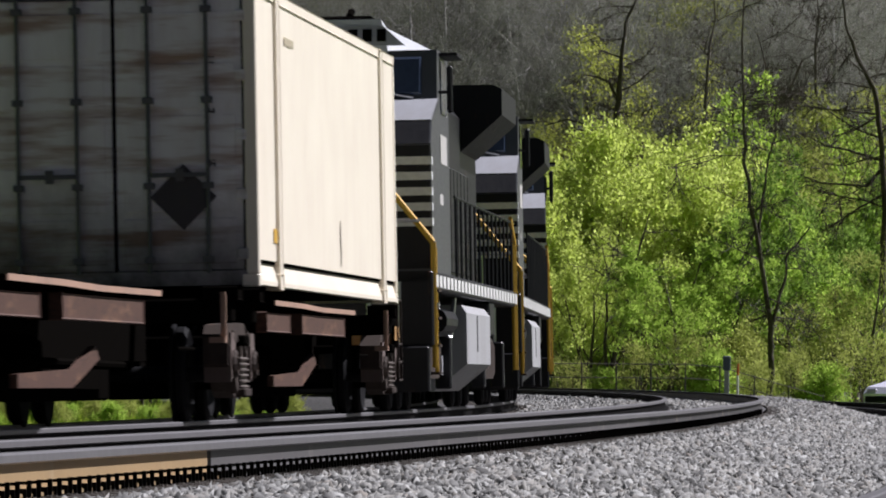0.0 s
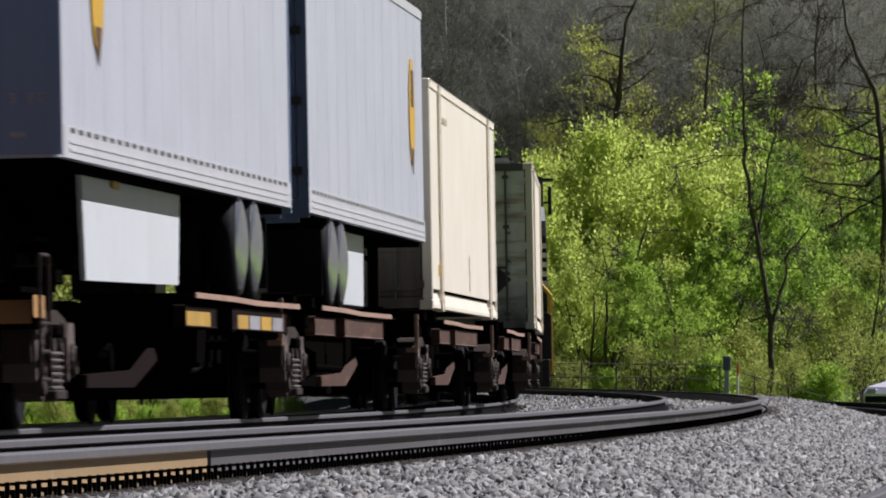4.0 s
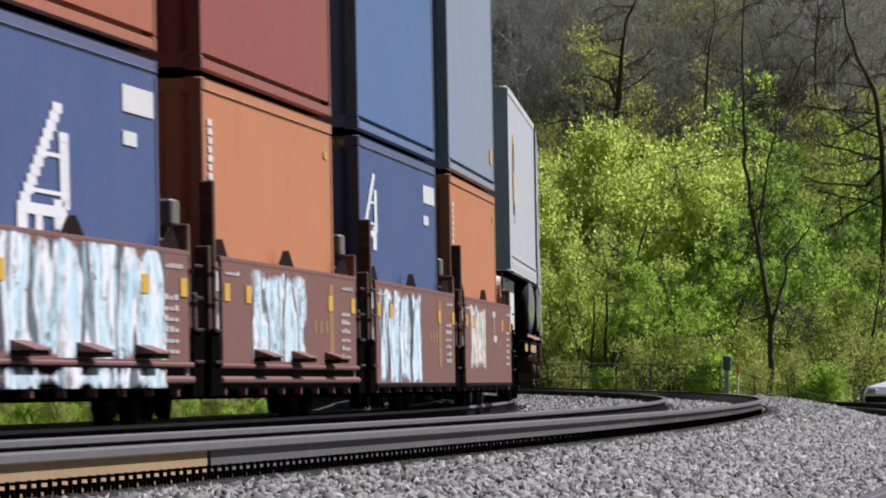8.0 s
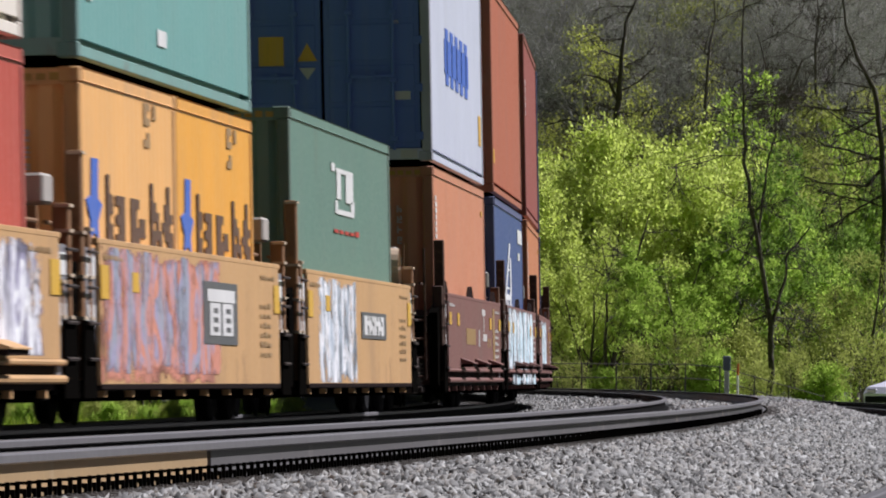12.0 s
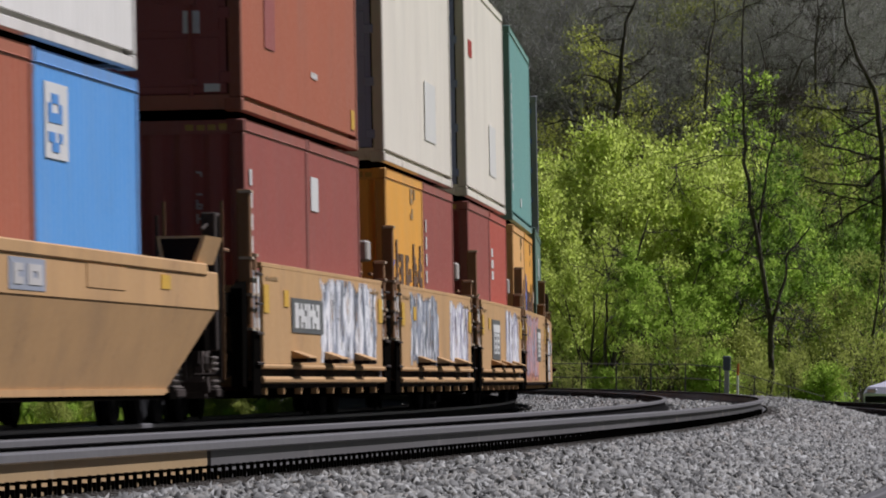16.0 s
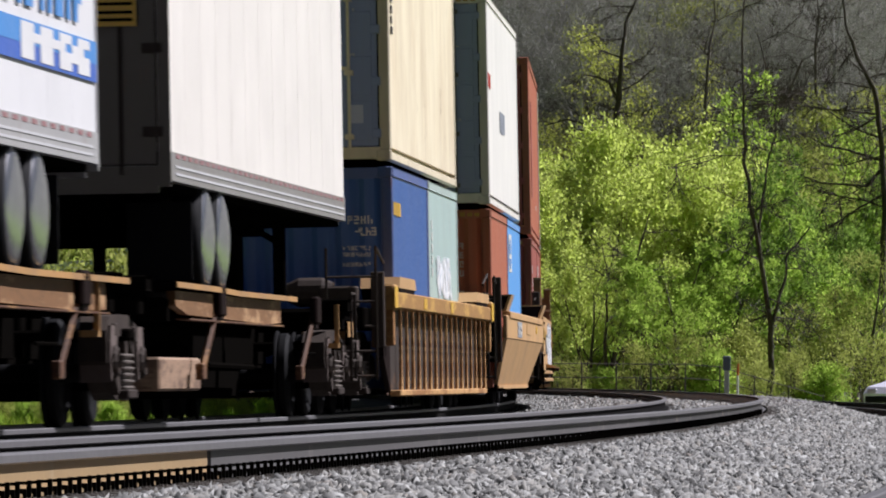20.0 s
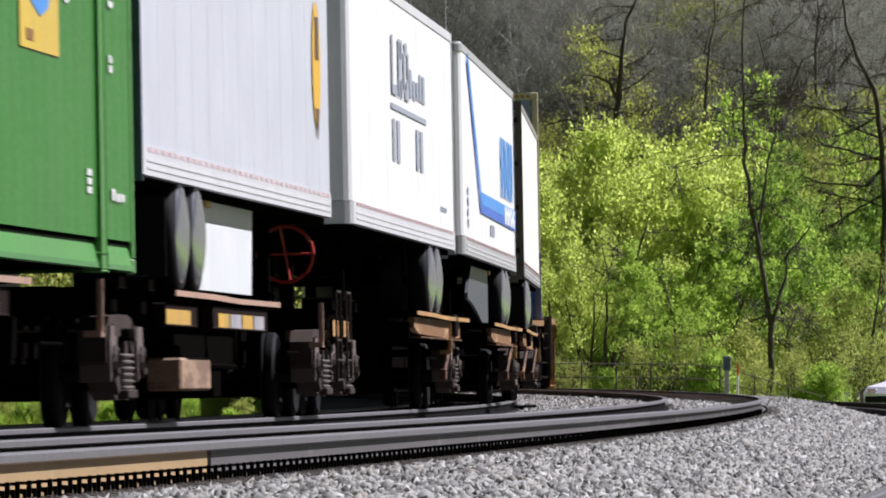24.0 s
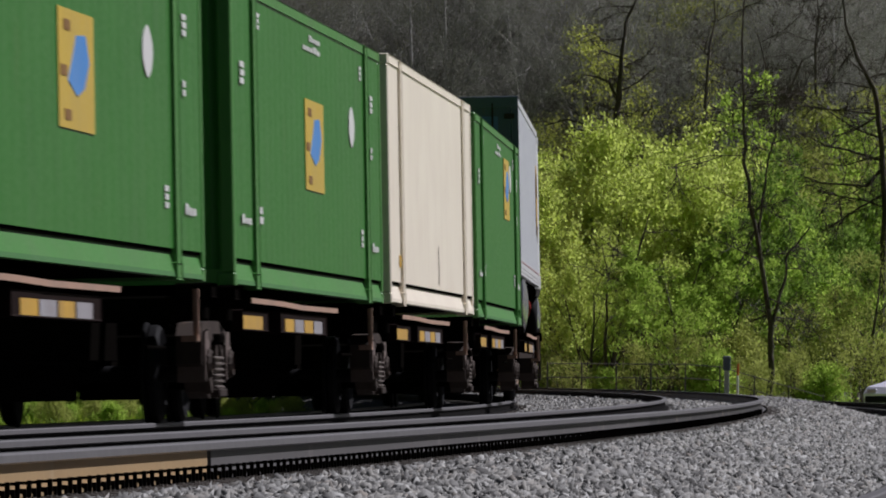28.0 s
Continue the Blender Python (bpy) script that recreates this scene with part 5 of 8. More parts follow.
def spray_material(name, tones, width, height, period, seed):
    """Layered spray paint: leaning strokes in a few tones with dark gaps, thinning out to bare steel at its ragged border."""
    m, n, l, p = nodes_of(name)
    tc, sp, wv, mp = n.new("ShaderNodeTexCoord"), n.new("ShaderNodeSeparateXYZ"), n.new("ShaderNodeTexWave"), n.new("ShaderNodeMapping")
    mp.inputs["Location"].default_value = (seed * 3.7, 0, seed * 1.3)
    l.new(tc.outputs["Object"], mp.inputs["Vector"])
    l.new(mp.outputs["Vector"], wv.inputs["Vector"])
    wv.wave_type, wv.bands_direction = "BANDS", "X"
    wv.inputs["Scale"].default_value, wv.inputs["Distortion"].default_value = 0.314 / period, 6.0
    wv.inputs["Detail"].default_value, wv.inputs["Detail Scale"].default_value, wv.inputs["Detail Roughness"].default_value = 1.0, 5.5, 0.5
    a, b = tones[0], tones[1 % len(tones)]
    c = tones[2] if len(tones) > 2 else tuple(q * 0.45 for q in b)
    drip = noise_node(n, l, 1.0, (2.6, 1, 1.1), 5, 0.7)
    tone = ramp(n, l, wv.outputs["Fac"], [(0.0, c), (0.10, c), (0.16, b), (0.45, b), (0.55, a), (0.86, a), (0.93, tuple(min(1, q * 1.15) for q in a)), (1.0, b)])
    tone = mixed(n, l, tone, a, ramp(n, l, drip, [(0.5, (0, 0, 0)), (0.62, (0.8, 0.8, 0.8))]))
    tone = mixed(n, l, tone, tuple(q * 0.55 for q in c), ramp(n, l, noise_node(n, l, 1.0, (1.5, 1, 6.5), 3, 0.6), [(0.63, (0, 0, 0)), (0.68, (0.75, 0.75, 0.75))]))
    l.new(tone, p.inputs["Base Color"])
    p.inputs["Roughness"].default_value = 0.6
    l.new(tc.outputs["Generated"], sp.inputs["Vector"])

    def op(kind, x, y=0.0, z=0.0):
        q = n.new("ShaderNodeMath")
        q.operation = kind
        for sock, val in zip(q.inputs, (x, y, z)):
            if isinstance(val, bpy.types.NodeSocket):
                l.new(val, sock)
            else:
                sock.default_value = val
        return q.outputs[0]
    rim = [op("MULTIPLY", op("SUBTRACT", 0.5, op("ABSOLUTE", op("SUBTRACT", sp.outputs[k], 0.5))), size) for k, size in (("X", width * 0.22), ("Z", height))]
    ragged = op("MULTIPLY_ADD", noise_node(n, l, 1.0, (1.3, 1, 2.2), 5, 0.65), 0.55, -0.275)
    wear = op("MULTIPLY_ADD", noise_node(n, l, 1.0, (2.4, 1, 1.6), 6, 0.8), 0.5, -0.19)
    cover = op("MINIMUM", op("ADD", op("MINIMUM", rim[0], rim[1]), ragged), wear)
    l.new(ramp(n, l, cover, [(0.0, (0, 0, 0)), (0.06, (1, 1, 1))]), p.inputs["Alpha"])
    return m


def graffiti(parent, x0, x1, z0, z1, mats, seed, y, n=7):
    """Spray paint without any letters, lying on the side panel."""
    mat = spray_material("spray paint", [TONES[q.name] for q in mats], x1 - x0, z1 - z0, (x1 - x0) / n, seed)
    part("graffiti", Shape().box(x0, x1, y - 0.002, y, z0, z1), mat, parent, "spray-painted graffiti in " + " and ".join(q.name.replace(" spray paint", "") for q in mats[:2]))


def well_unit(s_mid, label, mat, pale=None, piped=False, trucks=(), signs=(), seed=0, post_mat=None, ends=(), yellow=True, rough_marks=6, guides=True, box_mat=None):
    """One unit of a container well car: side sheets with chords, bracing feet, guides, end platforms with posts and running gear."""
    u = thing("well_car", label, "rail wagon", "well car units")
    post_mat = post_mat or M_BLACK
    H, Y = 6.45, WELL_Y
    for sgn in (-1, 1):
        sp = part("side_sheet", Shape().box(-H, H, min(sgn * Y, sgn * (Y - 0.03)), max(sgn * Y, sgn * (Y - 0.03)), 0.50 if piped else 0.31, 1.36), mat, u)
        part("top_chord", Shape().box(-H - 0.1, H + 0.1, min(sgn * (Y + .003), sgn * (Y - 0.12)), max(sgn * (Y + .003), sgn * (Y - 0.12)), 1.355, 1.395, 0.004), mat, u)
        if piped:
            # Recessed sheet painted dark for the shaded gap behind the pipes.
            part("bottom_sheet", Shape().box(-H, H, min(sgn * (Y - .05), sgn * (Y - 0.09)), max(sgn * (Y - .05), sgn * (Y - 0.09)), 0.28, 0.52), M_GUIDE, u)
            for zc, rr in ((0.475, 0.024), (0.355, 0.032)):
                part("side_pipe", Shape().tube((-H - 0.2, sgn * (Y - 0.005), zc), (H + 0.2, sgn * (Y - 0.005), zc), rr, 8), mat, u)
            for fx in (-3.4, 0.0, 3.4):
                shoe = part("lift_shoe", Shape().slab([(sgn * (Y - .02), .552), (sgn * (Y + .17), .552), (sgn * (Y + .17), .562), (sgn * (Y - .02), .632)], fx - .45, fx + .45), mat, u, "sloping lifting shoe")
                # Dark block added under the shoe to paint the shadow beneath it.
                part("shoe_shade", Shape().box(fx - .48, fx + .48, min(sgn * (Y - .02), sgn * (Y + .15)), max(sgn * (Y - .02), sgn * (Y + .15)), .515, .551), M_GUIDE, shoe)
        else:
            part("bottom_chord", Shape().box(-H, H, min(sgn * (Y + .008), sgn * (Y - 0.16)), max(sgn * (Y + .008), sgn * (Y - 0.16)), 0.275, 0.325, 0.01), M_GUIDE, u)
        lug = shared(("lug", mat.name, sgn), lambda: Shape().box(-0.05, 0.05, min(sgn * (Y - .03), sgn * (Y - 0.09)), max(sgn * (Y - .03), sgn * (Y - 0.09)), 0.225, 0.285).mesh("floor_lug", mat))
        for k in range(8):
            part("floor_lug", lug, mat, u).location = (-H + 0.5 + k * (2 * H - 1.0) / 7, 0, 0)
        part("floor_edge", Shape().box(-H, H, min(sgn * 1.315, sgn * 1.35), max(sgn * 1.315, sgn * 1.35), .195, .30), M_BLACK, u)
        if guides:
            for gxx, w_ in ((-5.9, .5), (0.0, 0.55), (5.9, .5)):
                part("guide", Shape().prism([(gxx - w_, 1.39), (gxx + w_, 1.39), (gxx + w_ * .1, 1.545), (gxx - w_ * .1, 1.545)], sgn * (Y - 0.10), sgn * (Y - 0.05)), M_GUIDE if mat.name.startswith("oxide") else mat, u, "container guide")
        # corner posts of the end frame
        for ex, hh in ((-1, 2.02), (1, 1.62)):
            for dx, drop in ((0.75, 0), (0.34, .55)) if mat == W_TAN else ((0.30, 0), (0.72, .55)):
                top = hh - drop
                post = part("end_post", Shape().box(ex * (H + dx) - 0.07, ex * (H + dx) + 0.07, min(sgn * (Y - .02), sgn * (Y - 0.14)), max(sgn * (Y - .02), sgn * (Y - 0.14)), 0.35, top, 0.012), post_mat, u)
                if mat == W_TAN and sgn < 0:
                    for z in [top - .02] + [q for q in (.80, 1.10, 1.42) if q < top - .1]:
                        part("collar", Shape().box(ex * (H + dx) - 0.10, ex * (H + dx) + 0.10, -Y + .005, -Y + .12, z - .012, z + .012), M_COLLAR, post)
            part("gusset", Shape().prism([(ex * (H + .02), .25), (ex * (H + 1.3), .3), (ex * (H + 1.25), 1.15), (ex * (H + .02), 1.33)], sgn * (Y - 0.16), sgn * (Y - 0.06)), M_BLACK, u)
            part("foot_plate", Shape().prism([(ex * (H + .22), .22), (ex * (H + 1.0), .22), (ex * (H + .85), .78), (ex * (H + .28), .78)], sgn * (Y - .015), sgn * (Y + .0)), M_BLACK, u)
            panel_ = .58 if mat == W_TAN else .24
            plate = part("ladder_panel", Shape().box(min(ex * (H + .01), ex * (H + panel_)), max(ex * (H + .01), ex * (H + panel_)), min(sgn * (Y - .03), sgn * (Y - .05)), max(sgn * (Y - .03), sgn * (Y - .05)), .34, 1.32), M_LADDER, u, "grey end panel")
            for z_, m_ in ((1.10, M_WHITE), (.74, P_CHALK)):
                part("small_plate", Shape().box(min(ex * (H + .05), ex * (H + panel_ - .04)), max(ex * (H + .05), ex * (H + panel_ - .04)), min(sgn * (Y - .031), sgn * (Y - .024)), max(sgn * (Y - .031), sgn * (Y - .024)), z_, z_ + .16), m_, plate)
            rung = shared("rung", lambda: Shape().tube((-.275, 0, 0), (.275, 0, 0), .014, 5).mesh("rung", M_IRON))
            for k in range(4):
                part("rung", rung, M_IRON, u).location = (ex * (H + .525), sgn * (Y + .02), .5 + .26 * k)
    part("well_tray", Shape().box(-H, H, -1.31, 1.31, 0.20, 0.225), M_BLACK, u)
    part("well_floor", Shape().box(-H, H, -0.2, 0.2, 0.195, 0.25).box(-H + 0.4, -H + 0.9, -Y + .1, Y - .1, 0.195, 0.25).box(H - 0.9, H - 0.4, -Y + .1, Y - .1, 0.195, 0.25).box(-0.3, 0.3, -Y + .1, Y - .1, 0.195, 0.25), M_BLACK, u)
    for ex in (-1, 1):
        part("end_platform", Shape().box(min(ex * (H - .2), ex * (H + 1.5)), max(ex * (H - .2), ex * (H + 1.5)), -1.3, 1.3, 0.92, 1.12, 0.02), M_BLACK, u)
        part("bulkhead", Shape().box(min(ex * (H - .25), ex * (H - .15)), max(ex * (H - .25), ex * (H - .15)), -1.35, 1.35, 0.3, 1.2), mat, u)
        if ex > 0:
            part("junction_box", Shape().box(ex * (H + .95) - .25, ex * (H + .95) + .25, -1.28, -0.92 if mat != W_TAN else -.72, 1.62, 1.84, 0.02), box_mat or M_BOXGREY, u, "dull grey metal box on the end platform")
        part("box_stand", Shape().box(ex * (H + .55) - .04, ex * (H + .55) + .04, -1.1, -1.0, 1.1, 1.63).tube((ex * (H + .2), -1.2, 1.5), (ex * (H + .9), -1.2, 1.5), .016), post_mat, u)
    r = np.random.default_rng(900 + seed)
    y = -Y - 0.004
    if yellow:
        tan = mat == W_TAN
        for fx in (-6.2, -4.3, 6.2) if tan else (-6.1, -4.3, 3.6, 6.1):
            w_, z0, z1 = (.24, .95, 1.20) if tan and abs(fx) > 6 else (.22, 1.02, 1.17)
            part("reflector", Shape().box(fx - w_, fx + w_, y - .006, y, z0, z1), M_YELLOW, u)
    txt = Shape()
    bars(txt, 4.9, 6.1, 1.24, 1.28, y, 5, r)
    for k in range(rough_marks):
        bars(txt, 4.8, 5.8, 0.56 + 0.085 * k, 0.61 + 0.085 * k, y, 3, r)
    bars(txt, -6.2, -5.0, 1.24, 1.28, y, 4, r)
    tagged(part("stencilled_data", txt, pale or P_CHALK, u, "stencilled data bars"), kind="stuff")
    for sx0, sx1, sz0, sz1 in signs:
        g = part("sign_panel", Shape().box(sx0, sx1, y - .006, y, sz0, sz1), M_SLATE, u, "dark panel with a white emblem")
        sw, sz = sx1 - sx0, sz1 - sz0
        if sz > .5:
            part("emblem_bar", Shape().box(sx0 + .1 * sw, sx1 - .1 * sw, y - .012, y - .006, sz1 - .32 * sz, sz1 - .12 * sz), M_WHITE, g)
        for f0, f1 in ((.16, .47), (.53, .84)):
            if sz > .5:
                part("emblem_block", Shape().box(sx0 + f0 * sw, sx0 + f1 * sw, y - .012, y - .006, sz0 + .14 * sz, sz1 - .34 * sz), M_WHITE, g)
            else:
                tagged(part("emblem_block", blocks(("##.#.##", "#####.#", "##.####", "##.#.##"), sx0 + (f0 - .08) * sw, sx0 + (f1 + .03) * sw, sz0 + .14 * sz, sz1 - .14 * sz, y - .006), M_WHITE, g), kind="stuff")
            if sz > .5:
                for q in range(3):
                    part("emblem_notch", Shape().box(sx0 + (f0 + .1) * sw, sx0 + (f1 - .08) * sw, y - .015, y - .012, sz0 + (.2 + .15 * q) * sz, sz0 + (.28 + .15 * q) * sz), M_SLATE, g)
    for x in trucks:
        truck(u, x)
    for e in ends:
        ex = e * (H + 1.6)
        part("coupler", Shape().box(min(ex, ex + e * 1.2), max(ex, ex + e * 1.2), -0.13, 0.13, 0.70, 0.95, 0.03), M_IRON, u)
        ladder(u, "end_ladder", ex - .1, ex - .1, -1.3, -.8, [.4, .62, .84, 1.06], .36, 1.9, post_mat)
    return ride(u, s_mid, 7.4)


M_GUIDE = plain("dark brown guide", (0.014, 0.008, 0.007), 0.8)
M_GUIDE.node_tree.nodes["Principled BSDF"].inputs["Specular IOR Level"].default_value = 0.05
M_DISC = plain("polished wheel disc", (0.56, 0.57, 0.60), 0.24, 0.9)
M_LADDER = coat("grey ladder panel", (0.22, 0.22, 0.24), dirt=0.4)
M_BOXDARK = coat("grimy box", (0.40, 0.37, 0.33), rough=0.7, dirt=0.4)
M_BOXGREY = coat("dull grey box", (0.13, 0.125, 0.11), rough=0.6, dirt=0.4)
M_SLATE = coat("slate grey panel", (0.10, 0.105, 0.11), dirt=0.2)


def air_reservoir(u, x, mat):
    part("air_reservoir", Shape().wheel(x, -1.33, 0.5, 1.62, .25, 18, .02, .05), mat, u, "round pale tank on the end platform")


# -- trailers --
M_DASH = coat("faded red reflective dashes", (.36, .17, .18), dirt=.3)


def trailer(label, s_rear, length, mat, flip, skirt=None, skirt_mat=None, top=4.72, bottom=1.98, rail_mat=None, nose_mat=None, dots=M_SLATE, reefer=False, vent=False):
    """A highway trailer riding on a spine car. flip: its nose faces back, its axles are ahead."""
    t = thing("semi_trailer", label, "trailer", "trailers on the train")
    L, z0, z1, Y = length / 2, bottom, top, SIDE
    e = 1 if flip else -1          # where the axles are
    rail_mat, nose_mat = rail_mat or M_ALU, nose_mat or mat
    nose = -e
    x_rear, x_nose = e * L, nose * L
    # rounded nose in plan
    def rounded(inset, za, zb, r=0.16):
        p = [(x_rear, -Y + inset), (x_rear, Y - inset)]
        for k in range(5):
            a = k / 4 * math.pi / 2
            p.append((x_nose - nose * r * (1 - math.sin(a)), (Y - inset) - r * (1 - math.cos(a))))
        for k in range(5):
            a = math.pi / 2 - k / 4 * math.pi / 2
            p.append((x_nose - nose * r * (1 - math.sin(a)), -(Y - inset) + r * (1 - math.cos(a))))
        return Shape().loft([[(x, y, za) for x, y in p], [(x, y, zb) for x, y in p]])
    part("box", rounded(0.012, z0 + 0.24, z1 - 0.04), mat, t)
    part("roof", rounded(0.03, z1 - 0.045, z1 - 0.005), M_ALU, t)
    part("bottom_rail", rounded(0.0, z0, z0 + 0.235), rail_mat, t, "ribbed aluminium bottom rail")
    part("top_rail", rounded(0.0, z1 - 0.13, z1 - 0.035), rail_mat, t)
    part("floor", Shape().box(-L + .1, L - .1, -Y + .08, Y - .08, z0 - 0.06, z0 + 0.02), M_BLACK, t)
    lines = Shape()
    for zz in (0.05, 0.11):
        lines.box(-L + .3, L - .3, -Y - 0.006, -Y, z0 + zz, z0 + zz + 0.02)
    tagged(part("rail_groove", lines, M_ALU, t), kind="stuff")
    dot = Shape()
    n = 34
    for k in range(n):
        x = -L + 0.5 + k * (length - 1.0) / (n - 1)
        dot.box(x - 0.13, x + 0.13, -Y - 0.004, -Y + .002, z0 + 0.19, z0 + 0.225)
    tagged(part("side_marking", dot, dots, t), kind="stuff")
    seams = Shape()
    for k in range(1, 13):
        x = -L + k * length / 13
        seams.box(x - 0.012, x + 0.012, -Y + .0110, -Y + .0125, z0 + .26, z1 - .14)
    tagged(part("panel_seams", seams, mat, t), kind="stuff")
    part("rear_frame", Shape().box(min(x_rear, x_rear + e * .05), max(x_rear, x_rear + e * .05), -Y, -Y + .10, z0 - .05, z1).box(min(x_rear, x_rear + e * .05), max(x_rear, x_rear + e * .05), Y - .10, Y, z0 - .05, z1)
         .box(min(x_rear, x_rear + e * .05), max(x_rear, x_rear + e * .05), -Y + .1, Y - .1, z1 - .14, z1).box(min(x_rear, x_rear + e * .05), max(x_rear, x_rear + e * .05), -Y + .1, Y - .1, z0 - .1, z0 + .12), rail_mat if nose_mat == mat else nose_mat, t)
    for sgn in (-1, 1):
        d = part("door", Shape().box(min(x_rear, x_rear + e * .03), max(x_rear, x_rear + e * .03), min(sgn * .01, sgn * (Y - .11)), max(sgn * .01, sgn * (Y - .11)), z0 + .13, z1 - .15, 0.008), nose_mat, t)
        for f in (.3, .75):
            rod = Shape().tube((x_rear + e * .06, sgn * f * (Y - .1), z0 + .05), (x_rear + e * .06, sgn * f * (Y - .1), z1 - .1), .017)
            part("lock_rod", rod, M_IRON, d)
        for k in range(4):
            zz = z0 + .4 + k * (z1 - z0 - .7) / 3
            hinge = Shape().box(min(x_rear, x_rear + e * .08), max(x_rear, x_rear + e * .08), min(sgn * (Y - .22), sgn * (Y - .06)), max(sgn * (Y - .22), sgn * (Y - .06)), zz - .04, zz + .04)
            part("hinge", hinge, M_IRON, d)
    # tandem axles with dual tyres
    ax = e * (L - 3.6)
    tyre = shared("tyre", lambda: Shape().wheel(0, -0.13, 0.13, 0, 0.50, 26, 0.12, 0.05).mesh("tyre", M_RUBBER, True))
    dome = lambda q, y_: [(q * math.cos(2 * math.pi * i / 24), y_, q * math.sin(2 * math.pi * i / 24)) for i in range(24)]
    rim = shared("rim", lambda: Shape().loft([dome(.42, .02), dome(.43, -.07), dome(.41, -.09), dome(.35, -.11), dome(.27, -.128), dome(.18, -.142), dome(.09, -.15), dome(.02, -.152)]).mesh("rim", M_DISC, True))
    part("axle_frame", Shape().box(ax - 1.6, ax + 1.6, -.5, .5, z0 - .32, z0 - .05).box(ax - .66, ax - .56, -1.1, 1.1, 1.52, 1.62).box(ax + .56, ax + .66, -1.1, 1.1, 1.52, 1.62), M_BLACK, t)
    for dx in (-0.62, 0.62):
        for sgn in (-1, 1):
            for yy in (1.13, 0.82):
                o = part("tyre", tyre, M_RUBBER, t)
                o.location = (ax + dx, sgn * yy, 1.57)
            w_ = part("rim", rim, M_DISC, t, "polished metal wheel disc")
            w_.location, w_.scale = (ax + dx, sgn * 1.17, 1.57), (1, -sgn, 1) if sgn > 0 else (1, 1, 1)
    flap = e * (L - 1.9)
    for ya, yb in ((-1.25, -.7), (.7, 1.25)):
        part("mud_flap", Shape().box(flap - .01, flap + .01, ya, yb, 1.2, 1.85), M_RUBBER, t)
    lg = nose * (L - 3.0)
    part("landing_leg", Shape().box(lg - .06, lg + .06, -.95, -.83, 1.2, z0, .01).box(lg - .14, lg + .14, -1.0, -.78, 1.17, 1.20).tube((lg, -.9, 1.7), (lg + nose * .9, -.4, z0), .03), M_BLACK, t)
    part("landing_leg", Shape().box(lg - .06, lg + .06, .83, .95, 1.2, z0, .01).box(lg - .14, lg + .14, .78, 1.0, 1.17, 1.20), M_BLACK, t)
    part("kingpin_plate", Shape().box(nose * (L - 1.0) - .5, nose * (L - 1.0) + .5, -.5, .5, z0 - .15, z0 - .02).box(nose * (L - 1.0) - .3, nose * (L - 1.0) + .3, -.3, .3, 1.08, z0 - .1), M_BLACK, t)
    if skirt:
        part("side_skirt", Shape().prism(skirt, -Y + .20, -Y + .24), skirt_mat, t, "smooth side skirt panel")
        part("side_skirt", Shape().prism(skirt, Y - .24, Y - .20), skirt_mat, t)
        part("marker_lamp", Shape().box(skirt[0][0] + 1.6, skirt[0][0] + 2.0, -Y + .17, -Y + .20, z0 - .12, z0 - .05, .01), M_YELLOW, t)
    if reefer:
        unit = part("cooling_unit", Shape().box(min(x_nose, x_nose + nose * .32), max(x_nose, x_nose + nose * .32), -.95, .95, z0 + 1.0, z1 - .25, .06), M_SLATE, t, "cooling unit on the nose")
        part("cooling_grille", Shape().box(min(x_nose + nose * .31, x_nose + nose * .335), max(x_nose + nose * .31, x_nose + nose * .335), -.7, .7, z0 + 1.3, z1 - .5, .01), M_BLACK, unit)
        part("hose_box", Shape().box(min(x_nose, x_nose + nose * .10), max(x_nose, x_nose + nose * .10), -.5, .1, z0 + .35, z0 + .6, .02), M_YELLOW, t)
    if vent:
        xs = (x_nose - nose * .03, x_nose + nose * .006)
        shell = [[(x, y, z) for x, y in ((xs[0], -Y + .02), (xs[1], -Y + .12), (xs[1], Y - .12), (xs[0], Y - .02))] for z in (z0 + .02, z1 - .03)]
        panel = part("nose_panel", Shape().loft(shell), nose_mat, t, "slate blue front wall")
        sh, r = Shape(), np.random.default_rng(77)
        end_glyphs(sh, xs[1] - .002, [(-.62 - .07 * k, z0 + .40) for k in range(8) if k not in (3, 5)], .045, .07, r)
        for k in range(5):
            sh.box(xs[1] - .008, xs[1] - .002, -1.02 + .22 * k, -.90 + .22 * k, z0 + .15, z0 + .19)
        tagged(part("nose_writing", sh, P_CHALK, panel, "small pale marks"), kind="stuff")
    return ride(t, s_rear + L, 7.5)


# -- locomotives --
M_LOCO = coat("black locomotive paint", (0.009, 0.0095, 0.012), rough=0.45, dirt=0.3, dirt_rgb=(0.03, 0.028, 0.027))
# Lighter copy of the black: sun and dust on nose and cab in one colour.
M_LOCO_LIT = coat("dusty sunlit black locomotive side", (0.062, 0.066, 0.073), rough=0.4, dirt=0.3, dirt_rgb=(0.05, 0.045, 0.04))
M_TANK = coat("grey fuel tank", (0.42, 0.425, 0.44), rough=0.5, dirt=0.3)
# Grey for the black nose's upper slope: light from the sky, painted on.
M_SKYLIT_TOP = coat("sky-lit grey nose top", (0.34, 0.35, 0.38), rough=0.5, dirt=0.3)


M_SCREEN = plain("cab windscreen glass", (0.045, 0.06, 0.095), 0.08)
M_STRIPE = plain("bright white stripe", (0.9, 0.9, 0.9), 0.4)
M_BOARD = coat("pale grey board", (0.55, 0.57, 0.60), rough=0.5, dirt=0.2)


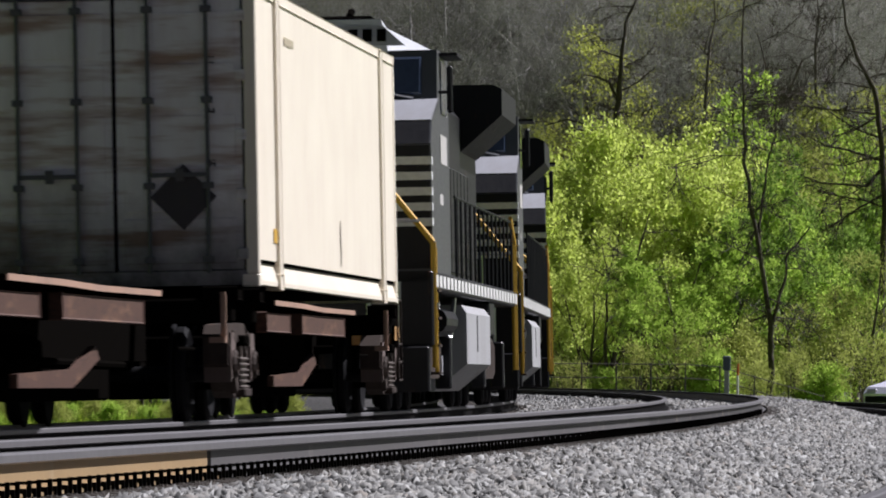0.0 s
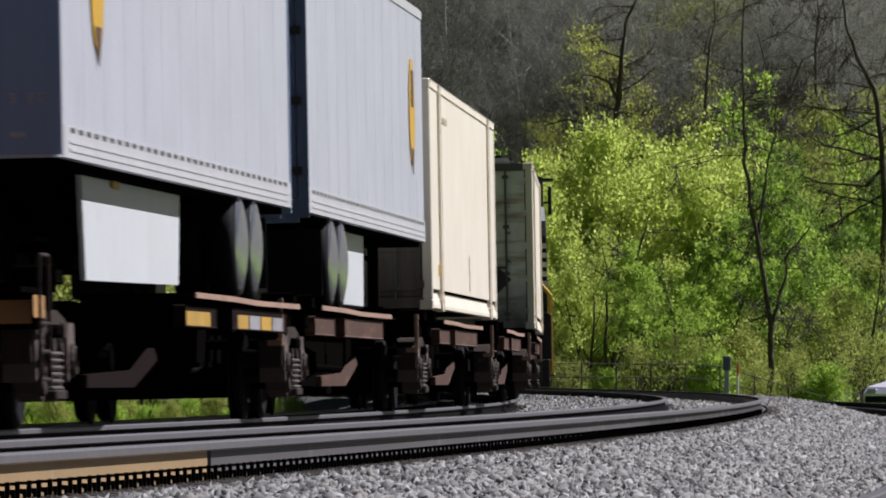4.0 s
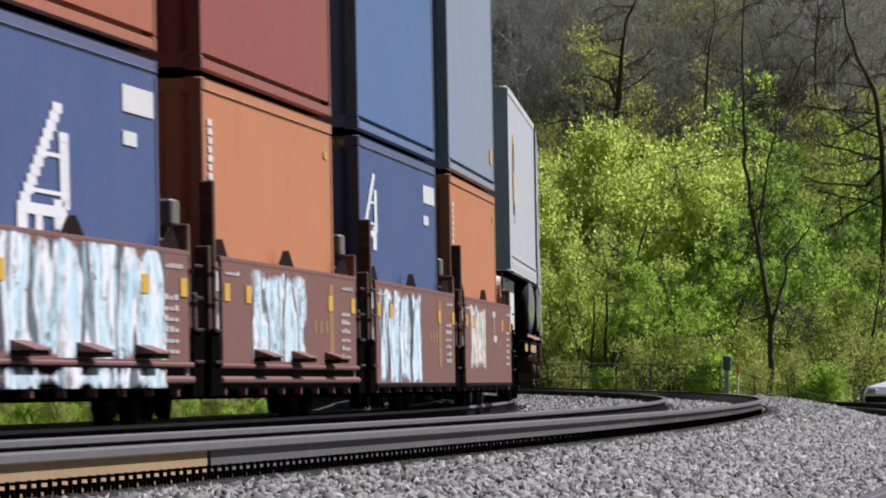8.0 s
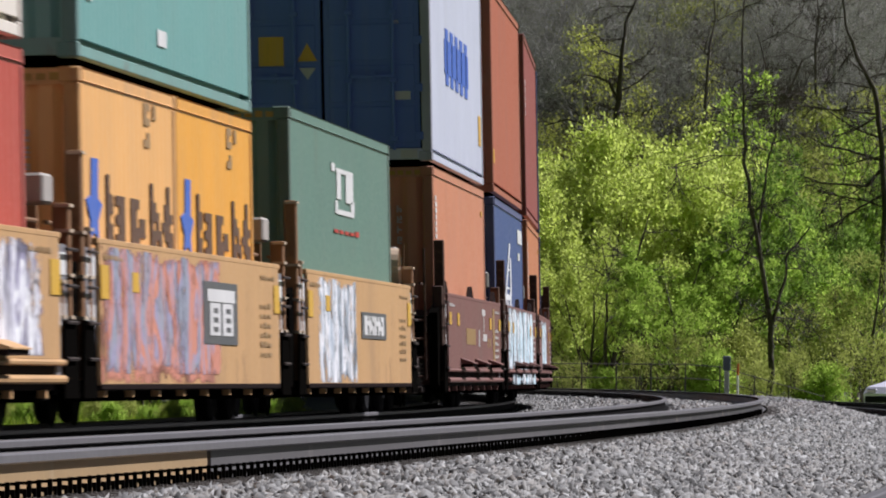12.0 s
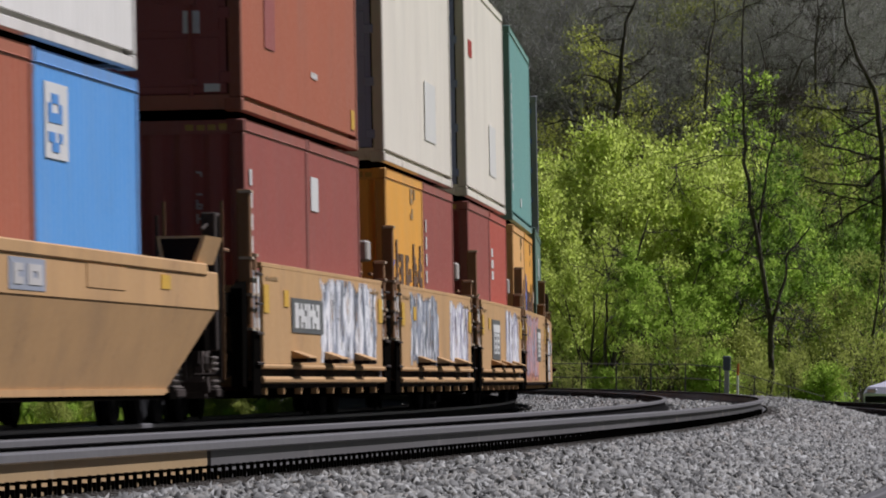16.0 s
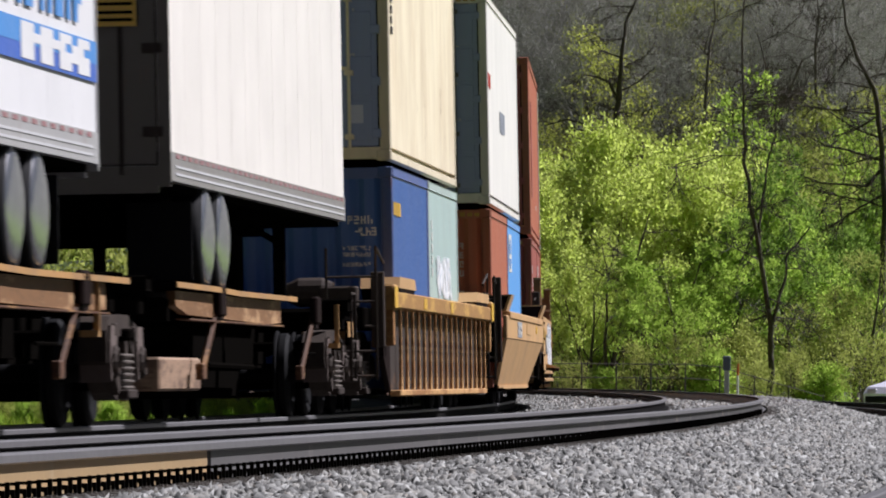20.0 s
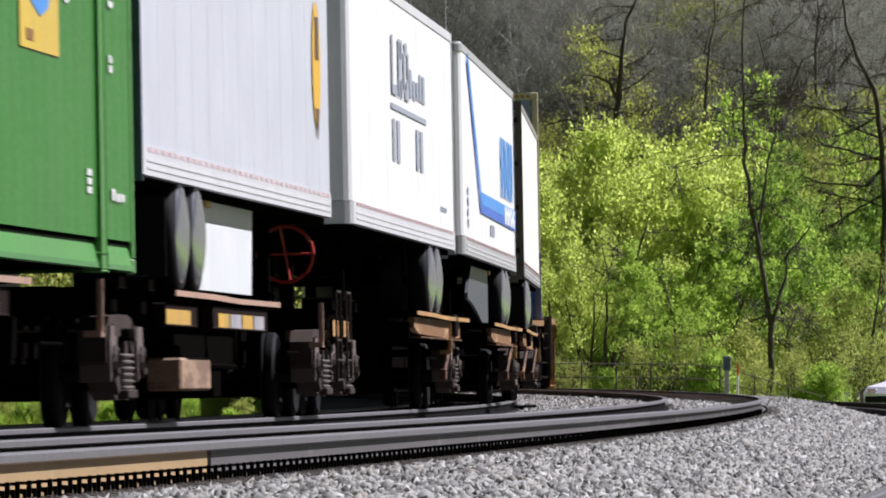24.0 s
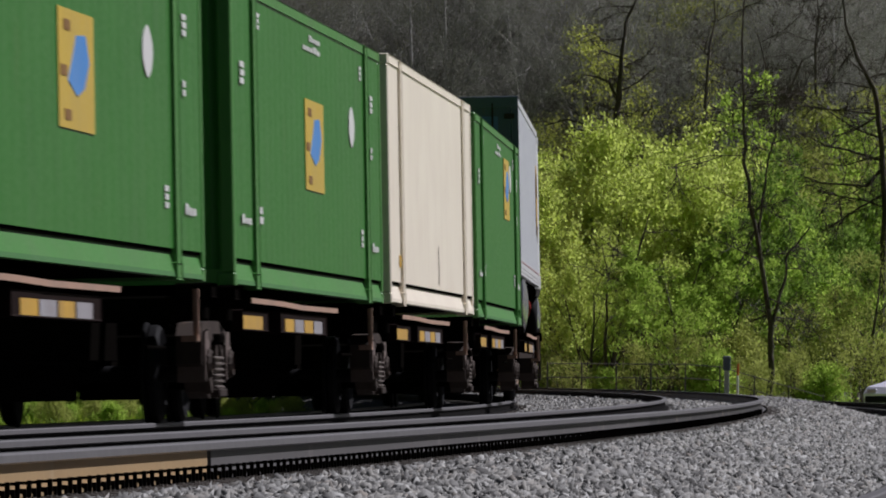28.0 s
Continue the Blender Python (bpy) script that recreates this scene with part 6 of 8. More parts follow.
def locomotive(s_tail, label):
    """A road diesel running cab last: nose and cab at the tail, long hood ahead."""
    k = thing("locomotive", label, "locomotive", "locomotives")
    X0 = -11.1
    part("frame", Shape().box(X0 + .5, 11.0, -1.45, 1.45, 1.40, 1.62, .02).box(X0 + .9, 10.6, -.55, .55, .95, 1.41, .02).box(X0 + .3, X0 + .55, -1.45, 1.45, .75, 1.62, .02), M_LOCO, k)
    sill = shared("sill", lambda: Shape().box(0, .58, -1.462, -1.45, 1.44, 1.58).mesh("sill_stripe", M_WHITE))
    for q in range(26):
        part("sill_stripe", sill, M_WHITE, k).location.x = X0 + .7 + .82 * q
    n0, n1, c1, W = X0 + 1.25, X0 + 3.1, X0 + 5.6, 1.40
    nose = part("nose", Shape().prism([(n0, 1.62), (n0, 3.12), (n0 + .3, 3.40), (n1, 3.70), (n1, 1.62)], -W, W), M_LOCO_LIT, k)
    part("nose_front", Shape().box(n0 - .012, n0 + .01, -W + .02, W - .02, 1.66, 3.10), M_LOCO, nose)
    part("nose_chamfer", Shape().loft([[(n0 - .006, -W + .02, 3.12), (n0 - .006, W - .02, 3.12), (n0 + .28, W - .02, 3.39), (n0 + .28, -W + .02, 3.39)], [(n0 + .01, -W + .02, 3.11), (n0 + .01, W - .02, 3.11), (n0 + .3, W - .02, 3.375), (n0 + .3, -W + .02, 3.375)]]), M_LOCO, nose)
    for j in range(5):
        zz = 2.97 - j * 0.18
        part("nose_stripe", Shape().box(n0 - .02, n0 + .001, -W - .004, W, zz - .095, zz).box(n0 - .02, n0 + .22, -W - .006, -W + .002, zz - .095, zz), M_STRIPE, nose, "white nose stripe")
    part("nose_top", Shape().loft([[(n0 + .29, -W + .01, 3.40), (n0 + .29, W - .01, 3.40), (n0 + .29, W - .01, 3.41), (n0 + .29, -W + .01, 3.41)], [(n1, -W + .01, 3.705), (n1, W - .01, 3.705), (n1, W - .01, 3.715), (n1, -W + .01, 3.715)]]), M_SKYLIT_TOP, nose)
    C = W - .02
    cab = part("cab", Shape().prism([(n1, 1.62), (n1 - .02, 3.70), (n1 + .16, 4.30), (c1, 4.30), (c1, 1.62)], -C, C), M_LOCO_LIT, k)
    part("cab_roof", Shape().loft([[(x_, -w0, 4.28), (x_ + d_, -.72, 4.62 + d_), (x_ + d_, .72, 4.62 + d_), (x_, w0, 4.28)] for x_, d_, w0 in ((n1 + .12, .06, .80), (n1 + 1.35, 0, C), (c1 + .05, 0, C))]), M_BOARD, cab, "pale grey sloping cab roof")
    board = part("number_board", Shape().loft([[(n1 + .09, -1.0, 4.36), (n1 + .09, 1.0, 4.36), (n1 + .14, .74, 4.60), (n1 + .14, -.74, 4.60)], [(n1 + .2, -1.0, 4.36), (n1 + .2, 1.0, 4.36), (n1 + .2, .74, 4.60), (n1 + .2, -.74, 4.60)]]), M_TANK, cab, "grey number board over the windows")
    for q in range(5):
        part("number_bar", Shape().loft([[(n1 + .085 + dx, y_, 4.41) for y_ in (-.78 + q * .17, -.67 + q * .17)] + [(n1 + .118 + dx, y_, 4.56) for y_ in (-.67 + q * .17, -.78 + q * .17)] for dx in (0, .02)]), M_BLACK, board)
    for y0, y1 in ((-1.2, -.38), (.38, 1.2)):
        w_ = part("windscreen", Shape().loft([[(n1 - .012, y0, 3.76), (n1 - .012, y1, 3.76), (n1 + .125, y1, 4.22), (n1 + .125, y0, 4.22)], [(n1 - .03, y0 + .03, 3.79), (n1 - .03, y1 - .03, 3.79), (n1 + .095, y1 - .03, 4.19), (n1 + .095, y0 + .03, 4.19)]]), M_SCREEN, cab)
        part("wiper", Shape().tube((n1 - .06, y0 + .1, 3.72), (n1 - .03, y1 - .1, 3.86), .014), M_CHROME, w_)
    part("side_window", Shape().box(n1 + .7, n1 + 1.9, -C - .015, -C + .01, 3.55, 4.2, .02), M_GLASS, cab)
    part("mirror", Shape().box(n1 + .35, n1 + .42, -W - .15, -W - .08, 3.55, 4.12, .02).tube((n1 + .38, -C, 3.8), (n1 + .38, -W - .1, 3.8), .02), M_LOCO, cab)
    part("awning", Shape().box(n1 + .6, n1 + 2.0, -W - .2, -C, 4.24, 4.28), M_LOCO, cab)
    part("cab_emblem", Shape().box(n1 + .5, n1 + 1.9, -C - .008, -C, 2.95, 3.3), P_CHALK, cab, "pale lettering block")
    part("cab_emblem", Shape().box(n1 + .2, n1 + .9, -C - .008, -C, 2.45, 2.58), P_CHALK, cab)
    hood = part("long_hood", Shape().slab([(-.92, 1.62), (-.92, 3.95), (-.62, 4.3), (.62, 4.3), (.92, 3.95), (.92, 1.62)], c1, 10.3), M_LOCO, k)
    for q in range(15):
        x = c1 + .4 + q * .9
        part("hood_door", Shape().box(x, x + .74, -.945, -.92, 1.8, 3.2, .01), M_LOCO, hood)
    for sg in (-1, 1):
        part("intake_wing", Shape().loft([[(x_, sg * .88, 3.45), (x_, sg * .94, 3.45), (x_, sg * 1.16, 3.74), (x_, sg * 1.16, 4.10), (x_, sg * .88, 4.16)] for x_ in (c1 + .3, c1 + 2.6)]), M_LOCO, hood, "black dynamic brake box")
    part("radiator_wing", Shape().slab([(-1.5, 4.0), (-1.5, 4.36), (-1.38, 4.42), (1.38, 4.42), (1.5, 4.36), (1.5, 4.0), (.92, 3.5), (-.92, 3.5)], 6.2, 10.5), M_LOCO, hood, "black overhanging radiator")
    part("roof_horn", Shape().box(n1 + .5, n1 + 1.9, -.6, .7, 4.62, 4.74, .03).tube((n1 + .8, -.3, 4.74), (n1 + 1.2, -.3, 4.82), .05), M_BLACK, k)
    tank = part("fuel_tank", Shape().slab([(-1.43, .56), (-1.43, 1.20), (-1.36, 1.30), (1.36, 1.30), (1.43, 1.20), (1.43, .56), (1.0, .22), (-1.0, .22)], -3.0, 3.1), M_TANK, k, "pale grey fuel tank")
    part("tank_gauge", Shape().box(-.4, -.28, -1.436, -1.428, .72, 1.18), M_BLACK, tank)
    part("air_tank", Shape().tube((-6.2, -1.2, 1.08), (-3.6, -1.2, 1.08), .16, 12), M_LOCO, k)
    part("sand_pipe", Shape().tube((-3.4, -1.3, 1.38), (-3.5, -1.25, .9), .03).tube((-3.5, -1.25, .9), (-4.2, -1.1, .3), .03), M_CHROME, k)
    part("battery_box", Shape().box(3.3, 4.6, -1.42, -1.05, .95, 1.40, .02), M_LOCO, k)
    part("step_light", Shape().box(X0 + 1.15, X0 + 1.25, -1.47, -1.44, 1.18, 1.26), M_WHITE, k)
    for x_ in (-4.6, 3.9):
        part("pale_plate", Shape().box(x_, x_ + .5, -1.20, -1.185, .42, .66), M_BOARD, k, "scuffed pale plate on the truck")
    wheel_m = shared("loco_wheel", lambda: Shape().tube((0, -.9, 0), (0, .9, 0), .1, 10).wheel(0, -.825, -.685, 0, .53, 30, .25, .04).wheel(0, .685, .825, 0, .53, 30, .25, .04).mesh("wheelset", M_WHEEL))
    for tx in (-7.0, 7.0):
        tr = part("truck", Shape().box(tx - 2.5, tx + 2.5, -.6, .6, .5, .95, .03), M_LOCO, k, "six-wheel locomotive truck")
        for sgn in (-1, 1):
            part("side_frame", Shape().prism([(tx - 2.7, .5), (tx - 2.7, .82), (tx - 1.6, .95), (tx + 1.6, .95), (tx + 2.7, .82), (tx + 2.7, .5), (tx + 1.9, .38), (tx - 1.9, .38)], sgn * 1.02, sgn * 1.18), M_IRON, tr)
        for dx in (-1.9, 0, 1.9):
            o = part("wheelset", wheel_m, M_WHEEL, tr, "pair of steel wheels on an axle")
            o.location = (tx + dx, 0, .53)
            roll(o, k, tx + dx, tx + dx, .53)
        for dx in (-2.9, 2.6):
            part("sander", Shape().box(tx + dx, tx + dx + .3, -1.3, -1.1, .25, .9, .02), M_LOCO, tr)
    part("plow", Shape().box(X0 + .15, X0 + .4, -1.4, 1.4, .22, .75, .02), M_LOCO, k)
    part("coupler", Shape().box(X0 - .75, X0 + .4, -.15, .15, .7, .98, .03), M_IRON, k)
    part("end_platform", Shape().box(X0 + .3, n0, -1.4, 1.4, 1.5, 1.62), M_LOCO, k)
    st = Shape()
    for q in range(4):
        st.box(X0 + .55, X0 + 1.1, -1.5, -1.1, .42 + q * .32, .45 + q * .32)
    part("steps", st, M_IRON, k)
    rails = Shape()
    for x in np.arange(c1 + .6, 10.8, 1.15):
        rails.tube((x, -1.42, 1.6), (x, -1.42, 2.6), .018, 5)
    rails.tube((c1 + .3, -1.42, 2.6), (10.9, -1.42, 2.6), .018, 5)
    part("side_handrail", rails, M_LOCO, k)
    for a_, b_, r_ in (((X0 + .45, -1.45, .5), (X0 + .45, -1.45, 1.95), .035), ((X0 + .45, -1.45, 1.95), (X0 + .42, -.62, 3.0), .035), ((X0 + 1.2, -1.43, .45), (X0 + 1.2, -1.43, 1.9), .026),
                       ((10.9, -1.43, .5), (10.9, -1.43, 2.3), .03), ((10.3, -1.43, .5), (10.3, -1.43, 2.3), .03), ((10.9, -1.43, 2.3), (9.6, -1.43, 2.65), .03)):
        part("grab_rail", Shape().tube(a_, b_, r_), M_YELLOW, k, "yellow grab rail")
    part("end_rail", Shape().tube((X0 + .35, -1.3, 2.2), (X0 + .35, -.4, 2.2), .018).tube((X0 + .35, -.9, 1.6), (X0 + .35, -.9, 2.2), .018).tube((X0 + .35, -.4, 1.6), (X0 + .35, -.4, 2.2), .018)
         .tube((X0 + .3, -1.05, .5), (X0 + .3, -1.05, 1.5), .03).tube((X0 + .3, -.7, .4), (X0 + .3, -.7, 1.5), .03), M_CHROME, k)
    return ride(k, s_tail + 11.4, 7.0)


# ==== the consist, from the head of the train backwards; places along the line are for 14 s ====
C_CREAM = coat("cream container paint", (0.94, 0.83, 0.685), dirt=0.05, dirt_rgb=(0.35, 0.27, 0.17), streak=0.2)
C_DARKDOOR = coat("dark blotchy container doors", (0.16, 0.13, 0.11), dirt=0.85, dirt_rgb=(0.045, 0.035, 0.028), rough=0.6)


def stained_doors():
    """Pale doors with rust bands at mid height, unevenly darker over the lower half."""
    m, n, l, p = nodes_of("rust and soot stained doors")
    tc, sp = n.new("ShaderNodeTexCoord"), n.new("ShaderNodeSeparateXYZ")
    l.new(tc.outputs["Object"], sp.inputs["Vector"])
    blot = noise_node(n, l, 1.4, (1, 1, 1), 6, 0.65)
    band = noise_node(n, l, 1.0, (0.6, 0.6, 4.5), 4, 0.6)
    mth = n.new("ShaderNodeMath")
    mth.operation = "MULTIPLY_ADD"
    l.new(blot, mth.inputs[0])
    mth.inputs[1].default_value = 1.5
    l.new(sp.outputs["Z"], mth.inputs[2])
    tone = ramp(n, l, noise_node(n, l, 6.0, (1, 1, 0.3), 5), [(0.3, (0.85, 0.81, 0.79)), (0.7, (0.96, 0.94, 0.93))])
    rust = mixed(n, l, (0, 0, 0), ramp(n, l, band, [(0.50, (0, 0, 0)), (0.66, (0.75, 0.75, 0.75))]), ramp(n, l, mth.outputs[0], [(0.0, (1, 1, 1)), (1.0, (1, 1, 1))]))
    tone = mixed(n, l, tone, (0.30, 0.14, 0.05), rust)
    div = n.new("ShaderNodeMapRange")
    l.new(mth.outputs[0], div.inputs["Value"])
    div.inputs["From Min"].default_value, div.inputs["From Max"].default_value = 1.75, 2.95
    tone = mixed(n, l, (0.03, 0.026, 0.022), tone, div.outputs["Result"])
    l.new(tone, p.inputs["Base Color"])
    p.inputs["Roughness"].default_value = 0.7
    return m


C_STAINED = stained_doors()
C_GREY = coat("pale grey trailer skin", (0.55, 0.57, 0.62), dirt=0.05, rough=0.4, streak=0.05)
C_WHITE = coat("white trailer skin", (0.82, 0.82, 0.83), dirt=0.05, rough=0.4, streak=0.1)
C_SKIRT = coat("white skirt", (0.70, 0.73, 0.74), dirt=0.1)
C_SKIRT_G = coat("slate skirt", (0.065, 0.073, 0.09), dirt=0.2)
C_RAILG = coat("weathered grey rail", (0.42, 0.42, 0.42), dirt=0.3)
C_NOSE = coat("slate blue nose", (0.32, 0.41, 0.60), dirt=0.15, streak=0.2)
C_ORANGE = coat("orange-brown container", (0.55, 0.20, 0.085), dirt=0.12, rough=0.5)
C_SALMON = coat("faded salmon-orange container", (0.60, 0.235, 0.125), dirt=0.1, rough=0.5)
C_BLUE = coat("navy container", (0.048, 0.090, 0.24), dirt=0.15, rough=0.5)
C_DOORBLUE = coat("clean blue doors", (0.11, 0.19, 0.55), dirt=0.12, rough=0.45)
C_STEEL = coat("faded blue container", (0.085, 0.165, 0.36), dirt=0.2, rough=0.5)
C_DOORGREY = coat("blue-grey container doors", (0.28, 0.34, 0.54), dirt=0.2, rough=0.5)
C_GREYB = coat("blue-grey container", (0.26, 0.31, 0.41), dirt=0.25, rough=0.5)
C_RED = coat("wine red container", (0.30, 0.065, 0.055), dirt=0.2, rough=0.5)
C_BRICK = coat("brick red container", (0.43, 0.115, 0.058), dirt=0.2, rough=0.55)
C_MAROON = coat("maroon container", (0.33, 0.07, 0.056), dirt=0.2, rough=0.55)
C_SCARLET = coat("bright red container", (0.50, 0.075, 0.05), dirt=0.12)
C_AMBER = coat("amber container", (0.86, 0.40, 0.045), dirt=0.12)
C_PEACH = coat("sun-bleached amber container", (0.86, 0.46, 0.15), dirt=0.1)
C_TEAL = coat("teal container", (0.16, 0.38, 0.35), dirt=0.15)
C_SAGE = coat("sage green container", (0.125, 0.235, 0.185), dirt=0.15)
C_PALEW = coat("off-white container", (0.86, 0.80, 0.69), dirt=0.2, dirt_rgb=(0.3, 0.22, 0.14))
C_CHALKW = coat("chalky white container", (0.86, 0.84, 0.79), dirt=0.1, dirt_rgb=(0.4, 0.33, 0.25))
C_LAV = coat("pale lavender container", (0.56, 0.59, 0.70), dirt=0.08)
C_AZURE = coat("azure container", (0.10, 0.36, 0.80), dirt=0.1)
C_ROYAL = coat("royal blue container", (0.030, 0.105, 0.352), dirt=0.15)
C_ICE = coat("pale teal container", (0.44, 0.58, 0.55), dirt=0.25)
C_STRAW = coat("rust-stained straw container", (0.86, 0.765, 0.56), dirt=0.5, rough=0.6, streak=0.3, dirt_rgb=(0.30, 0.17, 0.07))
C_GREEN = coat("grass green container", (0.027, 0.19, 0.018), dirt=0.08, rough=0.4)
# Paler green for the bottom lip, with the sun on it in the paint.
C_GREENL = coat("sunlit paler green lip", (0.07, 0.24, 0.07), dirt=0.12)
W_BROWN = coat("oxide brown wagon", (0.19, 0.078, 0.062), dirt=0.35, rough=0.65)
W_TAN = coat("tan yellow wagon", (0.55, 0.325, 0.135), dirt=0.38, dirt_rgb=(0.13, 0.08, 0.05), rough=0.65, streak=0.12)
P_SKY = coat("sky blue spray paint", (0.52, 0.72, 0.80), dirt=0.1)
P_WHITE = coat("white spray paint", (0.85, 0.86, 0.87), dirt=0.1)
P_MIST = coat("grey-blue spray paint", (0.46, 0.53, 0.60), dirt=0.2)
P_GREY = coat("dark spray paint", (0.09, 0.11, 0.13), dirt=0.2)
P_CREAM = coat("cream spray paint", (0.62, 0.55, 0.40), dirt=0.2)
P_PINK = coat("dull red spray paint", (0.60, 0.25, 0.17), dirt=0.2)
P_LILAC = coat("lilac spray paint", (0.35, 0.33, 0.46), dirt=0.2)
P_BLUE = coat("blue decal", (0.05, 0.14, 0.55), dirt=0.1)
P_CYAN = coat("mid blue stripe", (0.07, 0.28, 0.68), dirt=0.05)
P_UMBER = coat("umber lettering", (0.11, 0.05, 0.03), dirt=0.2)
P_DARK = coat("dark lettering", (0.04, 0.035, 0.04), dirt=0.1)
P_SMUDGE = coat("grey scrape", (0.42, 0.37, 0.31), dirt=0.3)
P_WASH = coat("faded grey patch", (0.75, 0.74, 0.70), dirt=0.1)
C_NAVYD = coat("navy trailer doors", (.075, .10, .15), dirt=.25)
P_STEEL = coat("blue-grey lettering", (0.32, 0.35, 0.42), dirt=0.1)

locomotive(196.0, "black road locomotive with white-striped nose facing back")
locomotive(219.4, "black road locomotive with pale grey fuel tank")
locomotive(242.8, "black locomotive at the head of the train")

# spine car with two cream containers, one empty unit and two grey trailers
spine_unit(176.4, 194.0, "rust brown spine car unit under a cream container", (8.2, -8.7), ends=(1,))
spine_unit(158.6, 176.4, "empty rust brown spine car unit", (-8.8,))
spine_unit(140.9, 158.6, "rust brown spine car unit under a cream container", (-8.8,), deck_at=(143.0, 152.6))
spine_unit(123.5, 140.9, "rust brown spine car unit under a trailer", (-8.8,), patches=False, deck_at=(124.9, 134.1))
spine_unit(104.4, 123.5, "rust brown spine car unit with yellow reflectors", (-8.2,), patches=True, ends=(-1,), deck_at=(113.7, 122.5))
c1 = container("cream container with rust-stained double doors, darker below", 177.0, 16.15, 2.75, 1.20, C_CREAM, doors=True, flat=True, door_mat=C_STAINED, rods=M_SLATE, end_marks=1, end_mark_mat=P_DARK)
part("placard", Shape().loft([[(x, -.62 + .30 * math.cos(a), 2.02 + .30 * math.sin(a)) for a in (0, math.pi / 2, math.pi, 3 * math.pi / 2)] for x in (-8.085, -8.075)]), P_DARK, c1, "dark diamond placard")
c2 = container("cream container with dark blotchy double doors", 141.2, 16.15, 2.75, 1.20, C_CREAM, doors=True, flat=True, door_mat=C_DARKDOOR, rods=M_SLATE)
for c in (c1, c2):
    part("smudge", strip(Shape(), [(.72, 1.52), (.78, 1.7), (.70, 1.82), (.74, 1.96)], .10, -SIDE + .004), P_SMUDGE, c, "thin grey scrape")
    mark(c, "label", M_YELLOW, -6.6, -6.3, 1.62, 1.75)
    mark(c, "numbering", P_CREAM, -5.2, -4.2, 3.5, 3.62, 4)
def oval_emblem(c, x):
    """A tall yellow oval with a dark figure and a pointed foot."""
    ring = lambda q: [(x + .42 * math.cos(a), q, 3.45 + .62 * math.sin(a)) for a in np.linspace(0, 2 * math.pi, 19)[:-1]]
    e = part("emblem_panel", Shape().loft([ring(-SIDE + .004), ring(-SIDE - .003)]), M_YELLOW, c, "tall yellow oval emblem")
    part("emblem_figure", Shape().box(x - .16, x + .2, -SIDE - .008, -SIDE - .003, 3.5, 3.92), P_UMBER, e)
    part("emblem_foot", Shape().loft([[(x - .2, q, 3.02), (x + .2, q, 3.02), (x + .02, q, 2.72)] for q in (-SIDE - .004, -SIDE - .009)]), P_UMBER, e)


tr1 = trailer("pale grey trailer with a yellow side emblem", 124.1, 16.2, C_GREY, False, [(-3.4, 1.16), (1.0, 1.16), (1.1, 1.98), (-3.6, 1.98)], C_SKIRT, nose_mat=C_NAVYD)
tr2 = trailer("pale grey trailer, its nose facing back", 105.6, 16.6, C_GREY, True, [(-5.6, 1.12), (0.6, 1.16), (0.8, 1.98), (-5.8, 1.98)], C_SKIRT, nose_mat=C_NOSE, vent=True)
for c, x in ((tr1, 5.5), (tr2, -6.8)):
    oval_emblem(c, x + .6)

w1 = well_unit(93.4, "oxide brown well car unit with pale graffiti", W_BROWN, trucks=(7.6, -7.75), seed=1, ends=(1,), post_mat=M_PLATE)
w2 = well_unit(78.2, "oxide brown well car unit with blue and white graffiti", W_BROWN, trucks=(-7.75,), seed=2, post_mat=M_PLATE)
w3 = well_unit(62.7, "oxide brown well car unit with pale blue graffiti", W_BROWN, trucks=(-7.75,), seed=3, piped=True, post_mat=M_PLATE)
well_unit(47.3, "oxide brown well car unit covered in bold graffiti", W_BROWN, trucks=(-7.75,), seed=4, piped=True, post_mat=M_PLATE)
w5 = well_unit(31.9, "oxide brown well car unit with faded stencils", W_BROWN, trucks=(-7.6,), seed=5, piped=True, ends=(-1,), post_mat=M_PLATE)
for x0_, x1_, z0_, z1_, m_ in ((4.3, 4.8, .52, 1.30, P_OCHRE), (1.5, 2.3, 1.19, 1.27, P_CHALK), (1.85, 2.0, .98, 1.19, P_CHALK), (1.7, 2.7, .86, .95, P_CHALK), (.6, .85, .78, 1.0, P_CHALK), (2.95, 3.15, .78, .9, P_OCHRE), (3.5, 3.7, .78, .9, P_OCHRE), (-2.4, -.2, .8, 1.0, P_OCHRE)):
    part("faded_mark", Shape().box(x0_, x1_, -WELL_Y - .004, -WELL_Y, z0_, z1_), m_, w5, "faded painted mark")
    if 1.0 < x0_ < 4.0:
        part("faded_mark", Shape().box(x0_ - .6, x1_ - .6, -WELL_Y - .004, -WELL_Y, z0_, z1_), m_, w1, "faded painted mark")
for w_ in (w2, w3):
    part("faded_mark", Shape().box(3.5, 3.95, -WELL_Y - .004, -WELL_Y, .5, 1.28), P_OCHRE, w_, "faded ochre band")
    for x_ in (1.9, 2.5, 3.1):
        part("faded_mark", Shape().box(x_, x_ + .22, -WELL_Y - .004, -WELL_Y, .80, .92), P_OCHRE, w_, "faded ochre square")
air_reservoir(w1, 6.98, C_PALEW)
WELLS = {round(s, 1): o for o, s, _ in RIDERS if o.name.startswith("well_car")}
gy_ = -WELL_Y - 0.001
graffiti(WELLS[93.4], -5.1, -1.1, .5, 1.30, (P_CREAM, P_WHITE), 5, gy_, 5)
graffiti(WELLS[78.2], -6.0, .5, .33, 1.32, (P_SKY, P_WHITE, P_GREY), 6, gy_, 4)
graffiti(WELLS[62.7], -4.1, 1.1, .52, 1.32, (P_SKY, P_WHITE, P_GREY), 7, gy_, 4)
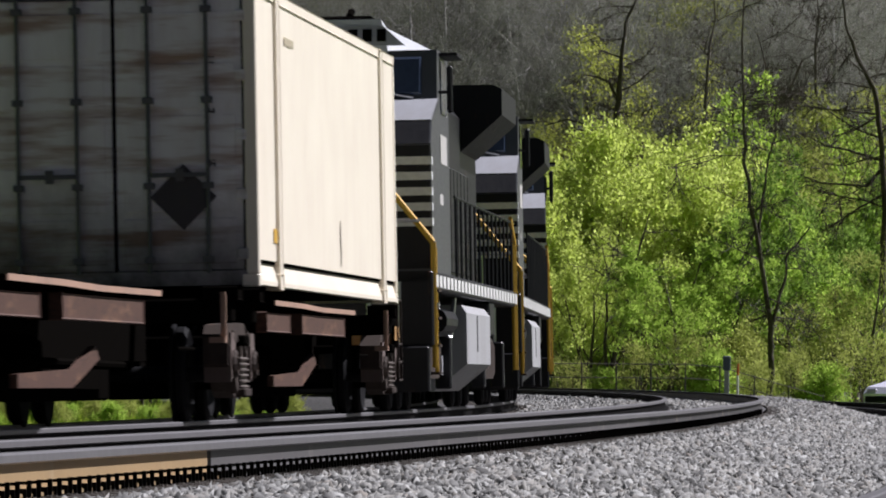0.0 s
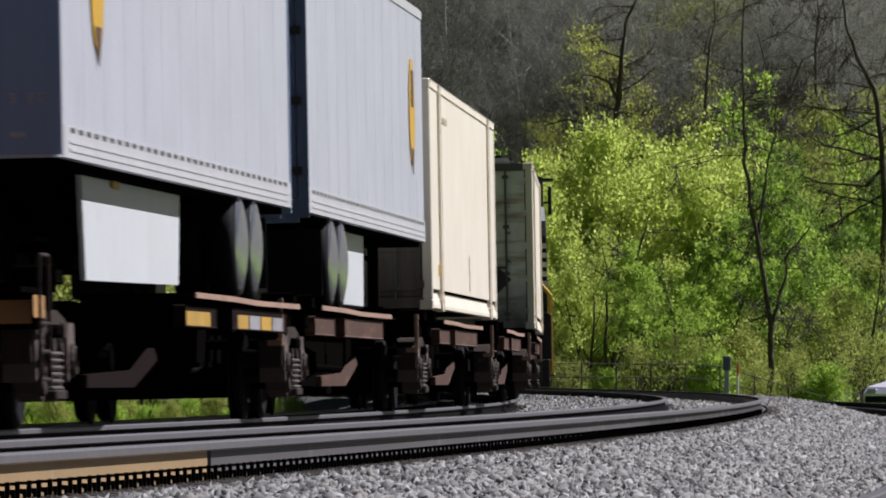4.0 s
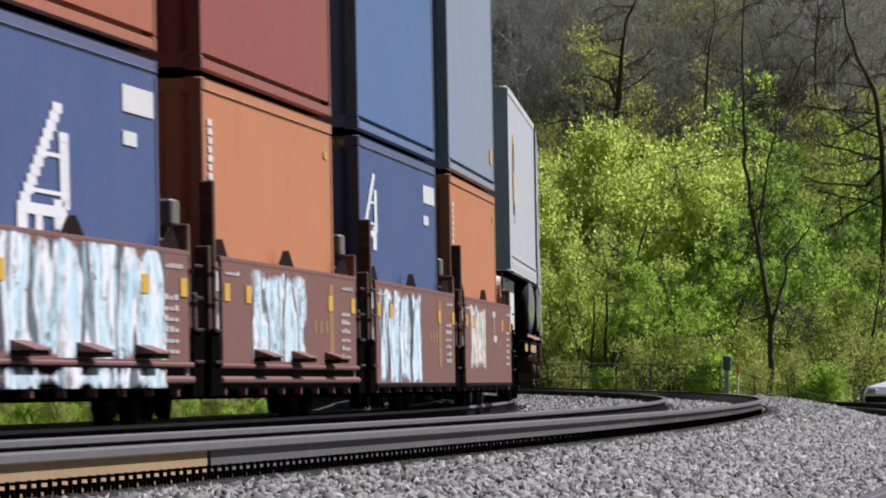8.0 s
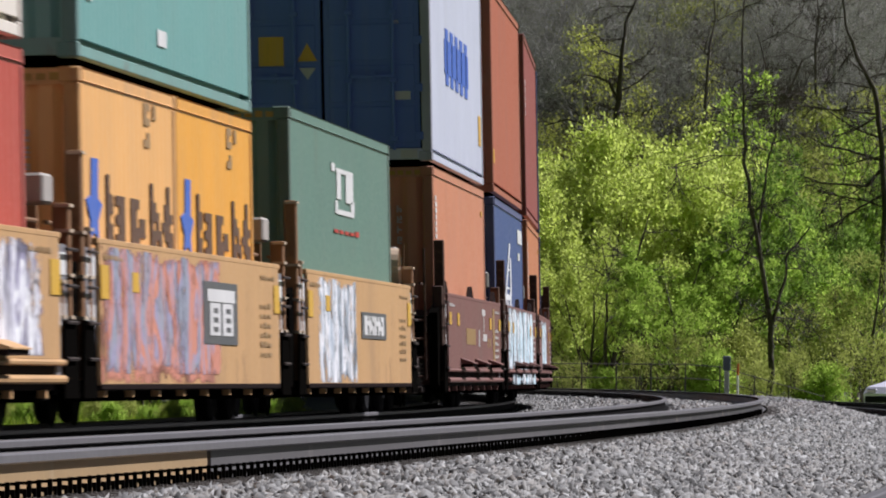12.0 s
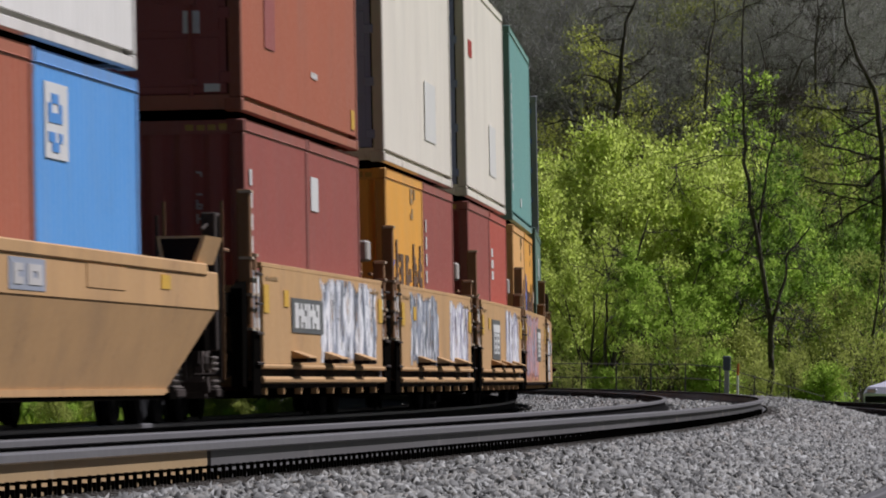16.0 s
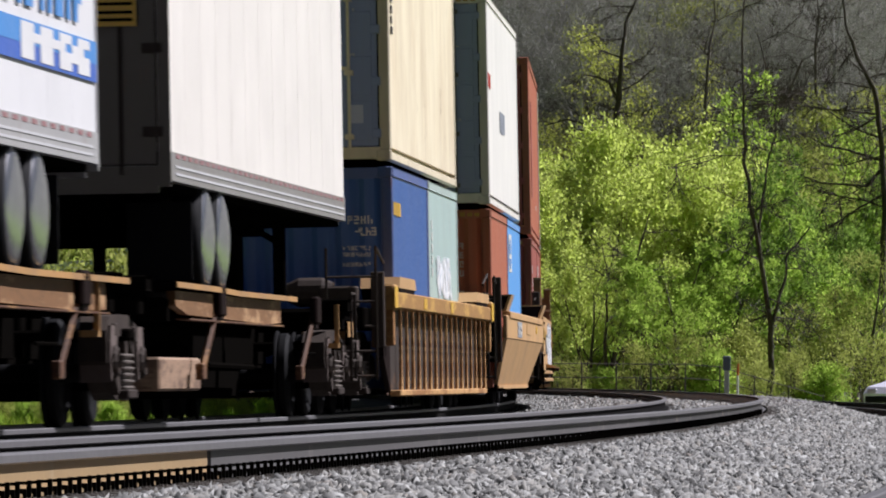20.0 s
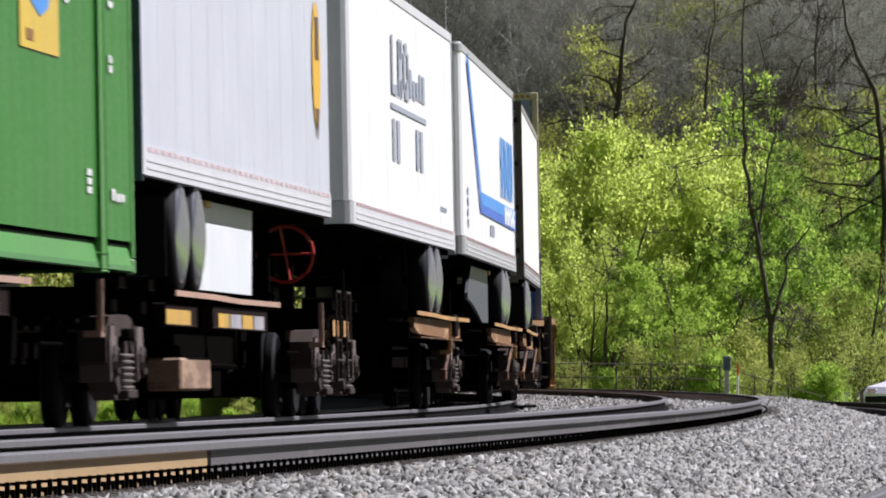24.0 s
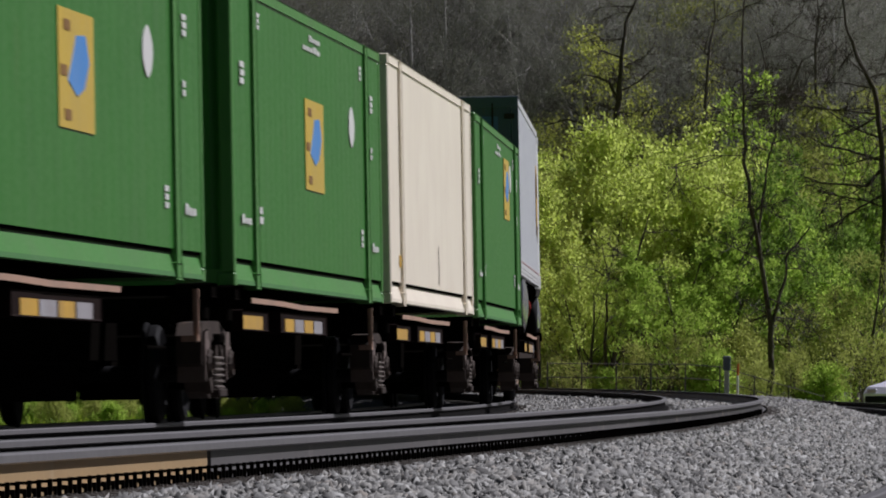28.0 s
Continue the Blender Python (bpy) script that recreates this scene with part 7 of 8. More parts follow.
graffiti(WELLS[47.3], -6.35, 5.0, .51, 1.38, (P_SKY, P_WHITE, P_GREY), 8, gy_, 5)
graffiti(WELLS[47.3], -6.0, 4.6, .29, .44, (P_SKY, P_WHITE, P_GREY), 9, -WELL_Y - .044, 5)


def crane_emblem(c, x0, x1, z0, z1):
    """A white stencilled emblem: a leaning lattice over a heavy block base, broken into squares."""
    r = np.random.default_rng(4)
    y0, y1 = -SIDE - .002, -SIDE + .004
    w, h = x1 - x0, z1 - z0
    sh = Shape()
    for k in range(11):
        f = k / 11
        z = z0 + h * (.24 + .76 * f)
        left, right = x0 + w * (.06 + .62 * f), x0 + w * (.74 - .02 * f)
        for x in (left, right) if k < 8 else (left,):
            sh.box(x, x + w * .16, y0, y1, z, z + h * .075)
        if k in (1, 5):
            sh.box(left + w * .1, right, y0 + .001, y1, z + h * .02, z + h * .05)
    sh.box(x0, x0 + w * .17, y0, y1, z0, z0 + h * .24).box(x0 + w * .62, x0 + w * .84, y0, y1, z0, z0 + h * .3).box(x0, x0 + w * .8, y0 - .001, y1, z0 + h * .17, z0 + h * .25).box(x0 + w * .3, x0 + w * .42, y0, y1, z0, z0 + h * .18)
    tagged(part("emblem", sh, P_WHITE, c, "white stencilled emblem"), kind="stuff")


def pair(s_rear, low_label, low_mat, up_label, up_mat, split=2.92, **kw):
    lo = container(low_label, s_rear, 12.19, split - 0.33, 0.33, low_mat, end_marks=1) if low_mat else None
    up = container(up_label, s_rear, 12.19, 2.59 if not kw.get("tall") else 2.9, split + 0.065, up_mat, **{a: b for a, b in kw.items() if a != "tall"}) if up_mat else None
    return lo, up


w1l, w1u = pair(87.3, "orange-brown container low in a well car", C_ORANGE, "blue-grey container stacked on top", C_GREYB, tall=True)
w2l, w2u = pair(72.1, "navy container with white emblem in a well car", C_BLUE, "faded blue container stacked on top", C_STEEL, tall=True)
w3l, w3u = pair(56.6, "orange-brown container low in a well car", C_ORANGE, "wine red container stacked on top", C_RED, tall=True)
w4l, w4u = pair(41.2, "navy container with white emblem in a well car", C_BLUE, "brick orange container stacked on top", C_BRICK, tall=True)
w5l, w5u = pair(25.8, "faded salmon-orange container with white writing bars", C_SALMON, "pale lavender container with navy doors on top", C_LAV, tall=True, doors=True, door_mat=C_DOORBLUE, rods=C_DOORBLUE, frame=C_LAV, end_marks=1)
part("warning_label", Shape().box(-6.1, -6.085, .46, .76, 4.15, 4.50).loft([[(x_, .30, 4.20), (x_, .06, 4.20), (x_, .18, 4.42)] for x_ in (-6.1, -6.085)]), M_YELLOW, w5u, "yellow warning labels")
part("door_label", Shape().loft([[(x_, .28, 4.12), (x_, .08, 4.12), (x_, .18, 3.98)] for x_ in (-6.1, -6.085)]), P_CHALK, w5u, "small pale triangle label")
for y_, z_ in ((-1.05, 3.72), (-1.12, 3.02)):
    part("door_label", Shape().box(-6.1, -6.085, y_, y_ + .2, z_, z_ + .1), P_CHALK, w5u, "small pale label")
for k, c in ((1, w1l), (3, w3l), (5, w5l)):
    mark(c, "writing", M_WHITE, -5.7, -5.15, 1.45, 2.6, 15, True, k)
    mark(c, "label", M_YELLOW, 5.2, 5.5, 2.55, 2.62)
for c in (w2l, w4l):
    mark(c, "white_patch", M_WHITE, 3.85, 5.8, 2.44, 2.65)
    mark(c, "white_patch", M_WHITE, 3.85, 4.7, 2.18, 2.29)
crane_emblem(w4l, -2.1, 1.0, 1.36, 2.36)
crane_emblem(w2l, -5.7, -3.4, 1.75, 2.56)
tagged(part("lettering", blocks((".###..###..###..###..###.", "##.####.####.####.####.##", "##.####.####.####.####.##", "##.####.####.####.####.##", ".###..###..###..###..###."), -3.0, 2.6, 4.02, 4.72, -SIDE + .004), P_BLUE, w5u, "five blue rounded blocks"), kind="stuff")
mark(w5u, "label", M_YELLOW, 5.0, 5.6, 3.5, 3.9)
mark(w1u, "label", M_YELLOW, 4.9, 5.5, 3.35, 3.55)
mark(w4u, "label", M_YELLOW, -5.9, -5.5, 3.4, 3.6)
mark(w3u, "writing", M_WHITE, -5.6, -5.0, 4.6, 5.2, 5, True, 9)

# tan five-unit well car
M_POSTTAN = coat("rusty orange-brown posts", (0.24, 0.115, 0.042), rough=0.7, dirt=0.5)
M_COLLAR = coat("pale worn collars", (0.55, 0.43, 0.30), rough=0.6, dirt=0.3)
TAN = (("tan well car unit with white graffiti and a small sign", 12.3, False, ((-0.3, 2.9, .78, 1.05),)),
       ("tan well car unit with dull red graffiti and a sign", -3.4, False, ((0.3, 2.9, .65, 1.17),)),
       ("tan well car unit with white graffiti and a big sign", -18.5, True, ((-3.5, -1.0, .63, 1.16),)),
       ("tan well car unit with grey and white graffiti", -34.2, True, ()),
       ("tan well car unit with a sign and white graffiti", -49.9, True, ((-3.8, -0.6, .79, 1.11),)))
for k, (lab, s, piped, signs) in enumerate(TAN):
    o = well_unit(s, lab, W_TAN, trucks=(7.7, -7.85) if k == 0 else (-7.85,), seed=20 + k, piped=piped, signs=signs, pale=P_FADED, rough_marks=0 if k > 1 else 6, guides=False, box_mat=M_BOXDARK, ends=(1,) if k == 0 else (-1,) if k == 4 else (), post_mat=M_POSTTAN)
    WELLS[s] = o
graffiti(WELLS[12.3], -5.3, -.9, .33, 1.34, (P_WHITE, P_MIST), 31, gy_, 5)
graffiti(WELLS[-3.4], -6.44, 1.1, .33, 1.34, (P_PINK, P_PINK), 37, gy_, 3)
graffiti(WELLS[-3.4], -6.2, 1.6, .40, 1.34, (P_PINK, P_LILAC, P_STEEL), 32, gy_ - .003, 7)
graffiti(WELLS[-18.5], 1.0, 5.6, .52, 1.32, (P_WHITE, P_LILAC), 33, gy_, 5)
graffiti(WELLS[-34.2], -5.0, 0.0, .52, 1.33, (P_STEEL, P_GREY, P_WHITE), 34, gy_, 6)
graffiti(WELLS[-34.2], 2.1, 6.1, .52, 1.31, (P_WHITE, P_LILAC), 35, gy_, 4)
graffiti(WELLS[-49.9], -.8, 5.9, .52, 1.34, (P_WHITE, P_STEEL), 36, gy_, 6)
air_reservoir(WELLS[12.3], 6.98, coat("pale tan tank", (0.62, 0.47, 0.33), dirt=0.3))

w6 = container("sage green container alone in a well car", 6.2, 12.19, 2.59, .35, C_SAGE, frame=C_SAGE, end_marks=1)
sh = Shape()
for x0_, x1_, z0_, z1_ in ((-1.45, -1.05, 2.46, 2.54), (-.9, 1.15, 2.455, 2.50), (-.85, -.35, 2.19, 2.46), (.25, 1.15, 2.17, 2.46), (-1.05, -.75, 2.04, 2.17), (-.8, 1.25, 2.035, 2.085), (.85, 1.3, 2.08, 2.2)):
    sh.box(x0_, x1_, -SIDE - .002, -SIDE + .004, z0_, z1_)
part("emblem", sh, M_WHITE, w6, "angular white emblem")
mark(w6, "red_writing", M_RED, -1.2, 2.0, 1.84, 1.90, 5)


def box20(label, s_rear, mat, split):
    return container(label, s_rear, 6.06, split - 0.255, 0.255, mat, ride_half=3.0, end_marks=0 if mat == C_ROYAL else 1, hazard=mat != C_ROYAL)


w7a, w7b = box20("sun-bleached amber short container with dark strokes", -9.45, C_PEACH, 2.68), box20("amber short container with dark lettering bars", -3.38, C_AMBER, 2.68)
w8a, w8b = box20("maroon short container beside a bright red one", -24.5, C_MAROON, 2.68), box20("bright red short container with a white mark", -18.45, C_SCARLET, 2.68)
w9a, w9b = box20("amber short container with dark lettering bars", -40.2, C_AMBER, 2.68), box20("maroon short container beside an amber one", -34.15, C_MAROON, 2.68)
w10a, w10b = box20("maroon short container with writing on its end", -56.0, C_MAROON, 2.68), box20("maroon short container with a white label", -49.95, C_MAROON, 2.68)
for c in (w7a, w7b, w9a):
    tagged(part("lettering", blocks(STROKES_WIDE, -1.5, 2.75, 1.40, 1.92, -SIDE + .004), P_UMBER, c, "dark broken block strokes"), kind="stuff")
    part("blue_emblem", Shape().prism([(-2.55, 1.40), (-2.3, 1.46), (-2.0, 1.41), (-2.05, 1.55), (-1.8, 1.68), (-2.05, 1.72), (-2.0, 2.02), (-2.4, 2.02), (-2.45, 1.74), (-2.75, 1.70), (-2.5, 1.56)], -SIDE - .003, -SIDE + .004), P_BLUE, c, "blue star-like emblem")
    tagged(part("faded_letters", blocks(("##.#", "#..#", "##..", "....", ".#..", "##.."), .9, 1.7, 2.2, 2.55, -SIDE + .004), P_FADED, c, "faded marks"), kind="stuff")
mark(w8b, "white_mark", M_WHITE, -2.55, -1.5, 1.75, 2.22, 3, True)
mark(w10b, "white_label", M_WHITE, -2.7, -1.9, 2.0, 2.33)
for c in (w9b, w10a):
    mark(c, "writing", M_WHITE, -2.6, -2.2, 1.5, 2.3, 4, True, 3)
w7u = pair(-9.5, "", None, "teal container with white writing bars on top", C_TEAL, 2.68, tall=True)[1]
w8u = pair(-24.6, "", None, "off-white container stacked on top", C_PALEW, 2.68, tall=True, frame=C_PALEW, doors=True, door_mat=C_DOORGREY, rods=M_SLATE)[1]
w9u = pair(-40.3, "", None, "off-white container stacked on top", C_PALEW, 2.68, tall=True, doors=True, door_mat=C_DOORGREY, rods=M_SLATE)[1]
w10u = pair(-56.1, "", None, "brick red container with dark doors on top", C_BRICK, 2.68, tall=True, doors=True, door_mat=C_MAROON, rods=C_MAROON, end_marks=2, end_mark_mat=M_WHITE)[1]
mark(w7u, "writing", M_WHITE, -5.6, -5.0, 3.2, 5.0, 12, True, 5)
mark(w7u, "white_patch", M_WHITE, -1.0, -.4, 3.05, 3.18)
for c in (w8u, w9u):
    mark(c, "red_emblem", M_RED, -5.0, -3.9, 4.6, 4.95, 3)
    mark(c, "grey_patch", P_WASH, 1.0, 3.0, 3.2, 3.9)
mark(w10u, "faded_emblem", coat("faded purple smear", (0.36, 0.085, 0.08), dirt=0.25), -3.9, -2.9, 3.4, 5.0)
mark(w10u, "white_patch", M_WHITE, 0.8, 1.5, 3.3, 3.4, 3)
mark(w10u, "label", M_YELLOW, 5.3, 5.7, 2.95, 3.15)
part("end_label", Shape().box(-6.09, -6.075, -.93, -.78, 3.44, 3.64).box(-6.09, -6.075, -1.1, -.96, 2.92, 2.99), M_WHITE, w10u)


# tan single well cars: one with sloping side plates, one with open ribs
def sloped_well(label):
    u = thing("well_car", label, "rail wagon", "single well cars")
    Y = 1.55
    for sgn in (-1, 1):
        part("upper_band", Shape().box(-8.3, 8.3, min(sgn * Y, sgn * (Y - .06)), max(sgn * Y, sgn * (Y - .06)), .92, 1.24, .012), W_TAN, u)
        part("top_chord", Shape().box(-7.4, 7.4, min(sgn * (Y + .02), sgn * (Y - .1)), max(sgn * (Y + .02), sgn * (Y - .1)), 1.20, 1.30, .012), W_TAN, u)
        part("side_plate", Shape().loft([[(-8.2, sgn * (Y - .01 - t), .925), (8.2, sgn * (Y - .01 - t), .925), (6.3, sgn * (Y - .21 - t), .27), (-6.6, sgn * (Y - .21 - t), .27)] for t in (0, .05)]), W_TAN, u, "sloping tan side plate")
        part("bottom_flange", Shape().box(-6.6, 6.3, min(sgn * (Y - .19), sgn * (Y - .25)), max(sgn * (Y - .19), sgn * (Y - .25)), .235, .285), W_TAN, u)
        part("floor_edge", Shape().box(-6.9, 6.9, min(sgn * 1.31, sgn * 1.34), max(sgn * 1.31, sgn * 1.34), .20, .30), M_BLACK, u)
        for ex in (-1, 1):
            part("end_post", Shape().box(ex * 8.75 - .07, ex * 8.75 + .07, min(sgn * (Y - .06), sgn * (Y - .18)), max(sgn * (Y - .06), sgn * (Y - .18)), .6, 1.75, .012), M_IRON, u)
            bin_ = part("walkway_box", Shape().slab([(sgn * (Y - .30), 1.30), (sgn * (Y - .02), 1.30), (sgn * (Y + .06), 1.52), (sgn * (Y - .34), 1.52)], ex * 7.55 - .6, ex * 7.55 + .6), W_TAN, u, "flared steel box on the chord")
            # The box is solid; this dark sheet paints the shade inside its mouth.
            part("mouth_shade", Shape().slab([(sgn * (Y - .28), 1.32), (sgn * (Y - .05), 1.32), (sgn * (Y + .02), 1.50), (sgn * (Y - .31), 1.50)], ex * 7.55 - .606, ex * 7.55 - .601), M_GUIDE, bin_)
            part("end_gusset", Shape().prism([(ex * 8.3, .6), (ex * 9.4, .6), (ex * 9.4, 1.2), (ex * 8.3, 1.22)], sgn * (Y - .25), sgn * (Y - .12)), M_BLACK, u)
    return u


def common_ends(u, hx, mat):
    part("well_floor", Shape().box(-7, 7, -.2, .2, .20, .25).box(-6.6, -6.1, -1.4, 1.4, .20, .25).box(6.1, 6.6, -1.4, 1.4, .20, .25), M_BLACK, u)
    for ex in (-1, 1):
        part("end_platform", Shape().box(min(ex * 7.0, ex * (hx + .4)), max(ex * 7.0, ex * (hx + .4)), -1.3, 1.3, .9, 1.12, .02), M_BLACK, u)
        part("coupler", Shape().box(min(ex * hx, ex * (hx + 1.1)), max(ex * hx, ex * (hx + 1.1)), -.13, .13, .7, .95, .03), M_IRON, u)
        lad = ladder(u, "end_ladder", ex * (hx + .3), ex * (hx + .3), -1.42, -.9, [.4, .66, .92, 1.18, 1.44], .36, 1.75, M_IRON)
        part("handrail", Shape().tube((ex * (hx + .3), -1.42, 1.75), (ex * (hx - .9), -1.42, 1.6), .016), M_IRON, lad)
        part("brake_cylinder", Shape().wheel(ex * (hx - .8), -.9, -.4, 1.3, .16, 14).box(ex * (hx - .2) - .2, ex * (hx - .2) + .2, -1.2, -.8, 1.12, 1.35, .02), M_IRON, u)
        truck(u, ex * (hx - .95))


r1w = sloped_well("tan well car with smooth sloping side plates")
common_ends(r1w, 9.2, W_TAN)
part("sign_panel", Shape().box(-4.0, -2.2, -1.556, -1.548, .96, 1.18), P_STEEL, r1w, "faded grey sign")
tagged(part("sign_print", blocks(("##.###", "#..#.#", "##.###"), -3.8, -2.4, 1.0, 1.14, -1.557), P_CHALK, r1w, "pale strokes on the sign"), kind="stuff")
part("repair_plate", Shape().box(0.0, 2.2, -1.558, -1.548, 1.02, 1.19), W_TAN, r1w)
part("reflector", Shape().box(4.4, 5.0, -1.558, -1.548, 1.06, 1.17), M_YELLOW, r1w)
ride(r1w, -69.0, 7.4)

M_RIB = scuffed("worn brown rib steel", (0.33, 0.15, 0.042), (0.56, 0.32, 0.12), 0.47)
M_CHORD = scuffed("worn golden chord steel", (0.34, 0.175, 0.045), (0.52, 0.30, 0.07), 0.5)
# Sheet added behind the open ribs; its dark brown paints the shade there.
M_RIBSHADE = scuffed("rusty inner sheet", (0.02, 0.009, 0.004), (0.07, 0.03, 0.010), 0.52)
rbw = thing("well_car", "tan well car with open ribbed sides", "rail wagon", "single well cars")
for sgn in (-1, 1):
    Y = 1.52
    part("top_chord", Shape().box(-9.6, 9.6, min(sgn * (Y + .02), sgn * (Y - .14)), max(sgn * (Y + .02), sgn * (Y - .14)), 1.12, 1.30, .015), M_CHORD, rbw, "worn golden top chord")
    part("bottom_chord", Shape().box(-8.4, 8.3, min(sgn * Y, sgn * (Y - .12)), max(sgn * Y, sgn * (Y - .12)), .18, .25, .012), M_RIB, rbw)
    part("back_sheet", Shape().box(-8.6, 8.6, min(sgn * (Y - .16), sgn * (Y - .14)), max(sgn * (Y - .16), sgn * (Y - .14)), .19, 1.14), M_RIBSHADE, rbw, "dark brown sheet painted for the shade between ribs")
    rib = shared(("rib", sgn), lambda: Shape().prism([(-.14, .25), (.14, .25), (.075, .45), (.045, .75), (.032, 1.12), (-.032, 1.12), (-.045, .75), (-.075, .45)], sgn * 1.485, sgn * 1.515).mesh("rib", M_RIB))
    for k in range(17):
        o = part("rib", rib, M_RIB, rbw)
        o.location = (-8.1 + k * 1.0125, 0, 0)
        if k % 5 == 2:
            o.rotation_euler = (0, .015 * (-1) ** k, 0)
    for ex in (-1, 1):
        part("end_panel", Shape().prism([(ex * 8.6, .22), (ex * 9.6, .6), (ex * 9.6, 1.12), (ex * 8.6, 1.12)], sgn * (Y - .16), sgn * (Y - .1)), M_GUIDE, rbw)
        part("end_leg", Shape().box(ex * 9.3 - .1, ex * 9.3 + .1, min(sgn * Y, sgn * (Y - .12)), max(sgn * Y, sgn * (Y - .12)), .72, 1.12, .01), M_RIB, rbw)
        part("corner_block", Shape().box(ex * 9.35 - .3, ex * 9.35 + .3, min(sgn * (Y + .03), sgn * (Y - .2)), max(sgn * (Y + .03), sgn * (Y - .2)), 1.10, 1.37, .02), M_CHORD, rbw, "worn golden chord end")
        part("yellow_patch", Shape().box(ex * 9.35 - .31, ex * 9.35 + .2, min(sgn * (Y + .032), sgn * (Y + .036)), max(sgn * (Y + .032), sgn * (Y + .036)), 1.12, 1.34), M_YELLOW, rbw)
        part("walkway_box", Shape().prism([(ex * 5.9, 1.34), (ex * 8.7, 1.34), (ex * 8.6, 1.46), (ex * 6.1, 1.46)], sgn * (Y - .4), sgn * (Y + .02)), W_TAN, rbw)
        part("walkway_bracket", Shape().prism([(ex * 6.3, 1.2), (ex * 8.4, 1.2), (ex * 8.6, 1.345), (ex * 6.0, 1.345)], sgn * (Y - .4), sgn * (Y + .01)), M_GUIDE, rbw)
        part("end_post", Shape().box(ex * 9.9 - .08, ex * 9.9 + .08, min(sgn * (Y - .06), sgn * (Y - .2)), max(sgn * (Y - .06), sgn * (Y - .2)), .7, 1.5, .012), M_IRON, rbw)
    if sgn < 0:
        for x in (-4.6, 0.4):
            part("yellow_patch", Shape().box(x, x + .55, -Y - .026, -Y - .019, 1.15, 1.27), M_YELLOW, rbw)
common_ends(rbw, 10.3, W_TAN)
loop = Shape()
for a, b in zip(np.linspace(0, math.pi, 9)[:-1], np.linspace(0, math.pi, 9)[1:]):
    loop.tube((6.6 + 1.2 * math.cos(a), -1.2, 1.32 + .3 * math.sin(a)), (6.6 + 1.2 * math.cos(b), -1.2, 1.32 + .3 * math.sin(b)), .016)
part("grab_loop", loop, M_IRON, rbw)
ride(rbw, -91.1, 7.6)

r1a, r1b = box20("brick red short container beside an azure one", -76.0, C_BRICK, 2.72), box20("azure short container with a white label", -69.9, C_AZURE, 2.72)
lab = mark(r1b, "white_label", M_WHITE, -2.45, -1.2, 1.95, 2.5)
tagged(part("label_print", blocks((".##..", "#..#.", "####.", ".....", "##.#.", ".##.."), -2.3, -1.35, 2.0, 2.42, -SIDE - .003), P_CYAN, lab, "blue marks on the label"), kind="stuff")
part("end_patch", Shape().box(-3.05, -3.005, -.72, .1, 1.5, 2.1), C_STEEL, r1a, "blue patch on the dark end")
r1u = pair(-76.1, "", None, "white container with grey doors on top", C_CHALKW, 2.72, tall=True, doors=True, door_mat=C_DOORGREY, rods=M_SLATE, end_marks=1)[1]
mark(r1u, "red_emblem", M_RED, -5.9, -4.9, 4.4, 4.72, 2)
mark(r1u, "grey_smear", P_STEEL, -1.5, 0.5, 3.9, 4.4, 4)
rba, rbb = box20("royal blue short container with yellow mark", -97.2, C_ROYAL, 2.72), box20("pale teal short container with a white wash", -91.1, C_ICE, 2.72)
mark(rba, "yellow_emblem", M_YELLOW, -2.8, -1.6, 2.18, 2.42, 3)
sh = Shape()
r = np.random.default_rng(61)
end_glyphs(sh, -3.004, [(-.42 - .075 * k, 2.09) for k in range(9) if k != 4] + [(-.88 - .06 * k, 1.96) for k in range(4)], .052, .09, r)
for z in (1.80, 1.73, 1.62):
    end_glyphs(sh, -3.004, [(-.74 - .045 * k, z) for k in range(7)], .033, .045, r)
tagged(part("end_writing", sh, M_WHITE, rba, "lines of small white writing"), kind="stuff")
graffiti(rbb, -1.6, 1.5, 1.35, 1.86, (P_WHITE, P_MIST, P_WHITE), 41, -SIDE - .001, 6)
mark(rbb, "writing", M_WHITE, -2.5, -2.1, 1.6, 2.3, 5, True, 6)
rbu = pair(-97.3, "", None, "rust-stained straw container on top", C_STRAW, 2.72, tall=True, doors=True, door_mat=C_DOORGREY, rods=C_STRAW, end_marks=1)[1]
mark(rbu, "writing", P_DARK, -5.7, -5.3, 4.2, 4.9, 6, True, 7)
part("end_label", Shape().box(-6.09, -6.075, -1.0, -.85, 3.2, 3.4), C_LAV, rbu)

# second spine car with trailers
spine_unit(-122.2, -102.4, "tan decked spine car unit under a white trailer", (-9.7, 8.6), tan=True, ends=(1,), bracket=False, deck_at=(-119.7, -109.4), lift=0.07, struts=(-116.4, -107.5), boxes=((-118.9, -115.8),))
spine_unit(-142.5, -122.2, "tan decked spine car unit under a striped trailer", (-10.0,), tan=True, bracket=False, deck_at=(-133.2, -122.9), lift=0.07, struts=(-125.7,))
spine_unit(-161.4, -142.5, "tan decked spine car unit under a white trailer", (-8.4,), tan=True, ends=(-1,), bracket=False, deck_at=(-151.6, -141.6), lift=0.07, struts=(-144.5,))
trA = trailer("plain white trailer on a spine car", -119.7, 16.15, coat("warm white trailer skin", (0.86, 0.82, 0.76), dirt=0.06, rough=0.45, streak=0.08), False, rail_mat=coat("dull grey rail", (0.27, 0.26, 0.25), dirt=0.4), dots=M_DASH, nose_mat=coat("dark brown-grey doors", (0.085, 0.07, 0.055), dirt=0.3))
part("warning_plate", Shape().box(-8.165, -8.15, -1.04, -.70, 3.24, 3.46), M_YELLOW, trA, "yellow warning plate with black lines")
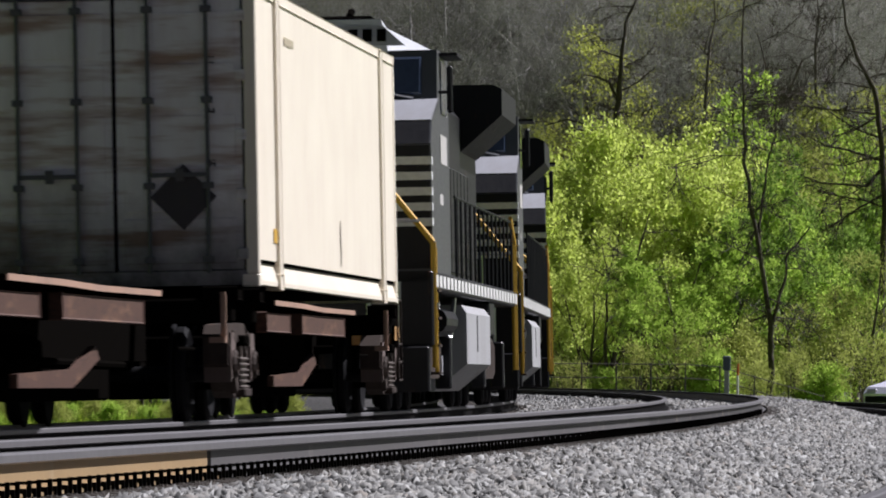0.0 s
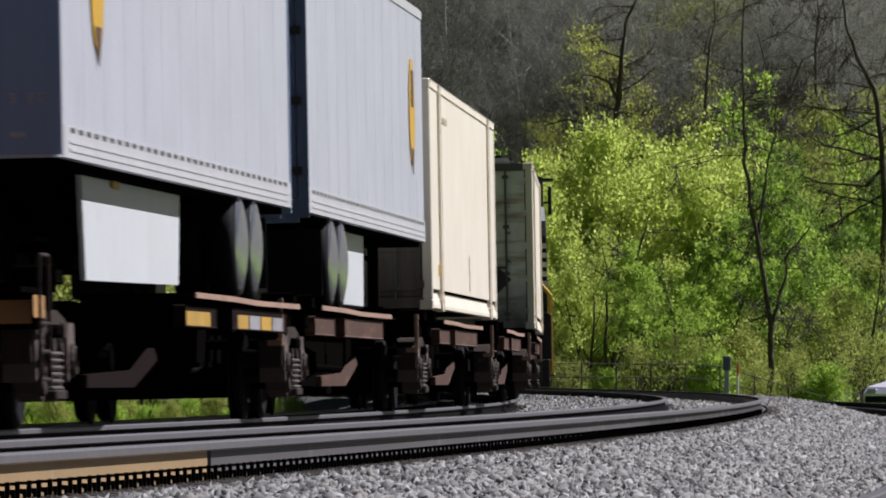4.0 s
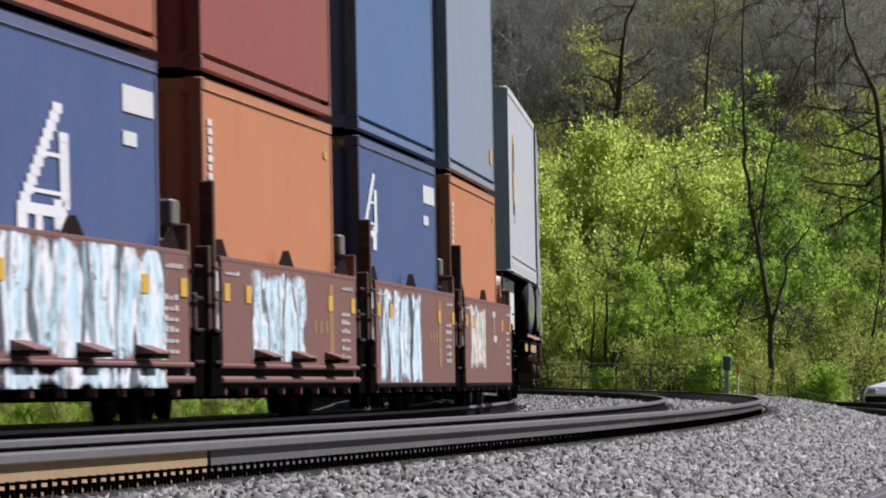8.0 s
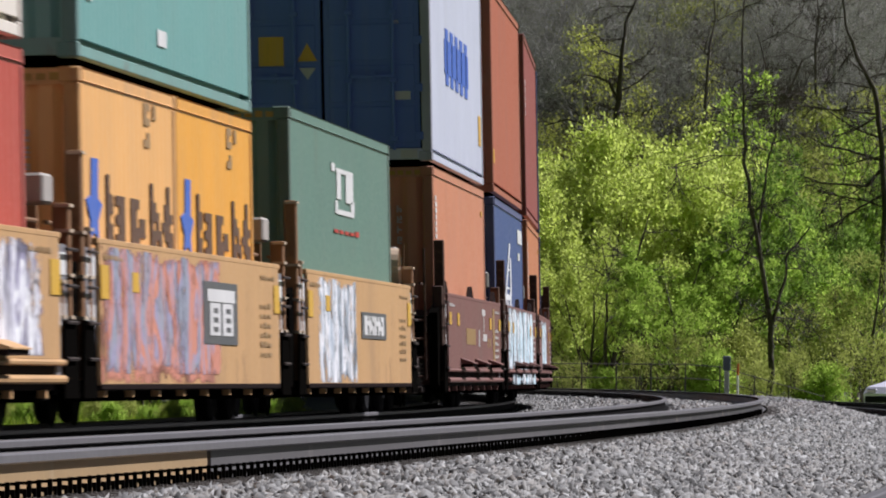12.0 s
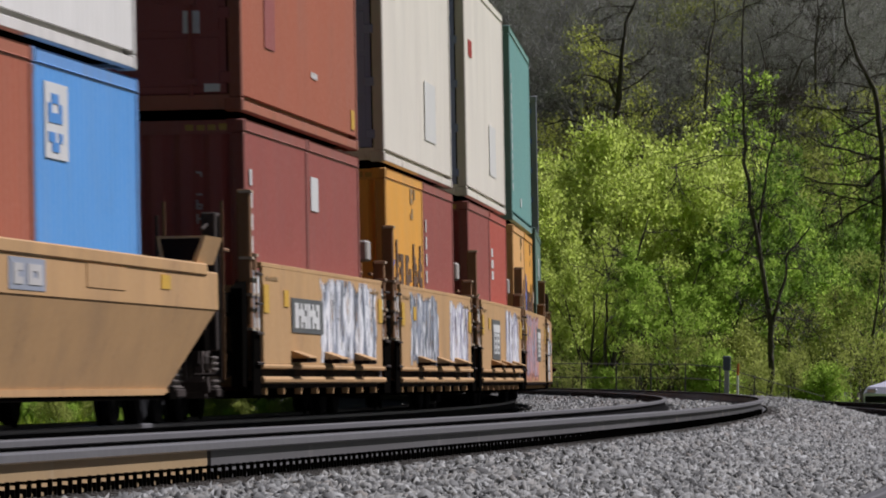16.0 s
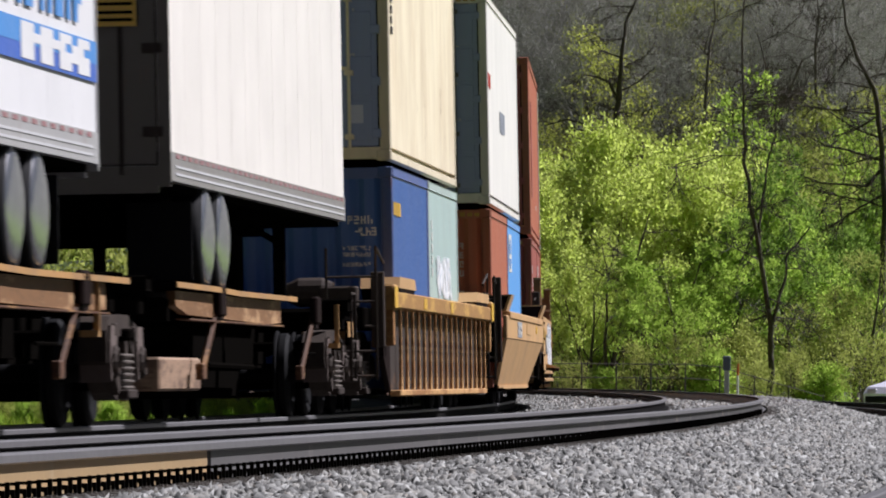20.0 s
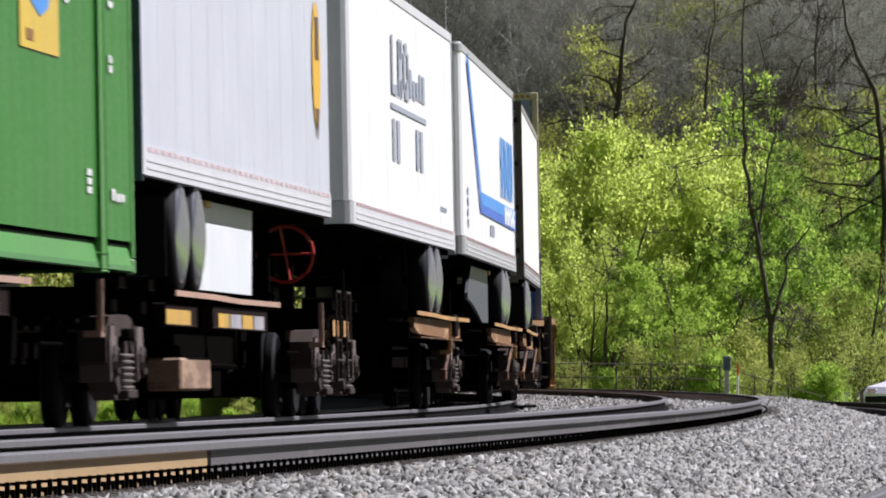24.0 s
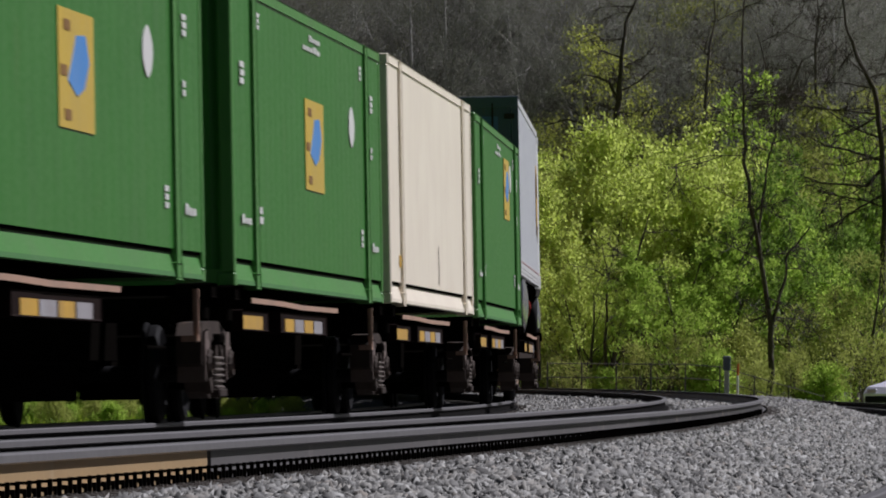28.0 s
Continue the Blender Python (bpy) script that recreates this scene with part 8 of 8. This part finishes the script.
for z_ in (3.28, 3.34, 3.41):
    part("plate_line", Shape().box(-8.17, -8.164, -1.01, -.73, z_, z_ + .025), M_BLACK, trA)
trB = trailer("white trailer with an angled blue stripe", -141.3, 16.9, C_WHITE, True, [(1.2, 1.14), (2.9, 1.14), (2.9, 1.98), (-2.2, 1.98), (-3.6, 1.54), (-3.5, 1.46), (-2.2, 1.41), (-0.6, 1.30)], C_SKIRT_G, rail_mat=C_RAILG, nose_mat=C_WHITE, reefer=True, dots=M_DASH)
stripe = Shape()
strip(stripe, [(-7.2, 4.55), (-3.7, 2.68), (8.4, 2.66)], .14, -SIDE - .002)
part("blue_stripe", stripe, P_BLUE, trB, "angled blue stripe")
stripe = Shape()
strip(stripe, [(-6.9, 4.55), (-3.5, 2.81), (8.4, 2.81)], .17, -SIDE - .004)
part("blue_stripe", stripe, P_CYAN, trB)
tagged(part("lettering", blocks(STROKES_TALL, 3.3, 7.6, 3.0, 3.85, -SIDE - .002), P_CYAN, trB, "tall blue block strokes"), kind="stuff")
tagged(part("lettering_pale", blocks(("##.##.##.##", "#######.##.", "##.##.#####", "##.##.##.##"), 4.4, 8.0, 2.62, 2.88, -SIDE - .006), C_WHITE, trB, "pale strokes on the stripe"), kind="stuff")
mark(trB, "numbering", P_STEEL, -7.6, -7.0, 2.35, 2.9, 4, True, 23)
mark(trB, "small_writing", P_STEEL, -.5, 1.0, 2.35, 2.6, 3, False, 24)
trC = trailer("white trailer with dark lettering and vents", -160.6, 16.8, C_WHITE, True, nose_mat=C_WHITE, dots=M_DASH)
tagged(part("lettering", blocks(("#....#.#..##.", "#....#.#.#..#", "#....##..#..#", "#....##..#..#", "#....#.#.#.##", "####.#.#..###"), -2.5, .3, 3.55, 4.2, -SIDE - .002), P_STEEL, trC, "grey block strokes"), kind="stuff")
mark(trC, "lettering", P_STEEL, .5, 3.3, 3.60, 3.95, 5, False, 26)
mark(trC, "underline", P_STEEL, -2.6, 3.3, 3.38, 3.44)
for x in (-2.4, 1.5):
    mark(trC, "side_label", P_STEEL, x, x + .4, 2.8, 3.27)
    mark(trC, "side_label", P_STEEL, x + .7, x + 1.15, 2.8, 3.27)
mark(trC, "numbering", P_STEEL, 5.8, 7.0, 2.42, 2.5, 4)
sh = Shape()
for k in range(9):
    sh.box(-8.45 - .002, -8.45 + .03, -1.0, -.85, 3.0 + .17 * k, 3.11 + .17 * k)
tagged(part("nose_writing", sh, P_DARK, trB, "upright dark bars on the nose"), kind="stuff")

# third spine car: grey trailer, then domestic containers
spD = spine_unit(-180.0, -162.2, "brown spine car unit with yellow reflectors", (8.0, -8.9), patches=True, ends=(1,), bracket=False, deck_at=(-177.8, -169.1), boxes=((-175.3, -173.0),))
brake_wheel(spD, 7.5, -0.86, 1.62)
spine_unit(-196.9, -180.0, "brown spine car unit with yellow reflectors", (-8.45,), patches=True, bracket=False)
spine_unit(-214.1, -196.9, "brown spine car unit with yellow reflectors", (-8.6,), patches=True, bracket=False)
spine_unit(-231.6, -214.1, "brown spine car unit with yellow reflectors", (-8.6,), patches=True, bracket=False)
spine_unit(-249.9, -231.6, "brown spine car unit with yellow reflectors", (-8.9,), patches=True, bracket=False)
trD = trailer("pale grey trailer with a yellow side emblem", -179.6, 16.4, C_GREY, False, [(-3.6, 1.14), (2.0, 1.14), (2.2, 1.98), (-3.8, 1.98)], C_SKIRT, dots=coat("pink rivet marks", (.6, .42, .45)), nose_mat=C_NAVYD)
part("door_window", Shape().box(-8.245, -8.225, -.98, -.42, 3.85, 4.42, .01), C_STEEL, trD, "pale blue framed panel on the door")
part("rear_cap", Shape().box(-8.27, -8.21, -1.297, 1.297, 4.55, 4.73, .01), C_NAVYD, trD)
oval_emblem(trD, 6.7)


# Rails painted paler than the walls, for the stronger sun on their slope.
C_GREENRAIL = coat("sunlit paler green rails", (.07, .255, .05), dirt=.2)
C_EMBLEM = coat("faded yellow emblem", (.66, .46, .06), dirt=.3)


def green_box(s_rear, ex=-2.9, dz=-0.5):
    c = container("grass green container with a yellow emblem panel", s_rear, 16.15, 2.72, 1.18, C_GREEN, frame=C_GREENRAIL, flat=True)
    e2 = mark(c, "emblem_panel", C_EMBLEM, 1.9 + ex, 3.9 + ex, 2.70 + dz, 3.58 + dz, label="yellow emblem panel")
    part("emblem_shape", Shape().loft([[(2.4 + ex, q, 3.05 + dz), (2.9 + ex, q, 2.95 + dz), (3.3 + ex, q, 3.02 + dz), (3.6 + ex, q, 3.22 + dz), (3.4 + ex, q, 3.42 + dz), (2.9 + ex, q, 3.40 + dz), (2.7 + ex, q, 3.25 + dz)] for q in (-SIDE - .002, -SIDE - .008)]), P_CYAN, e2)
    for bx, bz in ((2.2, 3.42), (2.2, 2.76), (2.0, 3.08)):
        part("emblem_bar", Shape().box(bx + ex, bx + .36 + ex, -SIDE - .007, -SIDE - .002, bz + dz, bz + dz + .08), M_BROWNMARK, e2)
    part("white_disc", Shape().loft([[(4.35 + .34 * math.cos(a) * abs(math.cos(a)) ** .5, q, 3.32 + dz * .7 + .21 * math.sin(a)) for a in np.linspace(0, 2 * math.pi, 17)[:-1]] for q in (-SIDE + .004, -SIDE - .002)]), M_WHITE, c)
    sh = Shape()
    r = np.random.default_rng(3)
    for x0, x1, z0, z1, n, up in ((-7.4, -6.8, 2.98, 3.2, 3, True), (-5.8, -5.4, 3.53, 3.69, 3, True), (-1.1, .8, 3.55, 3.62, 5, False), (-.4, .8, 3.65, 3.72, 4, False), (-7.4, -6.5, 1.74, 1.83, 3, False),
                                  (-5.8, -5.3, 1.77, 1.95, 2, True), (5.35, 5.75, 3.5, 3.66, 3, True), (6.6, 7.2, 3.2, 3.4, 3, True), (5.3, 5.8, 1.75, 1.95, 3, True), (6.7, 7.5, 1.72, 1.82, 3, False), (6.6, 7.0, 2.7, 2.85, 2, True)):
        bars(sh, x0, x1, z0, z1, -SIDE + (.004 if abs(x0) < 5.5 else -.002), n, r, up, .007)
    tagged(part("stencilled_data", sh, M_WHITE, c), kind="stuff")
    part("lower_band", Shape().box(-7.9, 7.9, -SIDE - .004, -SIDE + .0, 1.20, 1.238), C_GREENL, c, "bottom lip in paler green for the sun on it")
    return c


M_BROWNMARK = coat("brown emblem marks", (.25, .12, .03), dirt=.1)
green_box(-196.4, 0.0, 0.0)
c3 = container("cream ribbed container between green ones", -213.7, 16.15, 2.75, 1.20, C_CREAM, flat=True)
part("smudge", strip(Shape(), [(.72, 1.52), (.78, 1.7), (.70, 1.82), (.74, 1.96)], .10, -SIDE + .004), P_SMUDGE, c3, "thin grey scrape")
mark(c3, "label", M_YELLOW, -6.6, -6.3, 1.62, 1.75)
green_box(-231.0)
green_box(-249.5)

motions()
